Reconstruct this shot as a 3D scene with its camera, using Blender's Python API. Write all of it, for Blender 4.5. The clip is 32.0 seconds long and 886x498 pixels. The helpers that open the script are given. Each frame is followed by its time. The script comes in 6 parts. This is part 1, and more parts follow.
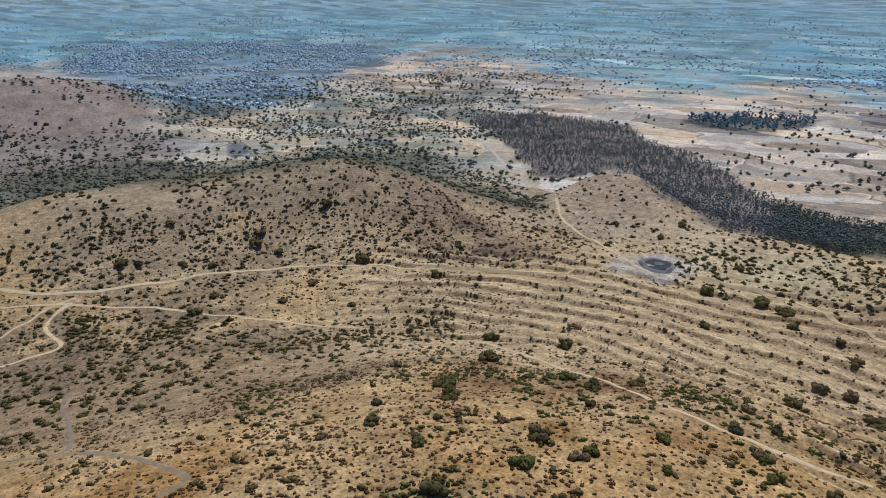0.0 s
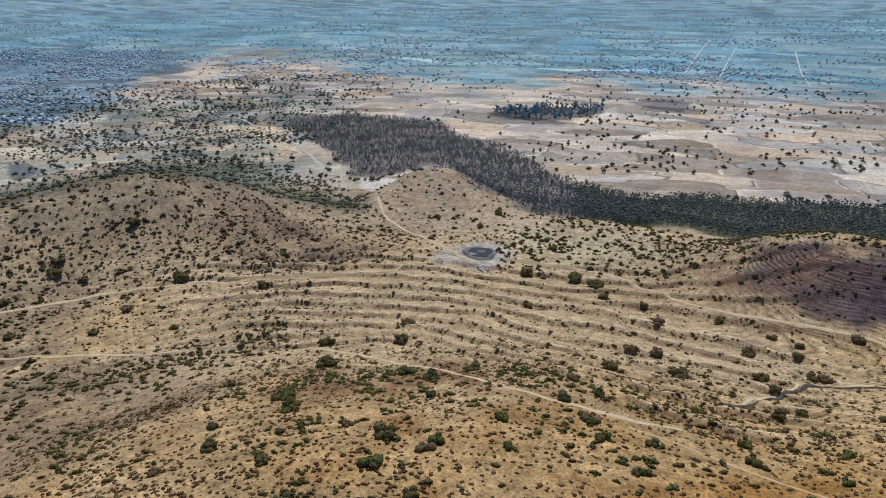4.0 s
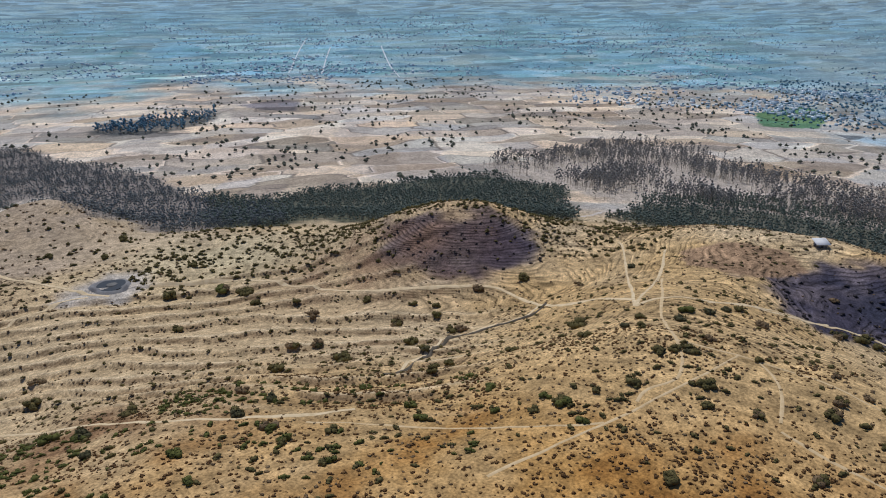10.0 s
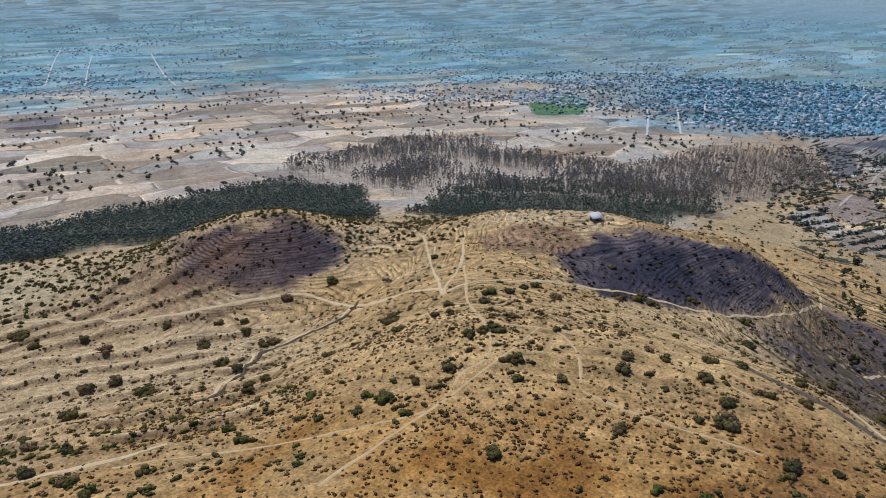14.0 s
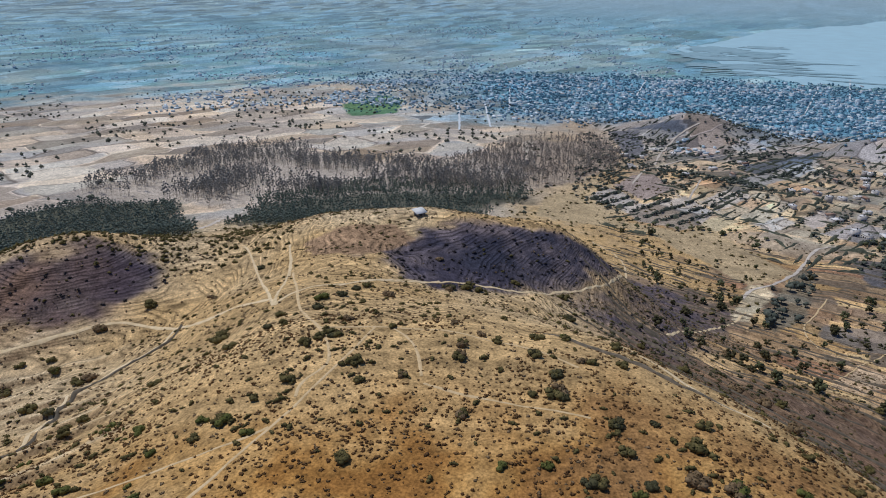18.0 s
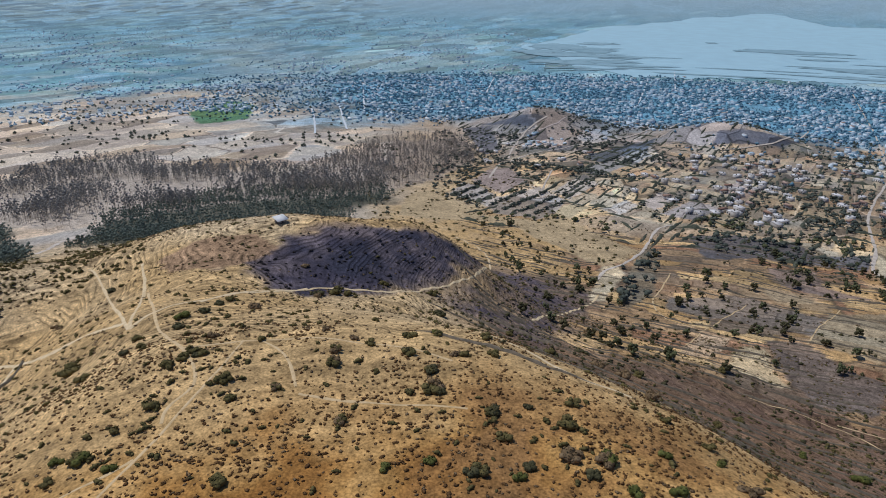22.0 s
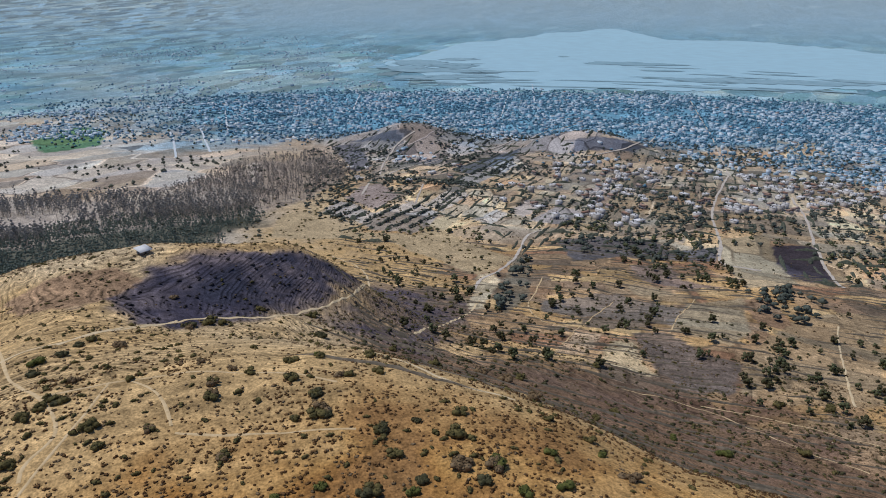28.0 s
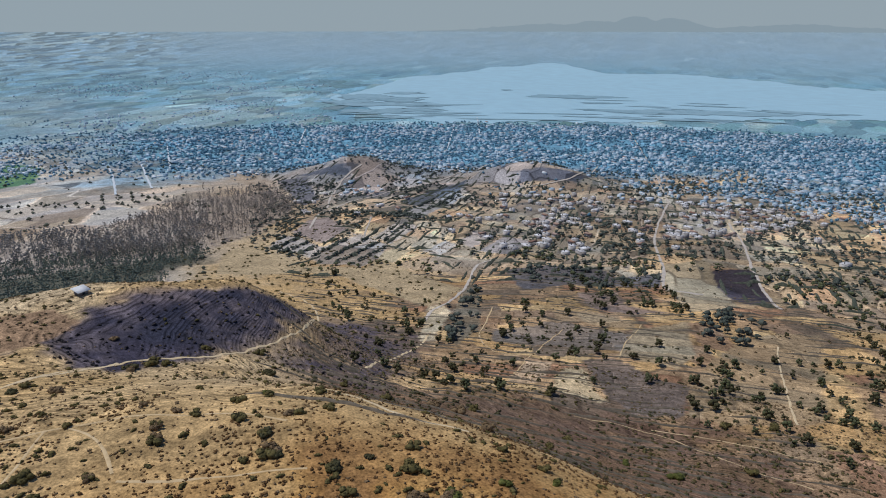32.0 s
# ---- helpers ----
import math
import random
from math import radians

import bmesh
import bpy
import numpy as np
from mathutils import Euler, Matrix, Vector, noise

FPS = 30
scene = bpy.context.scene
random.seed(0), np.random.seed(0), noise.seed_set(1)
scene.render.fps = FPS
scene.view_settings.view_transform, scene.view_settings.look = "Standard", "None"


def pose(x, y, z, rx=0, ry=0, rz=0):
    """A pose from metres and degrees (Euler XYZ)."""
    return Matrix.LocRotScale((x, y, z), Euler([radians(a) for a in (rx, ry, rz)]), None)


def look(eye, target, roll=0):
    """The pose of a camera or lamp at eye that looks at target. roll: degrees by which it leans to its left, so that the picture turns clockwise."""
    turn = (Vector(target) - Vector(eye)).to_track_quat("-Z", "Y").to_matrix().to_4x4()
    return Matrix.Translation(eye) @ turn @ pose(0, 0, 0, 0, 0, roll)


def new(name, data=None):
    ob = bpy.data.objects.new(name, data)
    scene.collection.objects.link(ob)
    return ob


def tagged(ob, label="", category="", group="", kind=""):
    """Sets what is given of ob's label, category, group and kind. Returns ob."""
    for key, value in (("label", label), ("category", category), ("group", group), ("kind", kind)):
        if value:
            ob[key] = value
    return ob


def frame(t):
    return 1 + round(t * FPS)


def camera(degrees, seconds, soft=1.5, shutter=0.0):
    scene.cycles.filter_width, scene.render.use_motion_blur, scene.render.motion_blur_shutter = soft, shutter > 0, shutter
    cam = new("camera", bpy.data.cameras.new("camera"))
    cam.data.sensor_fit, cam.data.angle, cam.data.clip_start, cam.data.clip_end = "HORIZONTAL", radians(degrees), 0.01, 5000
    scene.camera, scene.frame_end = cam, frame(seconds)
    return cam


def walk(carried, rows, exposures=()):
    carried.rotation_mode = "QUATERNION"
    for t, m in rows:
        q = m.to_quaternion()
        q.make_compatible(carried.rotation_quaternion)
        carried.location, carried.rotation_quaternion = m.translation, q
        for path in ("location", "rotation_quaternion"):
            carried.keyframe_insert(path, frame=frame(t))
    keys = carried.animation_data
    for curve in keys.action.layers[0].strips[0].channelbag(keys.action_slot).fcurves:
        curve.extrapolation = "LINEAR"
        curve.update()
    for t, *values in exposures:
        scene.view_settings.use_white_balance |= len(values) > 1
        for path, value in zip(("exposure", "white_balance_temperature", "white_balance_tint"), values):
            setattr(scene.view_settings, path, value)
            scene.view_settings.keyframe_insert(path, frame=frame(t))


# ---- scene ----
CAM_H = 220.0
cam = camera(65.15, 32.0, 1.0)
# seconds, bearing (clockwise from north), downward tilt, lean
TURNS = [
    (0, 0.00, 22.29, -0.19),
    (0.5, 1.88, 22.29, -0.17),
    (1, 3.77, 22.31, -0.15),
    (1.5, 5.63, 22.33, -0.13),
    (2, 7.56, 22.32, -0.12),
    (2.5, 9.52, 22.29, -0.12),
    (3, 11.48, 22.28, -0.11),
    (3.5, 13.45, 22.27, -0.11),
    (5.5, 21.46, 22.28, 0.03),
    (6, 23.97, 22.26, 0.04),
    (6.5, 26.71, 22.25, 0.06),
    (7, 29.45, 22.21, 0.08),
    (7.5, 32.18, 22.20, 0.10),
    (8, 34.93, 22.17, 0.12),
    (8.5, 37.81, 22.14, 0.15),
    (9, 40.80, 22.11, 0.14),
    (9.5, 43.78, 22.08, 0.12),
    (10, 46.51, 22.05, 0.11),
    (10.5, 49.41, 22.03, 0.08),
    (11, 52.31, 22.02, 0.06),
    (11.5, 55.22, 22.00, 0.07),
    (12, 58.09, 21.97, 0.09),
    (12.5, 60.34, 21.94, 0.04),
    (13, 61.36, 21.93, 0.03),
    (13.5, 62.12, 21.92, 0.03),
    (14, 63.75, 21.91, 0.03),
    (14.5, 65.61, 21.90, 0.02),
    (16.5, 73.18, 21.91, 0.03),
    (17, 75.08, 21.89, 0.03),
    (17.5, 77.00, 21.87, 0.02),
    (18, 78.93, 21.84, 0.02),
    (18.5, 80.82, 21.82, 0.02),
    (19, 82.74, 21.79, -0.02),
    (19.5, 84.63, 21.78, -0.02),
    (20, 86.10, 21.78, -0.03),
    (20.5, 87.19, 21.77, -0.03),
    (21, 88.30, 21.76, -0.02),
    (21.5, 89.58, 21.77, -0.02),
    (22, 90.81, 21.76, -0.04),
    (22.5, 91.93, 21.75, -0.08),
    (23, 92.98, 21.73, -0.08),
    (23.5, 94.00, 21.73, -0.06),
    (24, 95.04, 21.75, -0.05),
    (24.5, 96.11, 21.78, -0.06),
    (25, 97.28, 21.79, -0.07),
    (25.5, 98.70, 21.81, -0.09),
    (27.5, 101.78, 21.12, -0.09),
    (28, 101.67, 20.47, -0.07),
    (28.5, 101.56, 19.96, -0.05),
    (29, 101.80, 19.62, -0.02),
    (29.5, 102.53, 19.32, -0.00),
    (30, 103.27, 19.02, -0.00),
    (30.5, 103.96, 18.73, -0.00),
    (31, 104.67, 18.43, 0.00),
    (31.5, 105.39, 18.13, 0.02),
    (32, 106.10, 17.84, 0.02),
]


def aim(bearing, tilt, lean):
    b, p = radians(bearing), radians(tilt)
    way = Vector((math.sin(b) * math.cos(p), math.cos(b) * math.cos(p), -math.sin(p)))
    eye = Vector((0.0, 0.0, CAM_H))
    return look(eye, eye + way * 100.0, lean)


walk(cam, [(t, aim(b, p, l)) for t, b, p, l in TURNS], [(0.0, -0.38, 6150.0, 10.0), (32.0, -0.38, 6150.0, 10.0)])

# ---- daylight ----
SUN_BEARING, SUN_HEIGHT = 25.0, 64.0
world = bpy.data.worlds.new("sky")
scene.world = world
world.use_nodes = True
wn = world.node_tree
sky = wn.nodes.new("ShaderNodeTexSky")
sky.sky_type = "NISHITA"
sky.sun_disc = False
sky.sun_elevation = radians(SUN_HEIGHT)
sky.sun_rotation = radians(SUN_BEARING)
sky.dust_density = 0.6
sky.air_density = 1.0
veil = wn.nodes.new("ShaderNodeMixRGB")
veil.blend_type = "MULTIPLY"
veil.inputs[0].default_value = 1.0
veil.inputs[2].default_value = (0.64, 0.85, 1.22, 1.0)
wn.links.new(sky.outputs[0], veil.inputs[1])
wn.links.new(veil.outputs[0], wn.nodes["Background"].inputs[0])
wn.nodes["Background"].inputs[1].default_value = 0.058
sun = new("sun", bpy.data.lights.new("sun", "SUN"))
sun.data.energy = 3.22
sun.data.angle = radians(1.5)
sun.data.color = (1.0, 0.95, 0.89)
_b, _e = radians(SUN_BEARING), radians(SUN_HEIGHT)
sun.matrix_world = look((0, 0, 0), (-math.sin(_b) * math.cos(_e), -math.cos(_b) * math.cos(_e), -math.sin(_e)))

# ---- land form ----


def smooth(a, b, v):
    s = np.clip((v - a) / (b - a), 0.0, 1.0)
    return s * s * (3.0 - 2.0 * s)


def profile(radii, heights):
    """A slope's height over its distance, rounded off."""
    rr = np.arange(0.0, 5200.0, 2.0)
    zz = np.interp(rr, radii, heights)
    for width in (5, 9, 9):
        near = np.convolve(np.pad(zz, width, mode="edge"), np.ones(2 * width + 1) / (2 * width + 1), "valid")
        zz = near
    return rr, zz


NORTH = profile([0, 75, 100, 125, 160, 200, 260, 300, 400, 550, 700, 1000, 1300, 1700, 5200],
                [156, 156, 152, 143, 125, 119, 117, 112, 86, 62, 48, 30, 14, 0, 0])
EAST = profile([0, 75, 100, 118, 150, 190, 230, 300, 400, 550, 750, 1000, 1300, 5200],
               [156, 156, 152, 143, 116, 99, 90, 78, 64, 45, 25, 8, 0, 0])
# bearing, distance, rise, half-width across, half-width along the sight, turn
HILLS = [
    (-8.0, 300, 27, 62, 42, 0),      # scrub hill
    (15.0, 345, 23, 34, 34, 0),      # knob behind the pond
    (30.0, 288, 4, 50, 22, 0),       # ridge before the wood
    (47.5, 250, 20, 40, 34, 0),      # dark terraced hill
    (79.0, 248, 25, 66, 44, 0),      # burnt hill with the hut
    (89.8, 262, 12.5, 29, 36, 0),    # its eastern shoulder
    (66.0, 180, 5, 30, 55, 0),       # saddle ridge
    (99.0, 1010, 30, 75, 60, 0),     # low hill in the town
    (113.5, 985, 26, 80, 50, 0),     # second low hill
    (-31.0, 1000, 62, 190, 130, 0),   # bare hill far off
    (-30.0, 300, 25, 85, 42, 0),     # western shoulder
    (100.0, 640, 10, 90, 60, 0),
]


def value_noise(x, y, seed):
    xi, yi = np.floor(x), np.floor(y)
    fx, fy = x - xi, y - yi
    fx, fy = fx * fx * (3 - 2 * fx), fy * fy * (3 - 2 * fy)

    def cell(a, b):
        s = np.sin(a * 127.1 + b * 311.7 + seed * 74.7) * 43758.5453
        return s - np.floor(s)
    return ((cell(xi, yi) * (1 - fx) + cell(xi + 1, yi) * fx) * (1 - fy)
            + (cell(xi, yi + 1) * (1 - fx) + cell(xi + 1, yi + 1) * fx) * fy) * 2 - 1


def fractal(x, y, size, seed, octaves=4):
    out, amp = 0.0, 1.0
    for k in range(octaves):
        out = out + amp * value_noise(x / size + 13.1 * k, y / size - 7.7 * k, seed + k)
        size, amp = size * 0.5, amp * 0.5
    return out


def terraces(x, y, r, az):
    """Farmed steps on the slope below the pond: their rise, and how much of each point is a bank or its lip."""
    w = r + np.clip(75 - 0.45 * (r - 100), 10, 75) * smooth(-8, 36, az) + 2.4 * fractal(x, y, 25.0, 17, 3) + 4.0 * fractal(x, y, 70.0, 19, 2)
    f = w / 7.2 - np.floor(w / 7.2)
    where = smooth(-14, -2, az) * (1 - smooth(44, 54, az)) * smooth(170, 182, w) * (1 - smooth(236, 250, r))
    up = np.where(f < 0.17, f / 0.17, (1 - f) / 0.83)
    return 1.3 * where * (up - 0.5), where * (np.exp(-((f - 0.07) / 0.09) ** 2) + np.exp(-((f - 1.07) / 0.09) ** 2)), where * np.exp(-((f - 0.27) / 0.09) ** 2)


def land(x, y):
    """Height of the ground."""
    x, y = np.asarray(x, float), np.asarray(y, float)
    r = np.hypot(x, y) + 1e-6
    az = np.degrees(np.arctan2(x, y))
    az = np.where(az < -110, az + 360, az)
    k = 1.0 + 0.28 * smooth(44, 72, az) * (1 - smooth(84, 122, az)) - 0.06 * smooth(112, 126, az)
    rn = r / (1 + (k - 1) * (1 - smooth(190, 290, r)))
    east = smooth(66, 104, az)
    z = np.interp(rn, *NORTH) * (1 - east) + np.interp(rn, *EAST) * east
    for b, d, rise, across, along, turn in HILLS:
        cx, cy = d * math.sin(radians(b)), d * math.cos(radians(b))
        u = (x - cx) * math.cos(radians(b)) - (y - cy) * math.sin(radians(b))
        v = (x - cx) * math.sin(radians(b)) + (y - cy) * math.cos(radians(b))
        z = z + rise * np.exp(-(u / across) ** 2 - (v / along) ** 2)
    saw, _, _ = terraces(x, y, r, az)
    z = z + saw
    step = (z + 0.6 * fractal(x, y, 30.0, 5, 2)) / 1.7
    step = step - np.floor(step)
    lines = smooth(45, 52, az) * smooth(150, 230, r) * (1 - smooth(600, 800, r))
    z = z + 0.55 * lines * (np.minimum(step / 0.75, (1 - step) / 0.25) - 0.5)
    rough = smooth(40, 120, r) * (1 - smooth(700, 1500, r))
    z = z + rough * (2.2 * fractal(x, y, 60.0, 3) + 0.25 * fractal(x, y, 7.0, 9, 3))
    # the plain climbs to its far rim
    z = z + 2.95e-5 * np.maximum(r - 2400.0, 0.0) ** 2
    return z

# ---- lanes, patches and larger shrubs, east and north of the camera, in metres ----
TRACKS = {}
TRACKS["pond_road"] = (1.5, [(-144.0, 203.7), (-131.8, 201.2), (-118.2, 203.0), (-101.4, 211.0), (-77.0, 224.5), (-58.4, 230.8), (-29.3, 228.6), (1.2, 225.8), (23.1, 223.0), (42.6, 220.9), (59.8, 227.2), (69.2, 224.3)])
TRACKS["terrace_road"] = (1.1, [(-139.0, 194.4), (-118.9, 196.6), (-98.2, 197.9), (-76.4, 192.4), (-57.6, 182.0), (-37.7, 182.1), (-13.9, 177.6), (8.7, 167.9), (21.8, 149.2), (32.1, 126.9), (39.0, 107.2), (44.8, 95.9), (53.9, 87.2), (64.9, 81.4)])
TRACKS["west_fork"] = (1.2, [(-129.2, 177.2), (-126.9, 185.1), (-125.1, 193.2), (-117.3, 200.8)])
TRACKS["west_fork_b"] = (1.3, [(-119.6, 161.1), (-113.3, 166.3), (-107.5, 172.7), (-115.2, 178.3), (-120.1, 184.3), (-120.1, 193.6), (-117.0, 198.3)])
TRACKS["foot_path"] = (1.1, [(-74.0, 93.6), (-66.4, 91.1), (-59.4, 90.5), (-79.0, 120.9), (-88.6, 135.5), (-90.3, 143.6)])
TRACKS["foot_path_b"] = (1.2, [(-59.4, 90.5), (-49.2, 86.7), (-41.1, 82.0), (-35.8, 78.9), (-37.7, 75.7), (-39.3, 73.9)])
TRACKS["gully_road"] = (1.4, [(73.9, 221.5), (68.0, 230.9), (62.9, 245.5), (55.4, 264.1), (50.2, 282.0), (53.3, 311.3)])
TRACKS["far_road"] = (4.0, [(54, 560), (45, 710), (12, 825), (-8, 931), (-35, 963)])
TRACKS["ridge_road"] = (1.5, [(87.0, 221.0), (111.2, 210.7), (119.8, 192.5), (126.3, 173.9), (135.4, 156.1), (147.9, 140.1), (160.0, 129.8), (160.0, 119.5), (155.9, 107.3), (149.8, 86.5)])
TRACKS["saddle_road"] = (1.6, [(155.8, 107.4), (153.1, 91.1), (141.5, 70.5)])
TRACKS["bank_path"] = (1.2, [(155.8, 107.4), (143.4, 104.0), (134.6, 112.8), (117.9, 114.2), (94.8, 100.6), (80.5, 95.7)])
TRACKS["fork_left"] = (0.85, [(135.4, 67.1), (176.7, 90.3), (206.3, 109.0), (211.4, 114.0)])
TRACKS["fork_right"] = (0.95, [(135.4, 67.1), (153.1, 73.1), (180.7, 82.5), (207.0, 93.7)])
TRACKS["fork_middle"] = (0.7, [(177.7, 80.5), (149.8, 67.1), (133.0, 59.8), (123.0, 53.2), (116.4, 47.8), (110.2, 43.9), (105.5, 41.9), (101.5, 41.3), (96.4, 43.7), (90.9, 42.7)])
TRACKS["hill_road_a"] = (1.1, [(135.4, 67.1), (145.6, 65.5), (152.7, 54.6), (169.3, 46.0), (184.9, 37.0)])
TRACKS["hill_road"] = (1.0, [(150.6, 56.2), (163.7, 49.8), (173.6, 46.6), (188.0, 32.5), (192.3, 24.4), (194.8, 15.6), (201.3, 6.5), (211.6, 0.5), (219.2, -6.0), (235.0, -14.7), (256.5, -21.4), (353.2, -31.7), (372.4, -24.3), (397.9, -12.9)])
TRACKS["crest_track"] = (0.6, [(119.8, 37.5), (110.5, 38.2), (103.5, 39.4), (92.5, 41.1), (83.4, 43.9), (71.8, 47.4), (60.4, 49.3)])
TRACKS["crest_loop"] = (0.6, [(116.4, 47.8), (119.8, 37.5), (120.9, 33.2), (113.0, 27.7), (100.9, 23.5)])
TRACKS["crest_path"] = (0.6, [(119.8, 37.5), (121.9, 26.6), (119.3, 16.4), (117.2, 5.1), (110.5, -4.3)])
TRACKS["valley_track"] = (0.7, [(55.1, 84.1), (61.5, 76.0), (65.9, 68.0), (71.8, 57.9), (77.2, 50.8), (84.0, 44.2)])
TRACKS["meadow_path"] = (0.6, [(99.8, 22.9), (97.0, 14.9), (96.2, 4.4), (94.4, -6.2)])
TRACKS["edge_track"] = (0.9, [(133.0, -10.0), (125.0, -19.5), (114.0, -25.3), (110.2, -31.1), (106.8, -36.9)])
TRACKS["yard_road"] = (1.8, [(326.3, -84.5), (343.3, -92.0), (350.4, -104.1), (382, -124), (423, -142), (458, -158), (468, -179)])
TRACKS["yard_path"] = (1.1, [(303.1, -81.1), (277.6, -67.6), (253.3, -51.8), (221.8, -35.1)])
TRACKS["valley_lane"] = (0.78, [(257.2, -107.9), (270.6, -99.5), (292.9, -101.5), (317.6, -116.0), (336.3, -125.8)])
TRACKS["village_road"] = (2.2, [(345, -270), (351, -256), (361, -250), (402, -280), (445, -304), (507, -338), (600, -404), (701, -484)])
TRACKS["village_road_b"] = (2.2, [(701, -484), (941, -617), (1147, -717), (1336, -807)])
TRACKS["village_lane"] = (2.0, [(305, -295), (316, -299), (371, -333), (429, -375), (506, -430), (580, -474)])
TRACKS["field_lane"] = (0.9, [(251.6, -243.3), (216.7, -214.3), (186.7, -191.7), (171.0, -179.8)])
TRACKS["orchard_lane"] = (1.6, [(578, -85), (547, -110), (536, -123)])
TRACKS["orchard_lane_b"] = (1.6, [(573, -94), (603, -103), (633, -112)])
TRACKS["field_cut"] = (0.7, [(297.7, -150.1), (271.6, -127.6), (242.4, -102.0), (213.3, -84.8)])
TRACKS["bank_cut"] = (0.6, [(241.4, -149.3), (264.4, -166.8), (293.1, -193.4)])
TRACKS["low_lane"] = (0.6, [(178.5, -125.4), (170.8, -139.3), (157.1, -151.4), (144.8, -165.0)])
TRACKS["low_lane_b"] = (0.5, [(190.4, -102.2), (178.5, -125.4), (147.0, -135.2), (130.1, -146.9)])
TRACKS["hill_lane"] = (2.4, [(599, -50), (754, -83), (834, -160), (934, -281), (1011, -351), (1049, -374), (1134, -477)])
TRACKS["hill_lane_b"] = (2.2, [(754, -83), (879, -107), (935, -127), (965, -160)])
TRACKS["hill_lane_c"] = (2.4, [(829, -352), (834, -395), (854, -446), (990, -545)])
TRACKS["street_a"] = (2.9, [(876, 150), (1045, 179), (1127, 197)])
TRACKS["street_b"] = (2.9, [(922, 115), (1149, 154)])
TRACKS["street_c"] = (2.9, [(1087, 107), (1245, 123), (1418, 140)])
TRACKS["street_d"] = (2.9, [(1406, -487), (1675, -573)])
TRACKS["street_e"] = (2.9, [(1365, -104), (1579, -137)])
TRACKS["street_f"] = (2.9, [(1218, -358), (1539, -471)])
TRACKS["plain_road_a"] = (3.3, [(905, 1331), (1173, 1674), (1444, 2004)])
TRACKS["plain_road_b"] = (3.3, [(939, 1257), (1127, 1488), (1325, 1722)])
TRACKS["plain_road_c"] = (3.3, [(1009, 1083), (1187, 1314), (1452, 1638)])
TRACKS["wood_track"] = (3.0, [(288.8, 179.0), (319.9, 188.9), (383, 203), (445, 189), (508, 187), (557, 170)])
BURN_HILL = [(190, 60), (205, 54), (215, 49), (225, 49), (234, 40), (246, 22), (250, 4), (262, -16), (261, -22), (228, -11), (210, 2), (197, 19), (185, 35), (175, 46)]
BURN_CORE = [(224, 47), (230, 33), (243, 19), (247, 4), (257, -17), (236, -11), (207, 10), (203, 31), (209, 40)]
BURN_EAST = [(329, -31), (325, -60), (305, -76), (241, -53), (177, -29), (195, -23), (200, -7), (206, -1), (239, -18)]
BURN_DARK = [(153, 175), (163, 184), (176, 173), (184, 158), (191, 137), (180, 124), (161, 136), (154, 153)]
BURN_CORE_B = [(159, 179), (172, 175), (179, 160), (189, 142), (190, 132), (166, 132), (153, 142), (151, 164)]
BURN_WEST = [(-28, 270), (-1, 273), (30, 256), (37, 238), (-1, 234), (-18, 251)]
DARK_SCRUB = [(-417, 634), (-375, 656), (-242, 638), (-76, 286), (-35, 294), (7, 540), (45, 293), (24, 295), (-21, 295), (-55, 291), (-89, 282), (-100, 279), (-133, 265), (-366, 550)]
WOOD_MAIN = [(37, 921), (129, 939), (218, 818), (235, 646), (234, 507), (209, 390), (234, 367), (162, 253), (149, 261), (126, 272), (118, 311), (96, 313), (148, 545), (136, 557), (110, 526), (72, 532), (66, 707)]
WOOD_PINE = [(153, 304), (233, 454), (236, 398), (272, 394), (357, 367), (422, 347), (414, 271), (366, 236), (253, 160), (237, 156), (219, 181), (197, 205), (194, 264), (150, 249)]
WOOD_PINE_B = [(307, 172), (403, 200), (508, 187), (538, 126), (581, 50), (512, 31), (448, 59), (276, 68), (268, 93), (258, 120)]
WOOD_SPARSE = [(449, 380), (519, 370), (668, 368), (667, 285), (630, 210), (604, 143), (690, 98), (639, 43), (562, 39), (505, 80), (430, 158), (403, 187), (378, 217), (416, 272)]
WOOD_SLOPE = [(675, 111), (824, 60), (899, -33), (836, -49), (695, -45), (613, -13), (554, 35), (501, 83), (487, 123), (585, 122)]
WOOD_FAR = [(315, 908), (390, 926), (503, 917), (453, 853), (367, 798), (310, 850)]
YARD = [(292, -72), (329, -85), (348, -92), (351, -101), (336, -101), (319, -92), (289, -79)]
GROVE_A = [(304, -90), (366, -116), (416, -139), (367, -130), (304, -106), (277, -86)]
GROVE_B = [(296, -225), (306, -256), (280, -260), (258, -236), (264, -211)]
GROVE_D = [(570, -520), (595, -584), (522, -542), (485, -482), (508, -473)]
GROVE_E = [(487, -279), (535, -333), (482, -317), (434, -278), (443, -259)]
HILL_FIELD = [(205, 88), (217, 79), (224, 61), (214, 51), (194, 62), (193, 81)]
PALE_CLEARING = [(822, 63), (827, 48), (700, 43), (675, 48)]
POND_BARE = [(58, 229), (67, 235), (76, 240), (85, 243), (90, 235), (89, 221), (83, 219), (77, 216), (70, 219), (62, 222)]
PALE_FIELD = [(225, -90), (249, -109), (246, -120), (221, -102)]
PALE_FIELD_B = [(215, -105), (238, -120), (235, -129), (219, -124), (203, -123), (206, -117)]
BURN_PLOT = [(404, -320), (402, -354), (316, -299), (318, -281), (349, -283)]
BURN_PLOT_B = [(429, -168), (436, -206), (423, -241), (392, -237), (401, -278), (363, -250), (371, -223), (374, -194), (370, -157)]
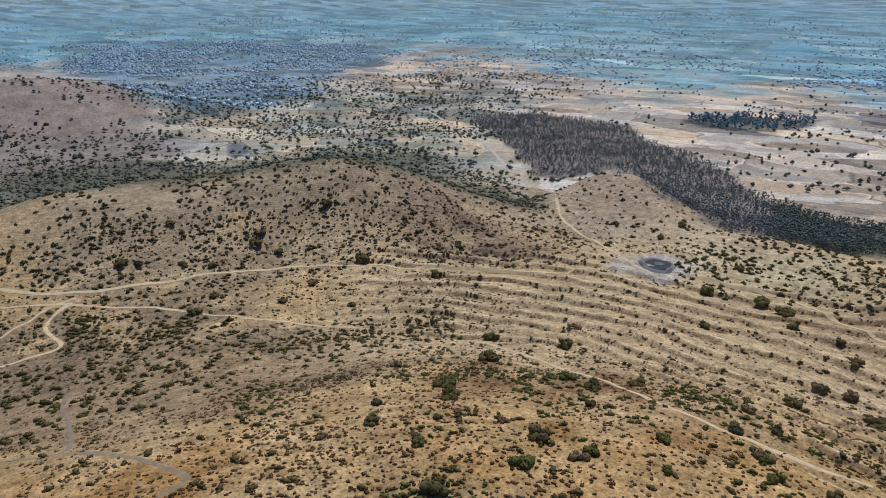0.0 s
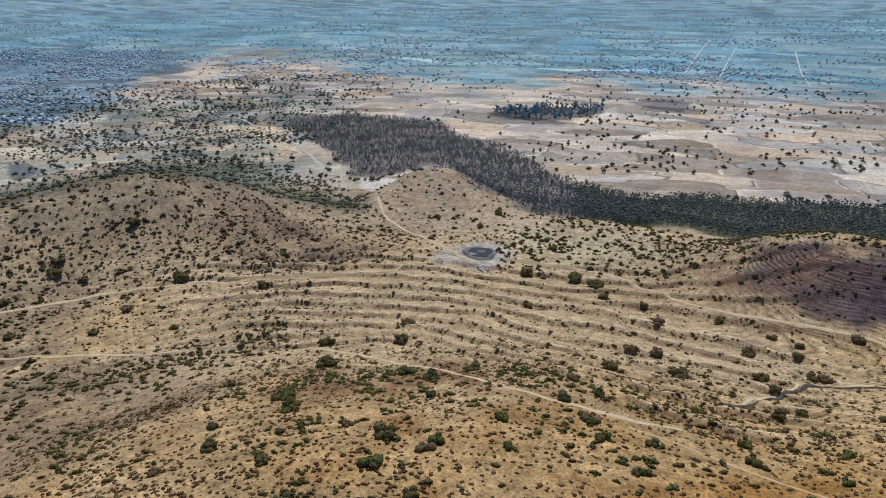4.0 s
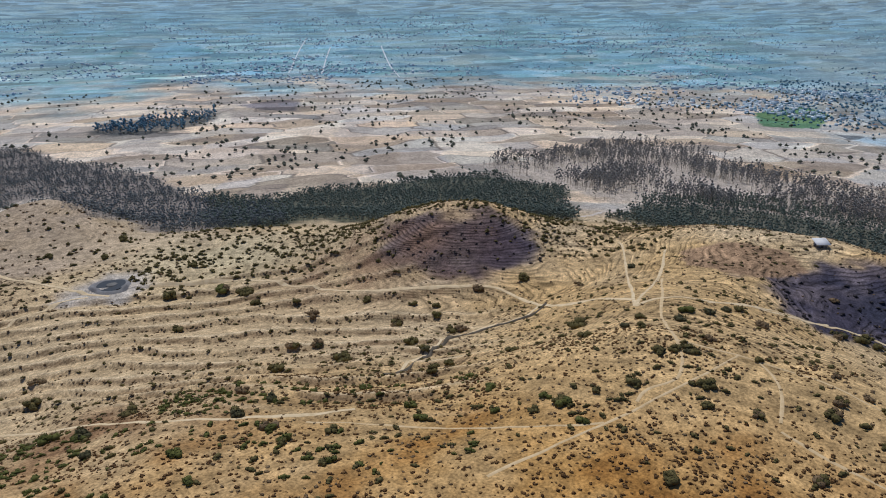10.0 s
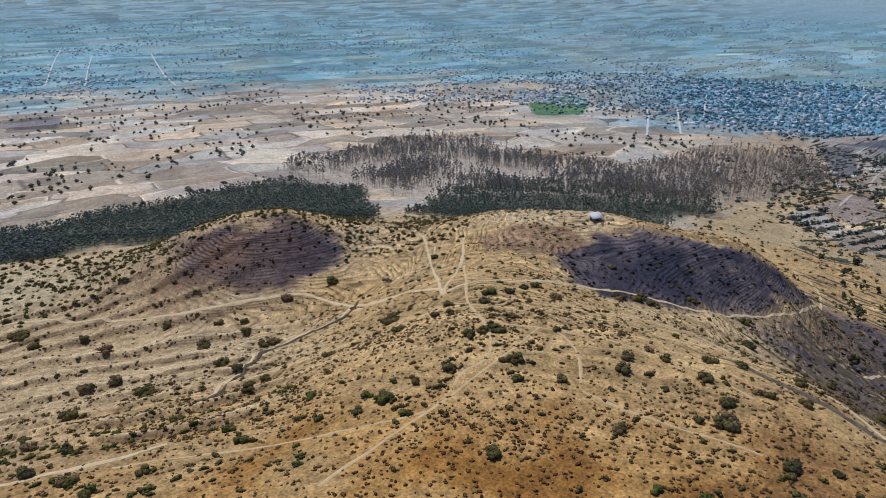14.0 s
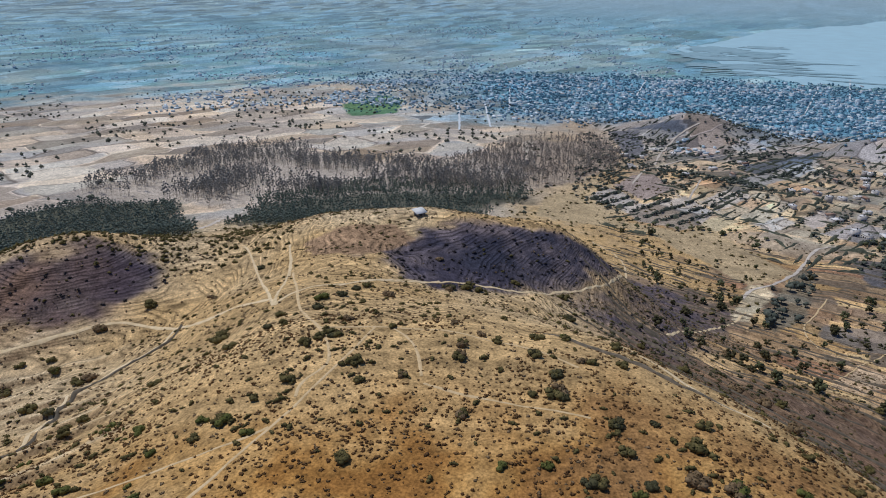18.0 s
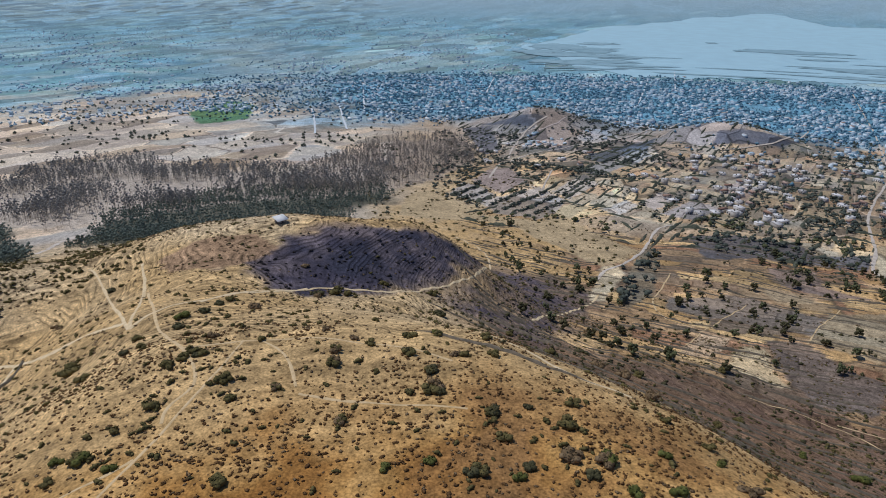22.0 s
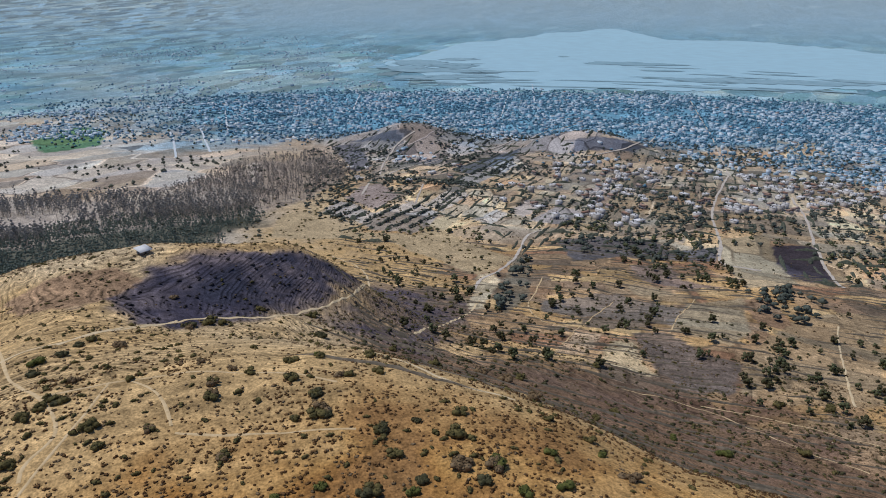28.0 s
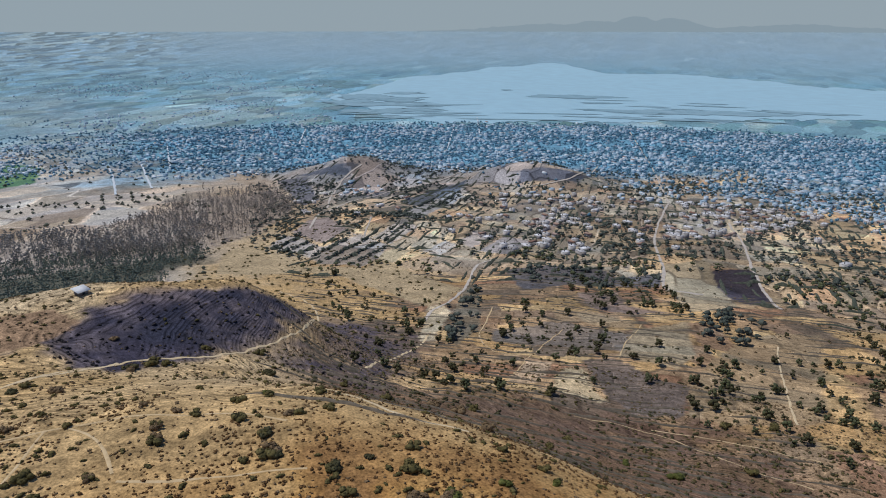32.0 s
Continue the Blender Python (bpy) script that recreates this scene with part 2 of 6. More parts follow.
BROWN_SLOPE = [(195, -59), (214, -91), (196, -111), (212, -163), (185, -145), (156, -163), (125, -146), (124, -106), (144, -96), (160, -78)]
VILLAGE = [(616, -186), (794, -275), (808, -370), (768, -427), (783, -775), (542, -549), (534, -462), (509, -362), (471, -263), (491, -200), (547, -186)]
VILLAGE_B = [(639, -53), (808, -78), (913, -124), (919, -171), (838, -163), (767, -103), (627, -68)]
TOWN_N = [(-1179, 2234), (-877, 2309), (-489, 2274), (-180, 2117), (-113, 1807), (-197, 1557), (-242, 1264), (-229, 1019), (-262, 906), (-329, 881), (-395, 917), (-711, 1435), (-839, 1559)]
FIELD_N_A = [(-249, 663), (-235, 719), (-197, 694), (-177, 589), (-202, 587)]
FIELD_N_B = [(-190, 665), (-142, 711), (-86, 411), (-161, 601)]
FIELD_N_C = [(-226, 708), (-215, 729), (-190, 677), (-197, 633)]
FIELD_N_D = [(-9, 873), (13, 944), (36, 765), (42, 672), (20, 682)]
FIELD_N_G = [(556, 960), (646, 982), (647, 930), (586, 849), (552, 883)]
GULLY_FIELD = [(64, 522), (79, 551), (53, 308), (44, 317)]
GREEN_FIELD = [(1046, 368), (1216, 351), (1155, 294), (994, 264), (940, 318)]
ORCHARD = [(543, -13), (591, -25), (573, -41), (542, -55), (579, -93), (547, -110), (498, -93), (465, -74), (484, -49), (524, -35)]
ORCHARD_B = [(571, -102), (627, -143), (590, -146), (551, -113)]
ORCHARD_C = [(673, -143), (774, -205), (829, -260), (792, -256), (701, -192), (623, -149)]
KNOLL = [(594, -35), (640, -52), (643, -72), (595, -82), (568, -68), (553, -57)]
SADDLE = [(567, -9), (532, -10), (479, -38), (462, -74), (494, -95), (444, -106), (396, -121), (387, -127), (359, -106), (348, -92), (373, -82), (400, -67), (449, -45), (444, -5), (447, 24), (526, 22)]
PLOT_A = [(498, -91), (540, -113), (529, -126), (473, -99)]
PLOT_B = [(522, -134), (553, -162), (537, -167), (485, -136)]
PLOT_C = [(548, -173), (577, -201), (559, -203), (517, -174)]
PLOT_D = [(499, -172), (558, -218), (530, -231), (476, -190)]
PLOT_E = [(601, -261), (653, -301), (599, -297), (553, -256)]
HILL_TAN = [(985, -168), (969, -186), (833, -175), (819, -150), (865, -110)]
HILL_TAN_B = [(896, -303), (923, -345), (898, -404), (879, -372), (850, -340)]
DARK_FOOT = [(972, -41), (969, -82), (812, -81), (776, -57)]
MAUVE_A = [(246, -134), (243, -148), (220, -152), (208, -162), (186, -143), (192, -127), (211, -126)]
MAUVE_B = [(304, -114), (310, -158), (278, -178), (248, -156), (263, -142), (282, -106)]
PINK_A = [(356, -187), (359, -216), (327, -205), (306, -222), (314, -200), (329, -183)]
ORANGE_A = [(321, -168), (315, -186), (299, -194), (288, -186), (304, -168)]
PALE_C = [(423, -292), (437, -342), (364, -295), (313, -271), (306, -232), (357, -251)]
STRAW_MID = [(288, -186), (290, -219), (238, -186), (224, -167), (246, -153)]
STRAW_LOW = [(211, -165), (259, -224), (268, -253), (262, -281), (171, -193), (173, -156), (185, -145)]
HILL_BURN_TOP = [(984, -46), (975, -141), (966, -156), (940, -131), (982, -62)]
HILL_BURN_TOP_B = [(884, -369), (872, -436), (856, -467), (837, -430), (851, -349)]
BURN_MID = [(782, -172), (868, -253), (906, -296), (799, -247), (743, -184)]
SHRUBS = {}
SHRUBS["a0"] = [(-46.3, 264.4, 5.0), (-70.6, 247.7, 5.0), (-70.2, 243.3, 4.9), (-28.9, 232.3, 5.0), (-82.4, 227.6, 3.8), (-0.8, 73.6, 4.0), (14.3, 87.5, 3.6), (11.4, 79.5, 2.5), (9.9, 138.6, 5.0), (0.4, 114.9, 3.8), (2.1, 105.4, 4.0), (-12.2, 94.9, 2.5), (25.6, 121.2, 2.9), (29.3, 117.3, 3.3), (48.4, 94.1, 2.7), (55.8, 95.8, 2.4), (39.4, 120.5, 3.2), (72.4, 121.1, 3.0), (107.9, 195.4, 4.4), (103.9, 202.1, 4.1), (88.4, 209.0, 4.1), (77.5, 180.8, 3.2), (13.5, 168.6, 3.8), (32.0, 158.3, 2.7), (37.2, 173.7, 3.0), (-2.1, 219.5, 4.3), (-45.0, 215.0, 3.9), (-76.8, 191.6, 4.1), (74.2, 276.6, 4.0), (102.8, 278.0, 5.0)]
SHRUBS["a1"] = [(88.6, 261.5, 3.8), (107.7, 230.3, 4.0)]
SHRUBS["b0"] = [(21.8, 83.1, 2.5), (33.9, 87.8, 2.3), (26.1, 103.1, 2.3), (49.1, 85.2, 2.4), (-3.9, 84.8, 2.3), (129.4, 156.2, 3.7), (93.4, 144.3, 2.9), (97.1, 139.9, 2.9), (15.1, 70.9, 2.1), (-75.2, 202.3, 3.5), (-61.5, 239.7, 3.9), (-102.0, 245.0, 3.7), (-105.5, 221.0, 3.9), (-91.6, 225.6, 3.9), (-111.6, 219.6, 4.7), (-29.8, 199.4, 2.9), (-50.9, 198.9, 3.0), (31.8, 79.1, 2.3), (48.9, 69.6, 2.1), (-19.4, 89.3, 2.0), (-10.3, 131.5, 2.5), (-0.8, 94.0, 1.7)]
SHRUBS["c0"] = [(89.6, 119.1, 4.0), (34.3, 88.1, 2.5), (11.1, 80.0, 2.9), (21.4, 83.1, 2.8), (13.6, 168.5, 4.1), (29.7, 116.7, 3.3), (0.1, 114.9, 3.8), (1.1, 104.9, 3.3), (32.0, 158.9, 3.3), (108.1, 108.3, 2.9), (169.2, 123.9, 4.1), (154.9, 131.3, 3.7), (134.4, 129.8, 3.1), (122.7, 135.7, 3.4), (106.8, 192.7, 4.0), (104.0, 203.2, 4.1), (88.4, 209.7, 4.1), (-28.8, 231.2, 5.0), (-11.5, 102.7, 2.3), (-11.8, 93.0, 2.7), (-3.5, 85.9, 2.7), (48.2, 70.0, 2.3), (128.5, 118.1, 2.9), (84.7, 53.4, 2.8), (81.7, 47.4, 2.5), (55.3, 77.6, 2.1), (47.5, 79.8, 2.1), (9.7, 93.8, 1.9), (19.6, 81.3, 2.4)]
SHRUBS["d0"] = [(107.9, 194.9, 5.0), (103.8, 202.2, 4.5), (105.1, 182.6, 3.8), (113.1, 173.5, 3.4), (111.0, 159.9, 3.9), (123.4, 136.5, 4.1), (135.7, 141.9, 3.2), (139.5, 134.7, 2.8), (134.2, 129.8, 2.7), (130.3, 116.5, 3.2), (114.0, 120.1, 3.4), (108.2, 108.2, 2.9), (99.8, 92.9, 2.6), (89.2, 87.8, 2.9), (91.6, 122.2, 4.1), (97.8, 140.1, 3.2), (91.7, 145.4, 2.9), (72.8, 121.1, 3.0), (72.8, 90.4, 2.3), (84.1, 68.2, 2.3), (107.1, 80.7, 2.5), (123.0, 74.7, 4.2), (114.1, 67.2, 2.5), (155.3, 130.9, 2.9), (168.9, 123.4, 3.0), (174.6, 106.4, 2.6), (77.3, 60.9, 2.0), (84.9, 52.9, 2.2), (85.0, 56.4, 1.8), (80.4, 55.7, 1.9)]
SHRUBS["d1"] = [(68.4, 70.1, 2.0), (71.3, 75.1, 2.5)]
SHRUBS["e0"] = [(48.7, 95.5, 2.7), (49.1, 85.9, 2.4), (47.7, 79.8, 2.8), (56.7, 108.0, 2.8), (55.9, 95.8, 2.6), (82.2, 47.7, 1.5), (190.1, 97.0, 3.0), (137.8, 56.0, 3.0), (131.1, 54.4, 2.8), (140.4, 52.0, 2.7), (149.1, 50.9, 2.5), (153.6, 49.8, 2.6), (126.3, 60.9, 2.3), (119.5, 56.7, 2.4), (119.0, 60.3, 2.2), (122.6, 44.1, 2.2), (110.1, 48.2, 2.2), (112.2, 46.3, 2.0), (112.6, 44.1, 1.8), (120.7, 33.9, 1.9), (96.4, 47.1, 3.3), (103.5, 36.1, 2.9), (98.4, 34.1, 1.8), (101.4, 26.8, 1.8), (145.9, 41.7, 3.0), (114.3, 18.7, 2.2), (109.7, 18.2, 2.5), (119.0, 12.5, 2.2), (120.9, 15.8, 1.8), (137.9, 12.7, 2.0)]
SHRUBS["f0"] = [(125.0, 22.0, 1.6), (124.3, 5.0, 2.6), (114.1, 4.7, 2.4), (126.2, -1.0, 2.6), (107.4, 0.6, 2.7), (102.0, -0.2, 2.6), (100.3, 4.3, 1.8), (92.1, 15.0, 2.0), (77.1, 29.5, 2.9), (86.3, 30.5, 1.5), (106.4, 10.2, 1.6), (93.8, -9.4, 2.8), (113.5, -6.0, 2.2), (116.2, -11.3, 2.7), (127.2, -11.0, 2.4), (113.8, -3.7, 1.9), (186.3, -1.4, 3.8), (188.1, 28.2, 3.1), (181.0, 33.2, 3.3), (200.8, 15.5, 3.3), (201.8, 40.5, 2.5)]
SHRUBS["g0"] = [(109.1, 47.8, 2.9), (111.6, 46.4, 2.5), (113.8, 45.2, 2.5), (113.5, 42.9, 2.3), (103.2, 36.6, 2.7), (98.2, 34.3, 2.2), (100.9, 26.8, 1.8), (117.9, 12.6, 2.0), (109.1, 18.1, 2.5), (113.7, 18.8, 2.2), (113.1, 4.9, 2.4), (123.7, 5.4, 1.8), (124.8, -0.6, 2.1), (107.3, 0.9, 2.3), (100.4, 0.5, 2.9), (99.3, -1.1, 1.9), (100.2, 4.5, 1.6), (93.3, -9.1, 2.1), (90.9, -9.1, 1.8), (95.7, -15.1, 1.7), (78.1, -5.4, 2.5), (80.7, 0.6, 2.0), (91.4, 15.2, 2.0), (188.9, -22.9, 3.6), (168.1, -32.7, 4.2), (184.5, 28.8, 3.7), (186.2, 25.4, 3.0), (204.6, 0.5, 3.3), (179.0, 33.0, 2.6)]
SHRUBS["h0"] = [(113.6, -41.7, 3.3), (182.0, -62.3, 3.7), (172.0, -54.6, 4.5), (175.1, -47.7, 4.2), (149.1, -73.8, 3.3), (160.4, -85.3, 4.2), (90.4, -20.5, 3.4), (81.8, -19.7, 3.1), (80.8, -25.0, 3.3), (90.7, -43.8, 2.4), (77.3, -44.3, 2.6), (97.1, -23.0, 2.4), (85.5, -43.8, 2.1), (97.0, -38.7, 2.1), (175.4, -152.7, 4.8), (168.0, -167.4, 5.0), (86.7, -10.6, 2.3), (74.5, -27.1, 2.9), (77.8, -22.2, 2.4), (74.9, -33.0, 2.2), (79.7, -13.6, 2.2), (151.2, -98.6, 3.5), (140.5, -108.0, 3.8), (142.3, -135.3, 4.6)]
SHRUBS["i0"] = [(226.1, -57.4, 3.9), (206.2, -99.5, 3.4), (93.3, -9.0, 2.2), (91.0, -20.5, 2.8), (81.9, -19.6, 3.0), (80.9, -24.8, 3.1), (78.1, -6.1, 2.5), (77.1, -11.9, 2.3), (84.1, -33.9, 2.4), (81.2, 0.2, 1.7), (79.3, 7.3, 1.7), (76.7, 30.1, 2.6), (91.4, 50.7, 2.2), (84.8, 52.9, 2.6)]
BUSH_ROW = [(211.9, 127.0), (192.6, 116.3), (173.0, 105.0), (128.9, 77.9), (103.8, 63.7), (93.1, 57.9)]
HUT = (233.2, 54.4)
POND = (77.3, 229.4)

# ---- materials ----


def nodes_of(name):
    m = bpy.data.materials.new(name)
    m.use_nodes = True
    return m, m.node_tree, m.node_tree.nodes["Principled BSDF"]


def surface(name, colours, rough=0.9, size=2.0, metal=0.0, bump=0.0, by_object=0.5, spec=0.2):
    """Two or more colours mixed by noise of that size and by the piece's own random number."""
    m, tree, bsdf = nodes_of(name)
    link = tree.links.new
    bsdf.inputs["Roughness"].default_value = rough
    bsdf.inputs["Metallic"].default_value = metal
    bsdf.inputs["Specular IOR Level"].default_value = spec
    geo = tree.nodes.new("ShaderNodeNewGeometry")
    tex = tree.nodes.new("ShaderNodeTexNoise")
    tex.inputs["Scale"].default_value = 1.0 / size
    tex.inputs["Detail"].default_value = 5
    link(geo.outputs["Position"], tex.inputs["Vector"])
    info = tree.nodes.new("ShaderNodeObjectInfo")
    both = tree.nodes.new("ShaderNodeMath")
    both.operation = "ADD"
    link(geo.outputs["Random Per Island"], both.inputs[0])
    link(info.outputs["Random"], both.inputs[1])
    wrap = tree.nodes.new("ShaderNodeMath")
    wrap.operation = "FRACT"
    link(both.outputs[0], wrap.inputs[0])
    mix = tree.nodes.new("ShaderNodeMix")
    mix.data_type = "FLOAT"
    mix.inputs[0].default_value = by_object
    stretch = tree.nodes.new("ShaderNodeMapRange")
    stretch.inputs[1].default_value, stretch.inputs[2].default_value = 0.3, 0.7
    link(tex.outputs["Fac"], stretch.inputs[0])
    link(stretch.outputs[0], mix.inputs[2])
    link(wrap.outputs[0], mix.inputs[3])
    ramp = tree.nodes.new("ShaderNodeValToRGB")
    while len(ramp.color_ramp.elements) < len(colours):
        ramp.color_ramp.elements.new(0.5)
    for k, (e, c) in enumerate(zip(ramp.color_ramp.elements, colours)):
        e.position = k / max(1, len(colours) - 1)
        e.color = (*c, 1)
    link(mix.outputs[0], ramp.inputs[0])
    link(ramp.outputs[0], bsdf.inputs["Base Color"])
    if bump:
        b = tree.nodes.new("ShaderNodeBump")
        b.inputs["Strength"].default_value = bump
        b.inputs["Distance"].default_value = size * 0.1
        link(tex.outputs["Fac"], b.inputs["Height"])
        link(b.outputs[0], bsdf.inputs["Normal"])
    return m


def plot_pattern(tree, along, across, turn, span, lane_share, hedge, lane_tone, bright):
    """Colour factors of fields of about that size: each plot its own shade, with lanes or hedge banks between them."""
    link = tree.links.new
    geo = tree.nodes.new("ShaderNodeNewGeometry")
    bend = tree.nodes.new("ShaderNodeTexNoise")
    bend.inputs["Scale"].default_value = 0.6 / along
    bend.inputs["Detail"].default_value = 2
    link(geo.outputs["Position"], bend.inputs["Vector"])
    move = tree.nodes.new("ShaderNodeVectorMath")
    move.operation = "MULTIPLY_ADD"
    move.inputs[1].default_value = (across * 0.9, across * 0.9, 0)
    link(bend.outputs["Color"], move.inputs[0])
    link(geo.outputs["Position"], move.inputs[2])
    lay = tree.nodes.new("ShaderNodeMapping")
    lay.vector_type = "TEXTURE"
    lay.inputs["Rotation"].default_value = (0, 0, radians(turn))
    lay.inputs["Scale"].default_value = (along, across, 1)
    link(move.outputs[0], lay.inputs["Vector"])
    cells = []
    for feature in ("F1", "F2"):
        v = tree.nodes.new("ShaderNodeTexVoronoi")
        v.voronoi_dimensions, v.feature, v.distance = "2D", feature, "CHEBYCHEV"
        v.inputs["Scale"].default_value = 1.0
        v.inputs["Randomness"].default_value = 0.8
        link(lay.outputs[0], v.inputs["Vector"])
        cells.append(v)
    gap = tree.nodes.new("ShaderNodeMath")
    gap.operation = "SUBTRACT"
    link(cells[1].outputs["Distance"], gap.inputs[0])
    link(cells[0].outputs["Distance"], gap.inputs[1])
    edge = tree.nodes.new("ShaderNodeMapRange")
    edge.inputs[1].default_value, edge.inputs[2].default_value = 0.015, 0.075
    edge.inputs[3].default_value, edge.inputs[4].default_value = 1.0, 0.0
    link(gap.outputs[0], edge.inputs[0])
    own = tree.nodes.new("ShaderNodeSeparateColor")
    link(cells[0].outputs["Color"], own.inputs[0])
    shade = tree.nodes.new("ShaderNodeMapRange")
    shade.inputs[3].default_value, shade.inputs[4].default_value = span
    link(own.outputs[0], shade.inputs[0])
    tint = tree.nodes.new("ShaderNodeMixRGB")
    tint.inputs[1].default_value, tint.inputs[2].default_value = (1.09, 1.0, 0.87, 1), (0.90, 1.0, 1.08, 1)
    link(own.outputs[1], tint.inputs[0])
    pale = tree.nodes.new("ShaderNodeMath")
    pale.operation = "LESS_THAN"
    pale.inputs[1].default_value = bright
    link(own.outputs[1], pale.inputs[0])
    raised = tree.nodes.new("ShaderNodeMath")
    raised.operation = "MULTIPLY_ADD"
    raised.inputs[1].default_value = 0.7
    link(pale.outputs[0], raised.inputs[0])
    link(shade.outputs[0], raised.inputs[2])
    crop = tree.nodes.new("ShaderNodeMixRGB")
    crop.blend_type = "MULTIPLY"
    crop.inputs[0].default_value = 1.0
    link(tint.outputs[0], crop.inputs[1])
    link(raised.outputs[0], crop.inputs[2])
    side = tree.nodes.new("ShaderNodeMath")
    side.operation = "LESS_THAN"
    side.inputs[1].default_value = lane_share
    link(own.outputs[2], side.inputs[0])
    rim = tree.nodes.new("ShaderNodeMixRGB")
    rim.inputs[1].default_value, rim.inputs[2].default_value = (hedge, hedge, hedge, 1), (lane_tone * 1.02, lane_tone, lane_tone * 0.96, 1)
    link(side.outputs[0], rim.inputs[0])
    out = tree.nodes.new("ShaderNodeMixRGB")
    link(edge.outputs[0], out.inputs[0])
    link(crop.outputs[0], out.inputs[1])
    link(rim.outputs[0], out.inputs[2])
    return out.outputs[0]


def ground_material():
    m, tree, bsdf = nodes_of("dry_ground")
    link = tree.links.new
    bsdf.inputs["Roughness"].default_value = 0.95
    bsdf.inputs["Specular IOR Level"].default_value = 0.1
    col = tree.nodes.new("ShaderNodeVertexColor")
    col.layer_name = "soil"
    geo = tree.nodes.new("ShaderNodeNewGeometry")
    mix, fine = col.outputs[0], None
    # field plots: valley strips, hill-foot fields, the plain
    where = tree.nodes.new("ShaderNodeVertexColor")
    where.layer_name = "tilled"
    share = tree.nodes.new("ShaderNodeSeparateColor")
    link(where.outputs[0], share.inputs[0])
    for k, kind in enumerate(((42, 15, 62, (0.62, 1.3), 0.25, 0.4, 1.4, 0.0), (84, 46, -33, (0.52, 1.34), 0.55, 0.45, 1.34, 0.0), (130, 60, -32, (0.64, 1.28), 0.45, 0.6, 1.3, 0.012))):
        mul = tree.nodes.new("ShaderNodeMixRGB")
        mul.blend_type = "MULTIPLY"
        link(share.outputs[k], mul.inputs[0])
        link(mix, mul.inputs[1])
        link(plot_pattern(tree, *kind), mul.inputs[2])
        mix = mul.outputs[0]
    # narrow ledge lines along the contours, pale over dark by colour alone, broken here and there
    high = tree.nodes.new("ShaderNodeSeparateXYZ")
    link(geo.outputs["Position"], high.inputs[0])
    drift = tree.nodes.new("ShaderNodeTexNoise")
    drift.inputs["Scale"].default_value = 0.05
    drift.inputs["Detail"].default_value = 2
    link(geo.outputs["Position"], drift.inputs["Vector"])
    level = tree.nodes.new("ShaderNodeMath")
    level.operation = "MULTIPLY_ADD"
    level.inputs[1].default_value = 1.6
    link(drift.outputs["Fac"], level.inputs[0])
    link(high.outputs[2], level.inputs[2])
    spread = tree.nodes.new("ShaderNodeMath")
    spread.operation = "MULTIPLY"
    spread.inputs[1].default_value = 1.9
    link(level.outputs[0], spread.inputs[0])
    saw = tree.nodes.new("ShaderNodeMath")
    saw.operation = "FRACT"
    link(spread.outputs[0], saw.inputs[0])
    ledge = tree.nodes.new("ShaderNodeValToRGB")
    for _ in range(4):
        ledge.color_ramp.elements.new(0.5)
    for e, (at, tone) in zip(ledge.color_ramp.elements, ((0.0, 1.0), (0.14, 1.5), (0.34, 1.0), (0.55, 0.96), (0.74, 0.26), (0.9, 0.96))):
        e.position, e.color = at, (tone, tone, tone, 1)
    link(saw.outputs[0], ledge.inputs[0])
    broken = tree.nodes.new("ShaderNodeTexNoise")
    broken.inputs["Scale"].default_value = 0.11
    broken.inputs["Detail"].default_value = 3
    link(geo.outputs["Position"], broken.inputs["Vector"])
    gaps = tree.nodes.new("ShaderNodeMapRange")
    gaps.inputs[1].default_value, gaps.inputs[2].default_value = 0.38, 0.52
    link(broken.outputs["Fac"], gaps.inputs[0])
    much = tree.nodes.new("ShaderNodeMath")
    much.operation = "MULTIPLY"
    link(gaps.outputs[0], much.inputs[0])
    worn = tree.nodes.new("ShaderNodeAttribute")
    worn.attribute_name = "ledges"
    link(worn.outputs["Fac"], much.inputs[1])
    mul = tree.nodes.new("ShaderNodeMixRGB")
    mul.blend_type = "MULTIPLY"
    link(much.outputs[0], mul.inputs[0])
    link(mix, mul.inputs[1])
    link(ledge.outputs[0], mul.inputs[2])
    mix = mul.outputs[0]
    # grass tufts, bare scrapes, broad stains
    for size, low, high, fac, lo, hi in ((0.5, 0.56, 1.28, 0.95, 0.36, 0.62), (2.2, 0.68, 1.22, 0.9, 0.36, 0.6), (14.0, 0.8, 1.2, 0.8, 0.3, 0.7)):
        tex = tree.nodes.new("ShaderNodeTexNoise")
        tex.inputs["Scale"].default_value = 1.0 / size
        tex.inputs["Detail"].default_value = 6
        tex.inputs["Roughness"].default_value = 0.62
        link(geo.outputs["Position"], tex.inputs["Vector"])
        span = tree.nodes.new("ShaderNodeMapRange")
        span.inputs[1].default_value, span.inputs[2].default_value = lo, hi
        span.inputs[3].default_value, span.inputs[4].default_value = low, high
        link(tex.outputs["Fac"], span.inputs[0])
        mul = tree.nodes.new("ShaderNodeMixRGB")
        mul.blend_type = "MULTIPLY"
        mul.inputs[0].default_value = fac
        link(mix, mul.inputs[1])
        link(span.outputs[0], mul.inputs[2])
        mix = mul.outputs[0]
        fine = fine or tex
    link(mix, bsdf.inputs["Base Color"])
    b = tree.nodes.new("ShaderNodeBump")
    b.inputs["Strength"].default_value = 0.5
    b.inputs["Distance"].default_value = 0.25
    link(fine.outputs["Fac"], b.inputs["Height"])
    link(b.outputs[0], bsdf.inputs["Normal"])
    return m


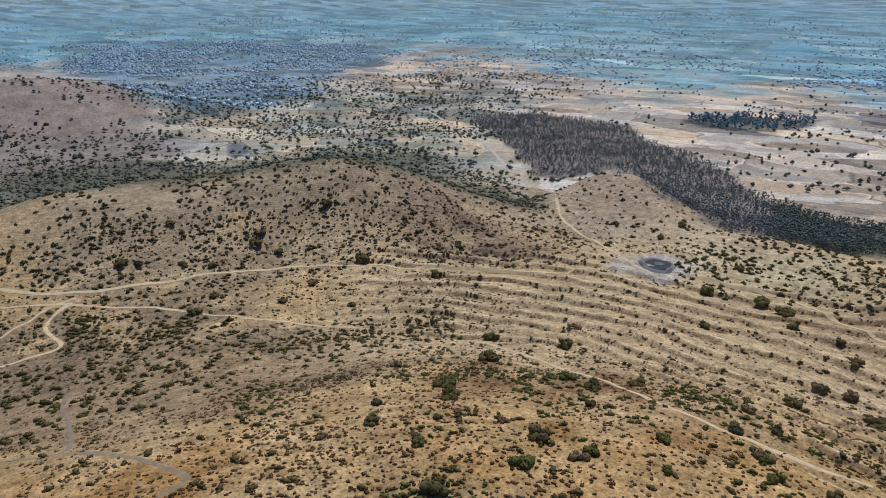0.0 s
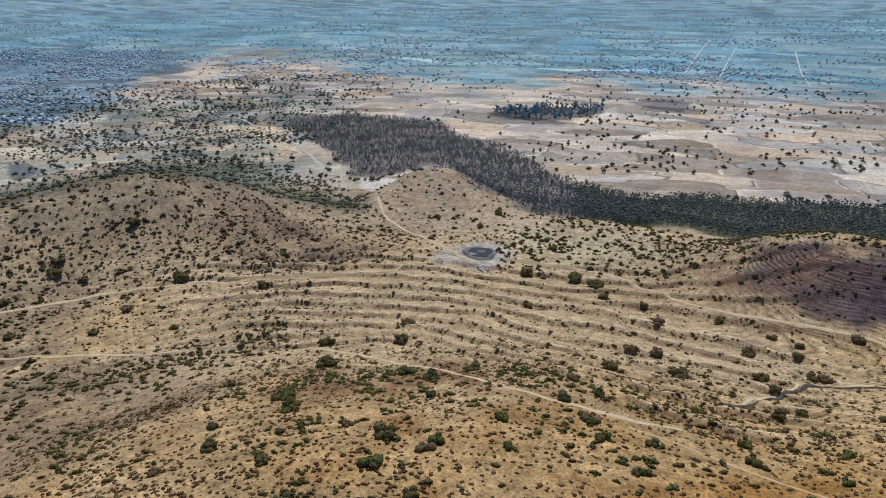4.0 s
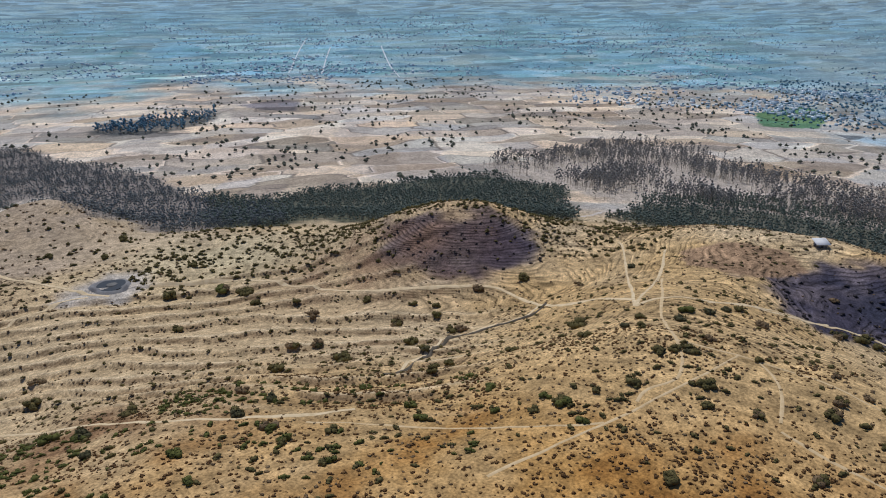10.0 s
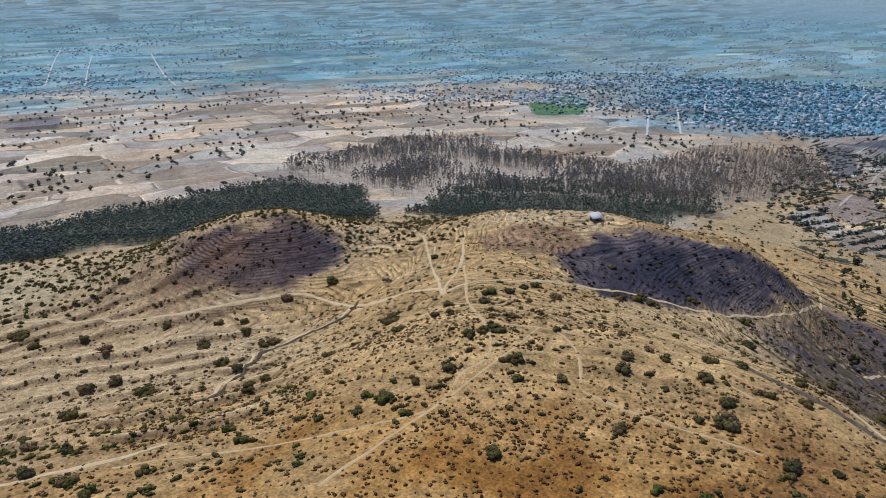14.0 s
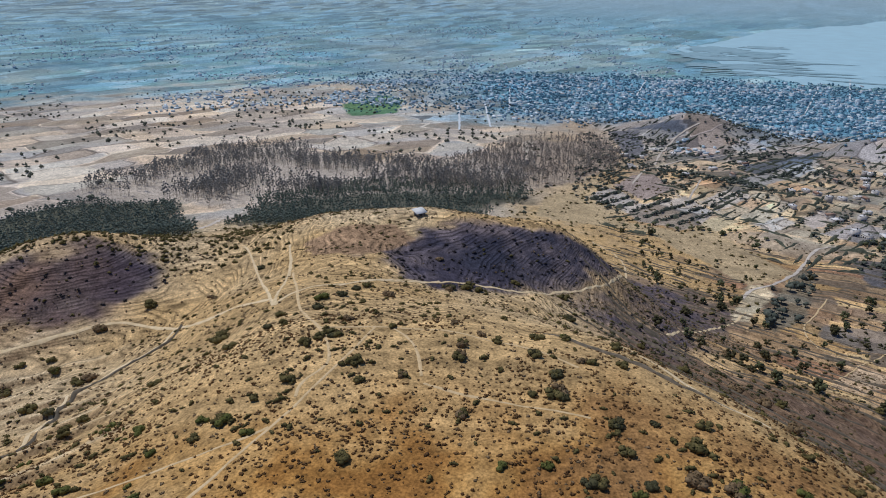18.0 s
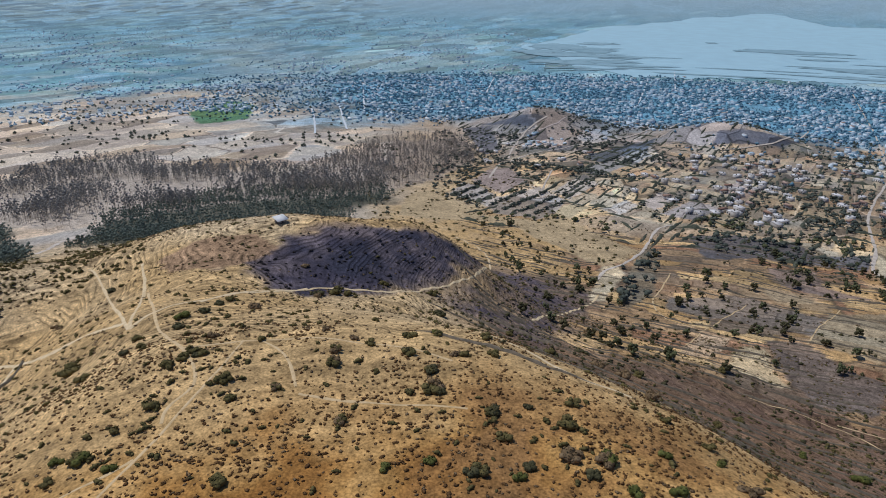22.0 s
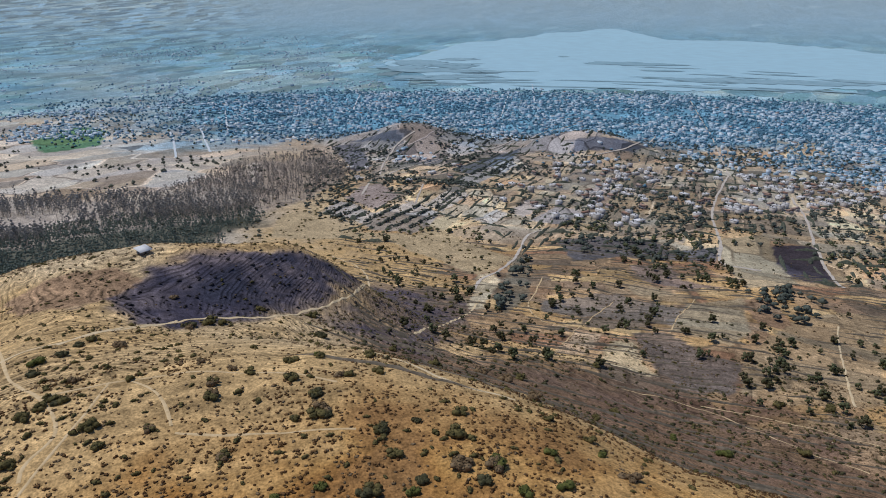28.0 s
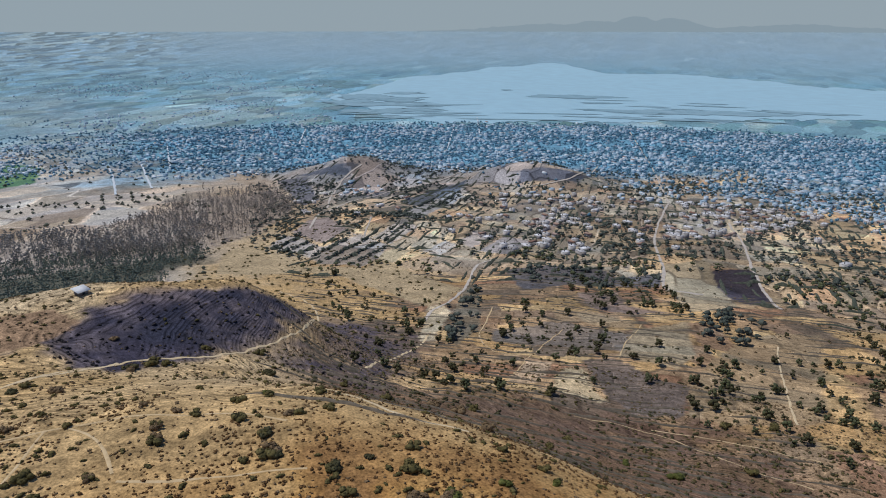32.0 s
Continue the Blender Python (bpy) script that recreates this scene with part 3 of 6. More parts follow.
M_GROUND = ground_material()
M_TRACK = surface("pale_dirt", [(0.58, 0.44, 0.25), (0.72, 0.565, 0.34), (0.80, 0.65, 0.42)], size=1.6, by_object=0.2)
M_RUT = surface("worn_grass", [(0.54, 0.39, 0.20), (0.66, 0.49, 0.27), (0.73, 0.56, 0.33)], size=1.2, by_object=0.2)
M_WORN = surface("trodden_earth", [(0.24, 0.19, 0.13), (0.30, 0.24, 0.165), (0.38, 0.305, 0.215)], size=1.0, by_object=0.2)
M_DUSTY = surface("dusty_lane", [(0.46, 0.40, 0.33), (0.58, 0.51, 0.43), (0.66, 0.60, 0.52)], size=4.0, by_object=0.2)
M_BANK = surface("field_bank_brush", [(0.08, 0.07, 0.052), (0.145, 0.122, 0.09), (0.24, 0.195, 0.14)], size=1.2, by_object=0.3, bump=0.4)
M_HEDGE = surface("field_hedge", [(0.04, 0.05, 0.036), (0.08, 0.09, 0.065), (0.14, 0.145, 0.105)], size=1.6, by_object=0.2, bump=0.4)
# Far streets: pale dust with blue distance haze mixed into the colour.
M_STREET = surface("hazed_dusty_street", [(0.57, 0.63, 0.66), (0.70, 0.745, 0.765)], size=9.0, by_object=0.2)
M_OLIVE = surface("olive_leaves", [(0.062, 0.055, 0.02), (0.125, 0.105, 0.037), (0.20, 0.16, 0.062)], size=0.5, by_object=0.55)
M_GREEN = surface("green_leaves", [(0.05, 0.06, 0.014), (0.11, 0.118, 0.03), (0.18, 0.18, 0.05)], size=0.5, by_object=0.5)
M_DARKLEAF = surface("dark_leaves", [(0.04, 0.04, 0.02), (0.08, 0.075, 0.035), (0.13, 0.115, 0.055)], size=0.5, by_object=0.5)
M_BROWN = surface("dry_brush", [(0.115, 0.077, 0.04), (0.20, 0.137, 0.072), (0.29, 0.205, 0.115)], size=0.5, by_object=0.6)
M_RUSTBRUSH = surface("rusty_brush", [(0.075, 0.036, 0.014), (0.15, 0.08, 0.03), (0.24, 0.14, 0.053)], size=0.5, by_object=0.6)
M_CHAR = surface("charred_brush", [(0.018, 0.016, 0.018), (0.045, 0.04, 0.042), (0.075, 0.065, 0.06)], size=0.5, by_object=0.6)
M_BARK = surface("grey_bark", [(0.10, 0.08, 0.06), (0.20, 0.17, 0.13), (0.30, 0.26, 0.21)], size=0.6, by_object=0.5)
M_PALEBARK = surface("pale_bark", [(0.26, 0.22, 0.18), (0.42, 0.37, 0.31), (0.52, 0.47, 0.4)], size=0.8, by_object=0.5)
M_TREE = surface("field_tree_leaves", [(0.055, 0.062, 0.03), (0.105, 0.115, 0.055), (0.165, 0.175, 0.085)], size=0.6, by_object=0.55)
M_GUM = surface("gum_leaves", [(0.15, 0.155, 0.155), (0.245, 0.24, 0.225), (0.35, 0.325, 0.29)], size=0.8, by_object=0.6)
M_GUMDARK = surface("gum_leaves_dark", [(0.125, 0.15, 0.155), (0.175, 0.20, 0.20), (0.24, 0.25, 0.24)], size=0.8, by_object=0.6)
M_GUMBROWN = surface("gum_leaves_dry", [(0.22, 0.195, 0.165), (0.33, 0.29, 0.245), (0.43, 0.38, 0.32)], size=0.8, by_object=0.6)
# Pine green is lifted and cooled, distance haze put into the colour.
M_PINE = surface("hazed_pine_needles", [(0.108, 0.138, 0.115), (0.142, 0.175, 0.145), (0.18, 0.215, 0.172)], size=0.8, by_object=0.5)
M_FIELDTREE = surface("plain_foliage", [(0.05, 0.062, 0.05), (0.09, 0.105, 0.085), (0.14, 0.155, 0.125)], size=1.5, by_object=0.6)
M_SCRUB = surface("grey_green_scrub", [(0.085, 0.095, 0.055), (0.15, 0.16, 0.095), (0.22, 0.225, 0.14)], size=1.5, by_object=0.6)
M_TANTREE = surface("field_edge_foliage", [(0.075, 0.085, 0.062), (0.125, 0.135, 0.10), (0.18, 0.19, 0.14)], size=1.5, by_object=0.6)
# Far foliage carries the distance haze as blue in its own colour.
M_HAZETREE = surface("hazed_town_foliage", [(0.075, 0.175, 0.245), (0.125, 0.25, 0.335), (0.185, 0.33, 0.425)], size=1.5, by_object=0.6)
M_WALL = surface("village_plaster", [(0.42, 0.39, 0.36), (0.62, 0.58, 0.54), (0.82, 0.79, 0.75)], size=3.0, by_object=0.75, bump=0.1)
M_TOP = surface("village_roof", [(0.50, 0.48, 0.46), (0.76, 0.74, 0.72), (0.92, 0.91, 0.90)], size=4.0, by_object=0.85)
# Town plaster and roofs are blued to stand in for distance haze.
M_PLASTER = surface("hazed_weathered_plaster", [(0.38, 0.52, 0.62), (0.60, 0.73, 0.82), (0.86, 0.93, 0.97)], size=3.0, by_object=0.75, bump=0.1)
M_ROOF = surface("hazed_concrete_roof", [(0.22, 0.36, 0.46), (0.48, 0.62, 0.71), (0.92, 0.96, 0.98)], size=4.0, by_object=0.85)
M_ROOFRED = surface("clay_roof", [(0.30, 0.17, 0.12), (0.42, 0.27, 0.20), (0.50, 0.38, 0.32)], size=2.0, by_object=0.8)
M_SHEET = surface("white_sheet_roof", [(0.72, 0.72, 0.70), (0.82, 0.82, 0.80)], rough=0.5, size=1.0, by_object=0.2)
M_DARKHOLE = surface("dark_opening", [(0.02, 0.022, 0.026), (0.05, 0.052, 0.055)], rough=0.4, size=1.0)
M_STONE = surface("grey_stone", [(0.12, 0.125, 0.13), (0.20, 0.20, 0.20), (0.30, 0.29, 0.28)], size=0.8, bump=0.4, by_object=0.6)
M_MUD = surface("grey_mud", [(0.13, 0.13, 0.125), (0.19, 0.185, 0.17), (0.26, 0.25, 0.23)], size=3.0, by_object=0.1)
M_MARSH = surface("marsh_reeds", [(0.22, 0.36, 0.42), (0.27, 0.42, 0.48), (0.33, 0.48, 0.54)], size=30.0, by_object=0.3)



# Black surface that glows in one even haze colour, for the backdrop.
def haze_glow(name, glow):
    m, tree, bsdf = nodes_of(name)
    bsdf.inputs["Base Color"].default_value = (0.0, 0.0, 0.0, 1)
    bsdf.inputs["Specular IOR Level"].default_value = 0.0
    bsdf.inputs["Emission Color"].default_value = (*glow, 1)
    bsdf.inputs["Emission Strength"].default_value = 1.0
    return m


# Far haze and mountains glow by themselves instead of taking sunlight.
M_HAZE = haze_glow("haze_glow", (0.39, 0.465, 0.50))
M_RANGE = haze_glow("glowing_mountain", (0.325, 0.405, 0.45))


def water_material(name, deep, rough):
    m, tree, bsdf = nodes_of(name)
    bsdf.inputs["Base Color"].default_value = (*deep, 1)
    bsdf.inputs["Roughness"].default_value = rough
    bsdf.inputs["IOR"].default_value = 1.33
    geo = tree.nodes.new("ShaderNodeNewGeometry")
    tex = tree.nodes.new("ShaderNodeTexNoise")
    tex.inputs["Scale"].default_value = 0.02
    tree.links.new(geo.outputs["Position"], tex.inputs["Vector"])
    ramp = tree.nodes.new("ShaderNodeMixRGB")
    ramp.inputs[1].default_value = (*[c * 0.85 for c in deep], 1)
    ramp.inputs[2].default_value = (*[min(1, c * 1.12) for c in deep], 1)
    tree.links.new(tex.outputs["Fac"], ramp.inputs[0])
    tree.links.new(ramp.outputs[0], bsdf.inputs["Base Color"])
    return m


M_LAKE = water_material("silty_water", (0.44, 0.67, 0.75), 0.4)
M_POND = water_material("pond_water", (0.055, 0.06, 0.06), 0.4)

# ---- ground ----


def rgb(*v):
    return np.array(v, float)


STRAW, PALESTRAW = rgb(0.56, 0.38, 0.175), rgb(0.557, 0.425, 0.25)
RUST, DEEPRUST = rgb(0.48, 0.258, 0.07), rgb(0.29, 0.132, 0.034)
BURNT, ASH = rgb(0.060, 0.054, 0.076), rgb(0.14, 0.12, 0.145)
SCRUB, DARKSCRUB = rgb(0.20, 0.15, 0.10), rgb(0.11, 0.10, 0.075)
MAUVE = rgb(0.205, 0.13, 0.088)
TANS = [rgb(0.530, 0.459, 0.394), rgb(0.440, 0.393, 0.373), rgb(0.640, 0.571, 0.475), rgb(0.560, 0.479, 0.400), rgb(0.230, 0.219, 0.243), rgb(0.500, 0.418, 0.335), rgb(0.390, 0.383, 0.410), rgb(0.680, 0.622, 0.529), rgb(0.300, 0.275, 0.286), rgb(0.570, 0.520, 0.486)]
NORTHVALE = [rgb(0.53, 0.47, 0.36), rgb(0.33, 0.345, 0.29), rgb(0.62, 0.55, 0.42), rgb(0.44, 0.42, 0.36), rgb(0.28, 0.295, 0.27), rgb(0.50, 0.465, 0.40), rgb(0.36, 0.385, 0.32), rgb(0.58, 0.51, 0.41)]
VALLEY = [rgb(0.424, 0.316, 0.185), rgb(0.286, 0.219, 0.164), rgb(0.509, 0.388, 0.221), rgb(0.329, 0.255, 0.185), rgb(0.212, 0.178, 0.146), rgb(0.382, 0.301, 0.212), rgb(0.583, 0.459, 0.273), rgb(0.445, 0.352, 0.243), rgb(0.350, 0.235, 0.168)]
VALE_FAR = [rgb(0.471, 0.422, 0.356), rgb(0.371, 0.339, 0.310), rgb(0.583, 0.511, 0.402), rgb(0.303, 0.289, 0.284), rgb(0.516, 0.417, 0.341), rgb(0.427, 0.400, 0.361), rgb(0.673, 0.612, 0.495), rgb(0.382, 0.384, 0.372)]
# Plain colours are blued, distance haze mixed into every crop.
HAZED_PLAINS = [rgb(0.146, 0.307, 0.409), rgb(0.123, 0.260, 0.360), rgb(0.202, 0.366, 0.459), rgb(0.157, 0.330, 0.384), rgb(0.302, 0.448, 0.533), rgb(0.448, 0.555, 0.608), rgb(0.112, 0.224, 0.298), rgb(0.224, 0.389, 0.496), rgb(0.146, 0.330, 0.347)]


def blend(a, b, w):
    return a * (1 - w[..., None]) + b * w[..., None]


def hash2(a, b, seed):
    s = np.sin(a * 127.1 + b * 311.7 + seed * 74.7) * 43758.5453
    return s - np.floor(s)


def inside(x, y, outline, soft=0.0, wobble=0.0):
    """1 inside the outline, 0 outside, with a soft, ragged edge."""
    if wobble:
        x, y = x + wobble * fractal(x, y, wobble * 2.5, 61, 3), y + wobble * fractal(x, y, wobble * 2.5, 67, 3)
    pts = np.array(outline, float)
    res = np.zeros(np.shape(x))
    lo, hi = pts.min(0) - soft - 1, pts.max(0) + soft + 1
    sel = (x > lo[0]) & (x < hi[0]) & (y > lo[1]) & (y < hi[1])
    if not sel.any():
        return res
    px, py = x[sel], y[sel]
    odd = np.zeros(px.shape, bool)
    dist = np.full(px.shape, 1e9)
    for (ax, ay), (bx, by) in zip(pts, np.roll(pts, -1, 0)):
        cross = (ay > py) != (by > py)
        with np.errstate(divide="ignore", invalid="ignore"):
            odd ^= cross & (px < (bx - ax) * (py - ay) / (by - ay + 1e-12) + ax)
        s = np.clip(((px - ax) * (bx - ax) + (py - ay) * (by - ay)) / ((bx - ax) ** 2 + (by - ay) ** 2 + 1e-9), 0, 1)
        dist = np.minimum(dist, np.hypot(px - ax - s * (bx - ax), py - ay - s * (by - ay)))
    signed = np.where(odd, dist, -dist)
    res[sel] = smooth(-soft, soft, signed) if soft else odd.astype(float)
    return res


def plot_cells(x, y, along, across, turn, seed):
    """Where in which field of a patchwork each point lies."""
    c, s = math.cos(radians(turn)), math.sin(radians(turn))
    u = (x * c + y * s + 0.25 * across * fractal(x, y, along * 2.0, seed, 2)) / along
    v = (-x * s + y * c + 0.25 * across * fractal(x, y, along * 2.0, seed + 5, 2)) / across
    row = np.floor(v)
    u = u + 0.5 * hash2(row, row * 0 + 3, seed)
    split = hash2(np.floor(u), row, seed + 1) > 0.55
    return u, np.where(split, v * 2, v)


def plots(x, y, along, across, turn, seed, colours, edge=0.06, edge_colour=None):
    """Fields of about that size, each with its own crop, and banks between them."""
    u, v2 = plot_cells(x, y, along, across, turn, seed)
    pick = hash2(np.floor(u), np.floor(v2), seed + 2)
    pal = np.array(colours)
    out = pal[np.minimum((pick * len(pal)).astype(int), len(pal) - 1)]
    out = out * (0.9 + 0.2 * hash2(np.floor(u), np.floor(v2), seed + 3))[..., None]
    if edge_colour is not None:
        fu, fv = np.abs(u - np.round(u)), np.abs(v2 - np.round(v2))
        line = np.maximum(1 - fu * along / across / edge, 1 - fv / edge)
        out = blend(out, edge_colour, np.clip(line, 0, 1) * 0.8)
    return out


def patchwork(x, y, size, along, across, turn, seed, colours, lane_colour, lane=2.2):
    """Blocks of fields, each block laid out its own way, with lanes between the blocks."""
    gx, gy = np.floor(x / size), np.floor(y / size)
    first, second = np.full(x.shape, 1e9), np.full(x.shape, 1e9)
    ida, idb = np.zeros(x.shape), np.zeros(x.shape)
    for i in (-1, 0, 1):
        for j in (-1, 0, 1):
            cx, cy = gx + i, gy + j
            d = np.hypot((cx + 0.15 + 0.7 * hash2(cx, cy, seed)) * size - x, (cy + 0.15 + 0.7 * hash2(cx, cy, seed + 1)) * size - y)
            near = d < first
            second = np.where(near, first, np.minimum(second, d))
            first, ida, idb = np.where(near, d, first), np.where(near, cx, ida), np.where(near, cy, idb)
    a = np.radians(turn + 34 * (hash2(ida, idb, seed + 2) - 0.5) + 90 * (hash2(ida, idb, seed + 3) > 0.6))
    k = 0.7 + 0.8 * hash2(ida, idb, seed + 4)
    u = (x * np.cos(a) + y * np.sin(a)) / (along * k)
    v = (-x * np.sin(a) + y * np.cos(a)) / (across * k)
    u = u + 0.6 * hash2(np.floor(v), ida, seed + 5)
    pal = np.array(colours)
    pick = hash2(np.floor(u) + 7 * ida, np.floor(v) + 3 * idb, seed + 6)
    out = pal[np.minimum((pick * len(pal)).astype(int), len(pal) - 1)] * (0.92 + 0.16 * hash2(np.floor(u), np.floor(v), seed + 7))[..., None]
    edge = np.maximum(1 - np.abs(v - np.round(v)) * across * k / 1.3, 1 - np.abs(u - np.round(u)) * along * k / 1.3)
    out = out * (1 - 0.38 * np.clip(edge, 0, 1) * (hash2(np.round(v), ida, seed + 8) > 0.35))[..., None]
    return blend(out, lane_colour, np.clip(1.6 - (second - first) / lane, 0, 0.85))


def soil(x, y):
    r = np.hypot(x, y)
    az = np.degrees(np.arctan2(x, y))
    az = np.where(az < -110, az + 360, az)
    n1, n2, n3 = fractal(x, y, 40, 21), fractal(x, y, 9, 33), fractal(x, y, 120, 45)
    c = np.broadcast_to(STRAW, (*x.shape, 3)) * (1 + 0.10 * n1 + 0.08 * n2)[..., None]
    c = blend(c, PALESTRAW, np.clip(0.5 + 0.8 * n1, 0, 1) * np.maximum(smooth(100, 190, r), 0.7 * (1 - smooth(20, 50, az))))
    # narrow trodden steps along the contours
    steps = fractal(r * 1.0, np.radians(az) * r * 0.11, 2.0, 51, 3)
    c = c * (1 + 0.27 * steps * smooth(60, 90, r) * (1 - smooth(300, 340, r)))[..., None]
    # rusty grass on the crown of the nearest hill
    near = 1 - smooth(86, 128, r + 8 * n1 + 10 * smooth(50, 72, az) * (1 - smooth(82, 96, az)))
    c = blend(c, RUST, np.clip(near * (0.62 + 0.5 * n1 + 0.4 * n2) * (0.5 + 0.5 * smooth(25, 60, az)), 0, 1))
    c = blend(c, DEEPRUST, np.clip(near * (n1 * 0.9 + n2 * 0.9 - 0.25), 0, 0.8) * (0.6 + 0.4 * smooth(25, 60, az)))
    red = np.exp(-((az - 12) / 18) ** 2 - ((r - 122) / 18) ** 2)
    c = blend(c, rgb(0.21, 0.11, 0.055), np.clip(red * (0.6 + 0.7 * n2), 0, 0.8))
    east = np.exp(-((az - 103) / 16) ** 2) * (1 - smooth(96, 120, r))
    c = blend(c, rgb(0.33, 0.19, 0.08), np.clip(east * (0.5 + 0.7 * n2), 0, 0.7))
    worn = (1 - smooth(-12, 10, az)) * smooth(95, 130, r) * (1 - smooth(200, 235, r))
    c = blend(c, rgb(0.30, 0.21, 0.125), np.clip(worn * (0.35 + 0.9 * n1 + 0.5 * n2), 0, 0.75))
    c = blend(c, rgb(0.27, 0.205, 0.125), np.clip(np.exp(-((r - 172 - 0.09 * (az + 11) ** 2) / 15) ** 2) * (1 - smooth(-2, 6, az)) * (0.5 + 0.6 * n2), 0, 0.7))
    # scrub on the hill north of the pond road
    c = blend(c, rgb(0.225, 0.155, 0.11), np.clip(np.exp(-((az + 1.5) / 7.5) ** 2) * smooth(225, 245, r) * (0.75 + 0.4 * n2), 0, 0.9) * (1 - smooth(300, 330, r)))
    c = blend(c, rgb(0.38, 0.29, 0.215), np.clip(np.exp(-((az - 14) / 7) ** 2) * smooth(255, 275, r) * (0.8 + 0.3 * n2), 0, 0.85) * (1 - smooth(345, 360, r)))
    c = blend(c, SCRUB * 1.25, np.clip((1 - smooth(-14, -4, az)) * smooth(140, 200, r) * (0.12 + 0.5 * n1 + 0.3 * n2), 0, 0.6))
    step = smooth(-17, -7, az) * (1 - smooth(42, 50, az)) * smooth(130, 165, r) * (1 - smooth(250, 275, r))
    c = blend(c, rgb(0.575, 0.435, 0.255) * (1 + 0.12 * n2)[..., None], 0.75 * step)
    bright = np.exp(-((az - 28) / 9) ** 2 - ((r - 258) / 24) ** 2)
    c = blend(c, rgb(0.62, 0.53, 0.32), np.clip(bright * (0.8 + 0.4 * n2), 0, 0.85))
    # farther slopes greyed by distance, haze painted into the straw
    c = blend(c, rgb(0.55, 0.445, 0.305) * (1 + 0.1 * n2)[..., None], 0.45 * smooth(225, 310, r) * (1 - smooth(70, 95, az)))
    # banks take the risers' shade as dark brown paint; lips are paler
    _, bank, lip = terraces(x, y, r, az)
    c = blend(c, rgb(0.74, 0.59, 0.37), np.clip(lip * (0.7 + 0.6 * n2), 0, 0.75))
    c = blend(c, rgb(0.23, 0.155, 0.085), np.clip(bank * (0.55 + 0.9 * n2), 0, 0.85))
    # lower lands
    tan = 0.45 * patchwork(x + 6 * n3, y + 6 * n1, 190, 62, 34, -38, 4, TANS, rgb(0.66, 0.58, 0.47)) + 0.6 * np.mean(TANS, 0) * rgb(1.34, 1.24, 1.04) * (1 + 0.15 * n3)[..., None]
    tan = blend(tan, patchwork(x + 6 * n3, y + 6 * n1, 160, 60, 36, -20, 6, NORTHVALE, rgb(0.56, 0.48, 0.39)), (1 - smooth(2, 9, az)) * (1 - smooth(1150, 1300, r)))
    tan = blend(tan, rgb(0.20, 0.205, 0.185), np.clip(0.9 * n3 + 0.6 * n1 - 0.3, 0, 0.5) * (1 - smooth(2, 9, az)))
    c = blend(c, tan * (1 + 0.10 * n2)[..., None], smooth(330, 430, r) * (1 - smooth(80, 92, az)))
    c = blend(c, DARKSCRUB, inside(x, y, DARK_SCRUB, 12, 9) * np.clip(0.8 + 0.3 * n2, 0, 1))
    c = blend(c, DARKSCRUB * 1.7, np.clip((1 - smooth(-16, -6, az)) * smooth(300, 340, r) * (1 - smooth(520, 680, r)) * (0.7 + 0.5 * n2), 0, 0.9))
    behind = np.interp(az, [-30, -25, -21, -15, -10, -7, -3, 0.7, 4.5, 7, 10], [740, 716, 648, 640, 676, 682, 680, 618, 538, 447, 330])
    thick = smooth(288, 300, r) * (1 - smooth(-40, 25, r - behind + 45 * n1)) * (1 - smooth(8, 10, az))
    c = blend(c, rgb(0.165, 0.165, 0.115) * (1 + 0.25 * n2)[..., None], 0.9 * thick * smooth(-40, -28, az))
    vale = patchwork(x + 3 * n3, y + 3 * n1, 105, 38, 15, 62, 8, VALLEY, rgb(0.16, 0.14, 0.11), 1.4)
    vale = blend(vale, patchwork(x + 3 * n3, y + 3 * n1, 150, 46, 20, -33, 18, VALE_FAR, rgb(0.60, 0.53, 0.45), 1.8) * rgb(1.08, 1.02, 0.90), smooth(430, 470, r + 12 * n1))
    drills = np.sin((x * math.cos(radians(57)) + y * math.sin(radians(57))) / 0.75)
    vale = vale * (1 + 0.08 * drills * smooth(430, 470, r))[..., None]
    c = blend(c, vale * rgb(1.18, 1.03, 0.86) * (1 + 0.16 * n2 + 0.1 * n1)[..., None], smooth(150, 215, r + 6 * n1) * smooth(88, 100, az) * (1 - smooth(1000, 1200, r)))
    saddle = smooth(300, 360, r) * (1 - smooth(560, 640, r)) * smooth(82, 88, az) * (1 - smooth(100, 104, az))
    c = blend(c, STRAW * 1.05, saddle * np.clip(0.7 + 0.4 * n2, 0, 1) * (1 - smooth(470, 520, r)))
    c = blend(c, rgb(0.25, 0.155, 0.09) * (1 + 0.35 * n2 + 0.2 * n1)[..., None], smooth(124, 134, r + 4 * n1 - 26 * (1 - smooth(92, 116, az))) * (1 - smooth(180, 230, r)) * smooth(92, 97, az))
    c = blend(c, MAUVE, inside(x, y, BROWN_SLOPE, 8, 6) * np.clip(0.75 + 0.5 * n2, 0, 1))
    # the plain and the town's ground, distance haze painted in as blue
    green = rgb(0.52, 0.52, 0.50) * patchwork(x, y, 270, 80, 38, -32, 12, HAZED_PLAINS, rgb(0.34, 0.45, 0.52), 1.4) + 0.55 * rgb(0.255, 0.43, 0.49) * (1 + 0.2 * n3)[..., None]
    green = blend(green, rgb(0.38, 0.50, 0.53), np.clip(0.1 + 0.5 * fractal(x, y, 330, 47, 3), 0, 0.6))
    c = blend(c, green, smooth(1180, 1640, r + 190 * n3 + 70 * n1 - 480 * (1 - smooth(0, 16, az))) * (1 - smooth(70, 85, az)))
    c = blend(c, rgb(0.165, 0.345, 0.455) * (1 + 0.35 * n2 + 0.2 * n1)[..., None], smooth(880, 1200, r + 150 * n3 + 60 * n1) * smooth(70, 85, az))
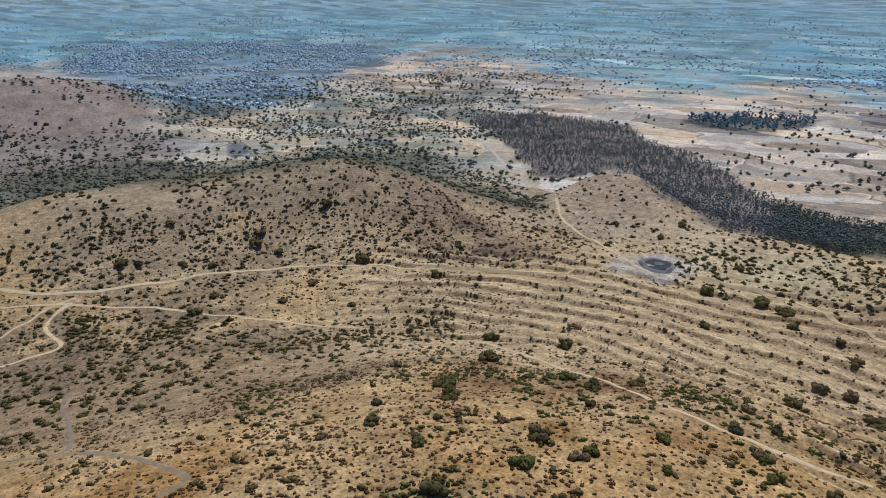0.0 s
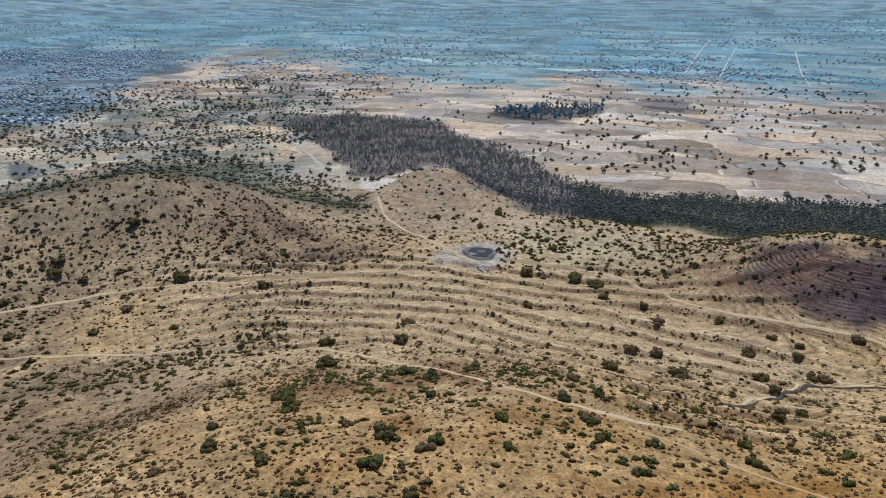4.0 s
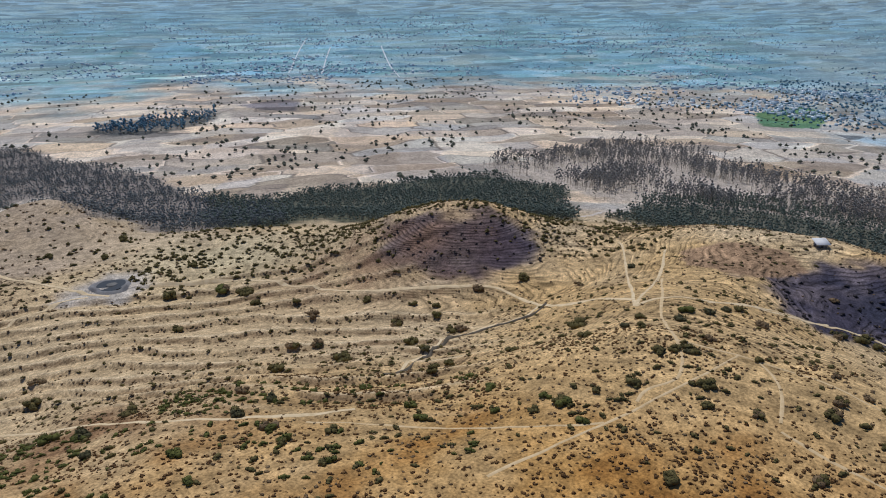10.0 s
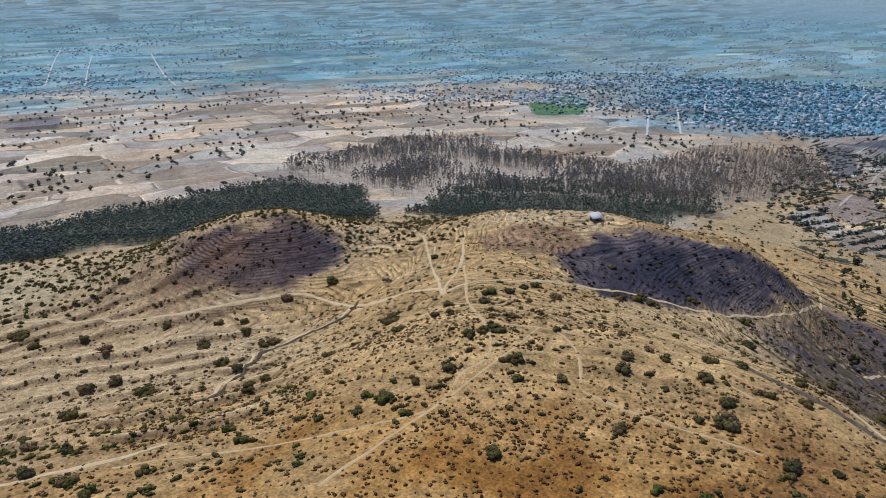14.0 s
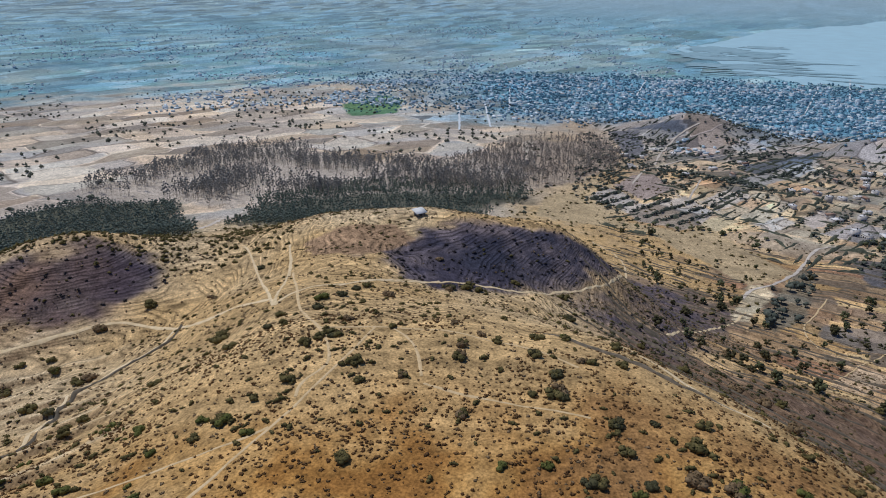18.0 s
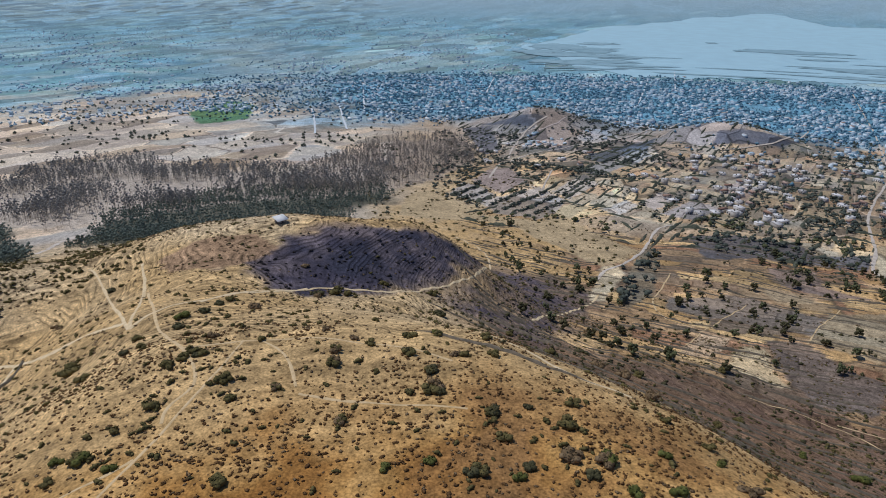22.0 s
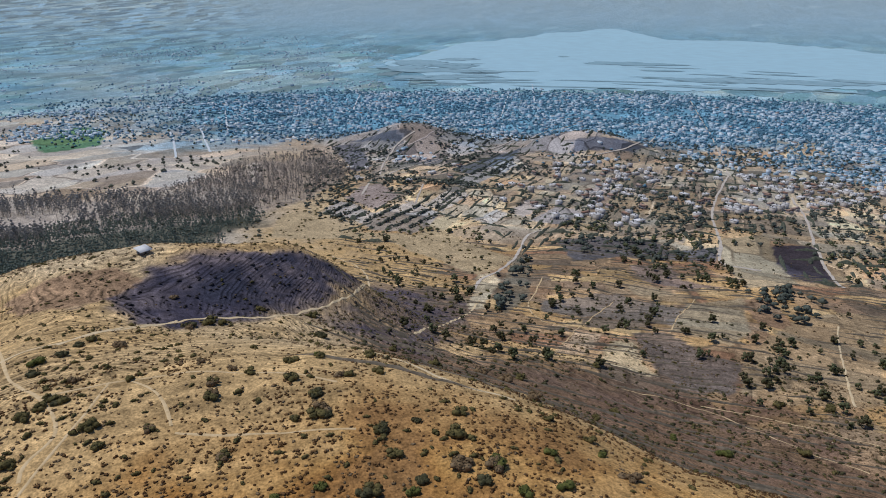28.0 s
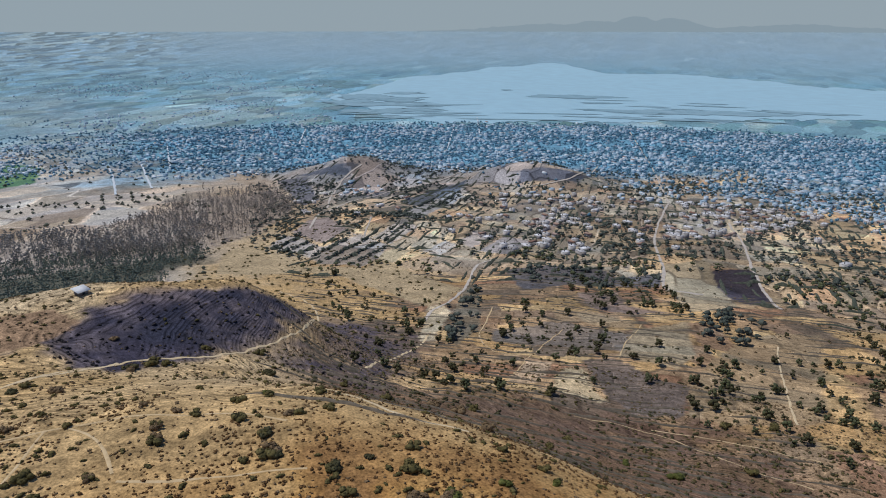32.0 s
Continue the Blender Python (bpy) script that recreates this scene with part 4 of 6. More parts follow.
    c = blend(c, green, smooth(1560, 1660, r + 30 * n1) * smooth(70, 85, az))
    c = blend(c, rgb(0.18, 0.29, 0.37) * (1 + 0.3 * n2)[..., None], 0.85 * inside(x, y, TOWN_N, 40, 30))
    # painted haze: soil fades to pale blue-grey with distance
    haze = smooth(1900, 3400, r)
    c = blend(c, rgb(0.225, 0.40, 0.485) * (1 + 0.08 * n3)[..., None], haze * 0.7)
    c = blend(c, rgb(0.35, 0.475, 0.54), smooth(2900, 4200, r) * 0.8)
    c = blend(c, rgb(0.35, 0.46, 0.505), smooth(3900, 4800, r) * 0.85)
    for village in (VILLAGE, VILLAGE_B):
        c = blend(c, plots(x, y, 26, 15, -33, 28, VALE_FAR, 0.08, rgb(0.22, 0.215, 0.205)) * rgb(0.86, 0.82, 0.74), 0.8 * inside(x, y, village, 12, 10))
    low = np.exp(-((x - 975) / 160) ** 2 - ((y + 250) / 260) ** 2)
    c = blend(c, rgb(0.36, 0.35, 0.36) * (1 + 0.2 * n2)[..., None], np.clip(low, 0, 0.7) * (1 - smooth(1080, 1140, r)))
    # brown hill beyond the north vale, tan field at the wood's end
    c = blend(c, rgb(0.36, 0.285, 0.235) * (1 + 0.2 * n2)[..., None], 0.9 * smooth(815, 850, r + 12 * n1) * (1 - smooth(1020, 1060, r)) * (1 - smooth(-25.5, -22.5, az + 1.5 * n1)))
    c = blend(c, rgb(0.31, 0.26, 0.225) * (1 + 0.25 * n2)[..., None], 0.8 * smooth(690, 730, r + 12 * n1) * (1 - smooth(815, 850, r + 12 * n1)) * (1 - smooth(-22, -19, az + 1.5 * n1)))
    c = blend(c, rgb(0.48, 0.38, 0.265), np.clip(1.3 * np.exp(-((x - 46) / 32) ** 2 - ((y - 530) / 50) ** 2), 0, 0.85))
    # ground under the woods, dark green below the pines; fires, bare ground
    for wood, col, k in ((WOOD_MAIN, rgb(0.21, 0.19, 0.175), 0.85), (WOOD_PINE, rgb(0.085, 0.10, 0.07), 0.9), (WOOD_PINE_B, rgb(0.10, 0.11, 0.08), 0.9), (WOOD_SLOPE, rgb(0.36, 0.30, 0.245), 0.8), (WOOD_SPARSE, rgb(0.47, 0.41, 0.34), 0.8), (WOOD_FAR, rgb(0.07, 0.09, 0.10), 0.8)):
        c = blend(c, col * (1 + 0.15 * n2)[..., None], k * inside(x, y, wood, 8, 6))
    for fire, k in ((BURN_HILL, 1.0), (BURN_DARK, 0.85)):
        w = inside(x, y, fire, 4, 7)
        c = blend(c, ASH, w * 0.92 * k)
        c = blend(c, BURNT, w * k * np.clip(0.6 + 0.8 * n1 + 0.6 * n2, 0, 1))
    c = blend(c, rgb(0.122, 0.10, 0.112), inside(x, y, BURN_EAST, 8, 6) * np.clip(0.8 + 0.4 * n2, 0, 1))
    c = blend(c, rgb(0.055, 0.050, 0.078), inside(x, y, BURN_CORE_B, 6, 7) * np.clip(0.75 + 0.5 * n1 + 0.5 * n2, 0, 1))
    c = blend(c, rgb(0.048, 0.050, 0.074), inside(x, y, BURN_CORE, 8, 8) * np.clip(0.65 + 0.6 * n1 + 0.5 * n2, 0, 1))
    c = blend(c, rgb(0.15, 0.105, 0.085), inside(x, y, BURN_WEST, 14, 8) * np.clip(0.6 + 0.5 * n2, 0, 0.9))
    halo = np.exp(-((az - 41) / 9) ** 2 - ((r - 228) / 24) ** 2)
    c = blend(c, rgb(0.27, 0.165, 0.10), np.clip(halo * (0.6 + 0.4 * n2), 0, 0.7))
    for spot, col in ((FIELD_N_A, rgb(0.50, 0.43, 0.31)), (FIELD_N_B, rgb(0.56, 0.46, 0.33)), (FIELD_N_C, rgb(0.20, 0.19, 0.185)), (FIELD_N_D, rgb(0.58, 0.48, 0.34)), (FIELD_N_G, rgb(0.26, 0.235, 0.245)), (GULLY_FIELD, rgb(0.46, 0.37, 0.25)), (BURN_PLOT, BURNT * 1.2), (BURN_PLOT_B, rgb(0.14, 0.135, 0.145)), (SADDLE, rgb(0.50, 0.385, 0.225)), (KNOLL, rgb(0.36, 0.29, 0.255)), (PLOT_A, rgb(0.58, 0.49, 0.32)), (PLOT_B, rgb(0.54, 0.49, 0.43)), (PLOT_C, rgb(0.50, 0.43, 0.38)), (PLOT_D, rgb(0.38, 0.345, 0.33)), (PLOT_E, rgb(0.52, 0.42, 0.37)), (HILL_TAN, rgb(0.46, 0.40, 0.37)), (HILL_TAN_B, rgb(0.43, 0.39, 0.375)), (DARK_FOOT, rgb(0.19, 0.185, 0.20)), (MAUVE_A, rgb(0.20, 0.16, 0.135)), (MAUVE_B, rgb(0.25, 0.21, 0.175)), (PINK_A, rgb(0.35, 0.265, 0.22)), (ORANGE_A, rgb(0.48, 0.36, 0.22)), (PALE_C, rgb(0.50, 0.41, 0.27)), (STRAW_MID, rgb(0.42, 0.335, 0.215)), (STRAW_LOW, rgb(0.41, 0.305, 0.185)), (PALE_FIELD, rgb(0.64, 0.48, 0.32)), (PALE_FIELD_B, rgb(0.63, 0.51, 0.32)), (GREEN_FIELD, rgb(0.11, 0.24, 0.12)), (HILL_BURN_TOP, rgb(0.15, 0.16, 0.19)), (HILL_BURN_TOP_B, rgb(0.14, 0.15, 0.185)), (BURN_MID, rgb(0.13, 0.15, 0.18)), (ORCHARD, rgb(0.48, 0.43, 0.38)), (ORCHARD_B, rgb(0.44, 0.40, 0.36)), (ORCHARD_C, rgb(0.42, 0.40, 0.38)), (HILL_FIELD, rgb(0.36, 0.235, 0.14)), (PALE_CLEARING, rgb(0.60, 0.52, 0.42)), (GROVE_A, rgb(0.25, 0.21, 0.15)), (YARD, rgb(0.66, 0.55, 0.37))):
        c = blend(c, col * (1 + 0.14 * n2)[..., None], 0.95 * inside(x, y, spot, 0.8, 1.2))
    c = blend(c, rgb(0.54, 0.49, 0.42) * (1 + 0.2 * n2)[..., None], inside(x, y, POND_BARE, 4, 3) * 0.9)
    # contour lines by tone: paler at a step's edge, darker on its bank
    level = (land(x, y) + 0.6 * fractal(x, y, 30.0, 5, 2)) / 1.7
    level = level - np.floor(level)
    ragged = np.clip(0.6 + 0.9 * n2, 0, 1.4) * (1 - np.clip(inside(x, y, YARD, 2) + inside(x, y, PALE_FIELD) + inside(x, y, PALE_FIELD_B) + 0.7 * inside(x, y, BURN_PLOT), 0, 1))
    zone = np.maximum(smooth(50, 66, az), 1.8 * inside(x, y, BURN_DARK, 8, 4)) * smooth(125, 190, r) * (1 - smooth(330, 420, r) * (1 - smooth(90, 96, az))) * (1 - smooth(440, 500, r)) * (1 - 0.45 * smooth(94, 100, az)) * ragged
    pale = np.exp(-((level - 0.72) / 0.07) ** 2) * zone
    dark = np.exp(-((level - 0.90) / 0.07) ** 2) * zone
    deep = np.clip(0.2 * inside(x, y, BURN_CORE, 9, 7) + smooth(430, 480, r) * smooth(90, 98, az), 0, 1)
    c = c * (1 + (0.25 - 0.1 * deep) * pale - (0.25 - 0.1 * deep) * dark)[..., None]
    return np.clip(c, 0.01, 0.9)


def tilled(x, y):
    """Share of valley strips, of hill-foot fields, of the plain's fields and of ledge lines at each point."""
    r = np.hypot(x, y)
    az = np.degrees(np.arctan2(x, y))
    az = np.where(az < -110, az + 360, az)
    n1, n3 = fractal(x, y, 40, 21), fractal(x, y, 120, 45)
    wild = 1 - np.clip(sum(inside(x, y, w, 8, 6) for w in (WOOD_MAIN, WOOD_PINE, WOOD_PINE_B, WOOD_SPARSE, WOOD_SLOPE, DARK_SCRUB, SADDLE, BURN_EAST, KNOLL)), 0, 1)
    wild = wild * (1 - 0.85 * (1 - smooth(-24, -20, az)) * smooth(660, 710, r) * (1 - smooth(1020, 1060, r)))
    far = np.maximum(smooth(1180, 1640, r + 190 * n3 + 70 * n1 - 480 * (1 - smooth(0, 16, az))) * (1 - smooth(70, 85, az)), smooth(1560, 1660, r + 30 * n1) * smooth(70, 85, az))
    far = far * (1 - 0.85 * smooth(2300, 3700, r))
    strips = smooth(170, 235, r + 6 * n1) * smooth(97, 106, az) * (1 - smooth(430, 470, r))
    fields = np.maximum(smooth(360, 440, r) * (1 - smooth(80, 92, az)), smooth(430, 470, r) * smooth(88, 100, az) * (1 - smooth(960, 1120, r)))
    ledges = smooth(110, 135, r) * (1 - smooth(330, 400, r)) * (0.3 + 0.5 * smooth(34, 52, az)) * (1 - 0.5 * smooth(200, 240, r) * smooth(97, 106, az))
    ledges = np.maximum(ledges, inside(x, y, BURN_HILL, 6, 5) + inside(x, y, BURN_DARK, 6, 5))
    return np.stack([0.75 * strips * wild, fields * wild * (1 - far), far, np.clip(ledges, 0, 1)], -1)


def set_mesh(name, verts, faces, mats, smooth_shade=False, slots=None):
    """A mesh from arrays: faces all of one size."""
    me = bpy.data.meshes.new(name)
    verts, faces = np.asarray(verts, np.float32), np.asarray(faces, np.int32)
    n = faces.shape[1]
    me.vertices.add(len(verts))
    me.vertices.foreach_set("co", verts.ravel())
    me.loops.add(faces.size)
    me.loops.foreach_set("vertex_index", faces.ravel())
    me.polygons.add(len(faces))
    me.polygons.foreach_set("loop_start", np.arange(len(faces), dtype=np.int32) * n)
    me.update(calc_edges=True)
    if smooth_shade:
        me.polygons.foreach_set("use_smooth", np.ones(len(faces), bool))
    for m in mats if isinstance(mats, (list, tuple)) else [mats]:
        me.materials.append(m)
    if slots is not None:
        me.polygons.foreach_set("material_index", np.asarray(slots, np.int32))
    me.validate()
    return me


def build_ground():
    radii = [40.0]
    while radii[-1] < 4880.0:
        q = radii[-1]
        radii.append(q + (3.0 if q < 60 else 1.0 if q < 110 else 0.8 if q < 250 else 1.5 if q < 420 else 4.0 if q < 1000 else 9.0 if q < 1800 else 26.0))
    bearings = np.radians(np.concatenate([np.arange(-36.0, 60.0, 0.32), np.arange(60.0, 90.0, 0.26), np.arange(90.0, 137.0, 0.17), np.arange(137.0, 143.0, 0.5), np.arange(143.0, 324.0, 4.0)]))
    rr, aa = np.meshgrid(np.array(radii), bearings, indexing="ij")
    x, y = rr * np.sin(aa), rr * np.cos(aa)
    z = land(x, y)
    nr, na = x.shape
    verts = np.concatenate([np.stack([x, y, z], -1).reshape(-1, 3), [[0, 0, float(land(0.0, 0.0))]]])
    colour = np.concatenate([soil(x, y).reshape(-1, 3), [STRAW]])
    i = np.arange(nr - 1)[:, None] * na + np.arange(na)[None, :]
    j = np.arange(nr - 1)[:, None] * na + (np.arange(na)[None, :] + 1) % na
    quads = np.stack([i, i + na, j + na, j], -1).reshape(-1, 4)
    a = np.arange(na)
    cap = np.stack([np.full(na, nr * na), a, (a + 1) % na, (a + 1) % na], -1)
    me = bpy.data.meshes.new("ground")
    me.vertices.add(len(verts))
    me.vertices.foreach_set("co", verts.astype(np.float32).ravel())
    loops = np.concatenate([quads.ravel(), cap[:, :3].ravel()])
    starts = np.concatenate([np.arange(len(quads)) * 4, len(quads) * 4 + np.arange(na) * 3])
    me.loops.add(len(loops))
    me.loops.foreach_set("vertex_index", loops.astype(np.int32))
    me.polygons.add(len(starts))
    me.polygons.foreach_set("loop_start", starts.astype(np.int32))
    me.update(calc_edges=True)
    me.polygons.foreach_set("use_smooth", np.ones(len(starts), bool))
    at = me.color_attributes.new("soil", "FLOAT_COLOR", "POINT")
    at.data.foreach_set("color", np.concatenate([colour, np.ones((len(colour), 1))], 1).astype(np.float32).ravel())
    till = np.concatenate([tilled(x, y).reshape(-1, 4), [[0.0, 0.0, 0.0, 0.0]]])
    at = me.color_attributes.new("tilled", "FLOAT_COLOR", "POINT")
    at.data.foreach_set("color", np.concatenate([till[:, :3], np.ones((len(till), 1))], 1).astype(np.float32).ravel())
    at = me.attributes.new("ledges", "FLOAT", "POINT")
    at.data.foreach_set("value", till[:, 3].astype(np.float32))
    me.materials.append(M_GROUND)
    return tagged(new("ground", me), "dry straw-coloured hills falling to a wide cultivated plain", "ground", kind="structure")


GROUND = build_ground()


def draped(points, step):
    """A line through the points, rounded, with even steps."""
    p = np.array(points, float)
    for _ in range(2):
        q = np.repeat(p, 2, 0)
        q[1:-1:2], q[2:-1:2] = p[:-1] * 0.75 + p[1:] * 0.25, p[:-1] * 0.25 + p[1:] * 0.75
        p = q
    d = np.concatenate([[0], np.cumsum(np.hypot(*np.diff(p, axis=0).T))])
    s = np.arange(0, d[-1], step)
    return np.stack([np.interp(s, d, p[:, 0]), np.interp(s, d, p[:, 1])], -1)


def lane(name, width, points):
    far = np.hypot(*points[len(points) // 2]) > 380
    line = draped(points, 4.0 if far else 1.2)
    if len(line) < 3:
        return
    tang = np.gradient(line, axis=0)
    tang /= np.hypot(*tang.T)[:, None] + 1e-9
    side = np.stack([-tang[:, 1], tang[:, 0]], -1)
    half = width * (0.5 if far else 0.46) * (1 + 0.28 * fractal(line[:, 0], line[:, 1], 7.0, 71, 3))
    line = line + side * (0.35 * fractal(line[:, 0], line[:, 1], 12.0, 73, 2))[:, None]
    cols = []
    for k in (-1.0, -0.55, 0.0, 0.55, 1.0):
        q = line + side * (half * k)[:, None]
        r = np.hypot(*q.T)
        cols.append(np.stack([q[:, 0], q[:, 1], land(q[:, 0], q[:, 1]) + (0.05 if abs(k) < 0.9 else 0.0) + np.clip((r - 90) * 0.0005, 0.0, 0.4) + 0.7 * smooth(650, 1200, r)], -1))
    v = np.stack(cols, 1)
    n = len(line)
    a = (np.arange(n - 1)[:, None] * 5 + np.arange(4)[None, :]).ravel()
    faces = np.stack([a, a + 1, a + 6, a + 5], -1)
    street = name.startswith(("street", "plain_road"))
    dusty = far and not street
    me = set_mesh("dirt_track", v.reshape(-1, 3), faces, M_STREET if street else M_DUSTY if dusty else M_WORN if name.startswith("foot") else M_RUT if width < 0.8 else M_TRACK, True)
    tagged(new("street" if street else "dirt_track", me), "pale dusty street between houses" if street else "pale bare dirt track worn into dry grass", "road", "dirt tracks", "structure")


for track_name, (track_width, track_points) in TRACKS.items():
    lane(track_name, track_width, track_points)

# ---- things: plants ----
RNG = np.random.default_rng(11)


def part(name, mesh, parent, label=""):
    ob = new(name, mesh)
    ob.parent = parent
    return tagged(ob, label) if label else ob


def holder(name, x, y, label, category, group="", size=1.0, turn=0.0, sink=0.0):
    ob = new(name)
    ob.empty_display_size = 0.2
    ob.matrix_basis = pose(x, y, float(land(x, y)) - sink, 0, 0, turn) @ Matrix.Scale(size, 4)
    return tagged(ob, label, category, group)


def ball(detail):
    bm = bmesh.new()
    bmesh.ops.create_icosphere(bm, subdivisions=detail, radius=1.0)
    v = np.array([q.co[:] for q in bm.verts])
    f = np.array([[q.index for q in t.verts] for t in bm.faces])
    bm.free()
    return v, f


BALL1, BALL2 = ball(1), ball(2)
NUB = (np.array([(1, 0, 0), (0.3, 0.95, 0), (-0.8, 0.6, 0), (-0.8, -0.6, 0), (0.3, -0.95, 0), (0, 0, 1), (0, 0, -0.7)], float), np.array([(0, 1, 5), (1, 2, 5), (2, 3, 5), (3, 4, 5), (4, 0, 5), (1, 0, 6), (2, 1, 6), (3, 2, 6), (4, 3, 6), (0, 4, 6)]))


def lump(rng, base, radii, centre, ragged):
    v, f = base
    out = v * (1 + ragged * rng.standard_normal((len(v), 1)).clip(-1.6, 1.6)) * np.array(radii) + np.array(centre)
    return out, f


def leaves(rng, n, radii, centre, size, low=0.55, high=1.12):
    """Leaf sprays: bent four-cornered blades set all round and inside an oval."""
    d = rng.standard_normal((n, 3))
    d /= np.linalg.norm(d, axis=1)[:, None]
    d[:, 2] = np.where(d[:, 2] < -0.45, -d[:, 2], d[:, 2])
    p = d * rng.uniform(low, high, (n, 1)) * np.array(radii) + np.array(centre)
    a = np.cross(d, rng.standard_normal((n, 3)))
    a /= np.linalg.norm(a, axis=1)[:, None] + 1e-9
    b = np.cross(d, a) + 0.7 * d * rng.uniform(-1, 1, (n, 1))
    s = size * rng.uniform(0.6, 1.4, (n, 1))
    q = np.stack([p - a * s, p + b * s * 0.6, p + a * s, p - b * s * 0.6], 1).reshape(-1, 3)
    k = np.arange(n)[:, None] * 4
    return q, np.concatenate([k + [0, 1, 2], k + [0, 2, 3]])


def tube(points, radii, sides=5):
    p, n = np.array(points, float), len(points)
    ang = np.arange(sides) * 2 * math.pi / sides
    ring = np.stack([np.cos(ang), np.sin(ang), np.zeros(sides)], -1)
    v = (p[:, None, :] + ring[None] * np.array(radii)[:, None, None]).reshape(-1, 3)
    f = []
    for i in range(n - 1):
        for k in range(sides):
            a, b = i * sides + k, i * sides + (k + 1) % sides
            f += [[a, b, b + sides], [a, b + sides, a + sides]]
    return v, np.array(f)


def joined(pieces):
    vs, fs, n = [], [], 0
    for v, f in pieces:
        vs.append(v)
        fs.append(f + n)
        n += len(v)
    return np.concatenate(vs), np.concatenate(fs)


def shrub_shape(rng):
    """Stems and crown of a shrub one metre wide."""
    lobes, stems = [], []
    for k in range(rng.integers(5, 8)):
        a, d = rng.uniform(0, 6.28), rng.uniform(0.05, 0.36)
        c = (d * math.cos(a), d * math.sin(a), rng.uniform(0.08, 0.21))
        r = rng.uniform(0.15, 0.26)
        lobes.append(lump(rng, BALL1, (r, r, r * 0.68), c, 0.16))
        lobes.append(leaves(rng, 30, (r * 1.15, r * 1.15, r * 0.85), c, 0.05))
        stems.append(tube([(0.02 * k, 0, -0.05), (c[0] * 0.5, c[1] * 0.5, c[2] * 0.5), c], [0.022, 0.016, 0.008], 4))
    return joined(stems), joined(lobes)


def tree_shape(rng, height, trunk_share, spread, lobes, slender, reach_out=0.75):
    """Trunk with limbs, and the crown, of a tree."""
    lean = rng.uniform(-0.05, 0.05, 2) * height
    axis = [(lean[0] * t * t, lean[1] * t * t, height * 0.92 * t - 0.15) for t in np.linspace(0, 1, 6)]
    wood = [tube(axis, np.linspace(slender, slender * 0.25, 6), 5)]
    crown = []
    for k in range(lobes):
        t = trunk_share + (1 - trunk_share) * (k + 0.5) / lobes
        a = k * 2.4 + rng.uniform(-0.5, 0.5)
        reach = spread * rng.uniform(0.25, reach_out) * (1.15 - 0.6 * abs(t - 0.6))
        c = np.array([lean[0] * t * t + reach * math.cos(a), lean[1] * t * t + reach * math.sin(a), height * t])
        r = spread * rng.uniform(0.34, 0.55)
        crown.append(lump(rng, BALL1, (r * 0.8, r * 0.8, r * 0.75), c, 0.2))
        crown.append(leaves(rng, 12, (r, r, r * 0.9), c, r * 0.32))
        base = np.array([lean[0] * t * t * 0.7, lean[1] * t * t * 0.7, height * t * 0.78])
        wood.append(tube([base, base * 0.4 + c * 0.6, c], [slender * 0.4, slender * 0.25, slender * 0.1], 4))
    return joined(wood), joined(crown)


def plain_tree_shape(rng, trunk_share, spread, lobes, slender):
    """A lighter tree, one metre high, for the depth of a wood."""
    lean = rng.uniform(-0.05, 0.05, 2)
    wood = tube([(0, 0, -0.05), (lean[0] * 0.4, lean[1] * 0.4, 0.5), (lean[0], lean[1], 0.92)], [slender, slender * 0.7, slender * 0.3], 3)
    crown = []
    for k in range(lobes):
        t = trunk_share + (1 - trunk_share) * (k + 0.5) / lobes
        a = k * 2.4 + rng.uniform(-0.5, 0.5)
        reach = spread * rng.uniform(0.2, 0.7)
        r = spread * rng.uniform(0.4, 0.62)
        c = (lean[0] * t + reach * math.cos(a), lean[1] * t + reach * math.sin(a), t)
        crown += [lump(rng, NUB, (r * 0.85, r * 0.85, r * 0.9), c, 0.22), leaves(rng, 4, (r, r, r), c, r * 0.4)]
    return wood, joined(crown)


def scatter(name, shapes, x, y, size, label, category, mats, lift=0.0, tall=1.0, rng=RNG):
    """Many plants too small or too many to count, joined in one mesh. shapes: lists of (verts, faces, slot)."""
    vs, fs, sl, n = [], [], [], 0
    which = rng.integers(0, len(shapes), len(x))
    z = land(x, y)
    turn = rng.uniform(0, 6.28, len(x))
    h = tall * rng.uniform(0.8, 1.25, len(x))
    for k, shape in enumerate(shapes):
        m = which == k
        if not m.any():
            continue
        ca, sa = np.cos(turn[m])[:, None], np.sin(turn[m])[:, None]
        for v, f, slot in shape:
            sx = size[m][:, None]
            px = (v[None, :, 0] * ca - v[None, :, 1] * sa) * sx + x[m][:, None]
            py = (v[None, :, 0] * sa + v[None, :, 1] * ca) * sx + y[m][:, None]
            pz = v[None, :, 2] * sx * h[m][:, None] + z[m][:, None] + lift
            vs.append(np.stack([px, py, pz], -1).reshape(-1, 3))
            c = m.sum()
            fs.append((f[None] + (np.arange(c) * len(v))[:, None, None] + n).reshape(-1, 3))
            sl.append(np.full(c * len(f), slot))
            n += c * len(v)
    me = set_mesh(name, np.concatenate(vs), np.concatenate(fs), mats, False, np.concatenate(sl))
    return tagged(new(name, me), label, category, kind="stuff")


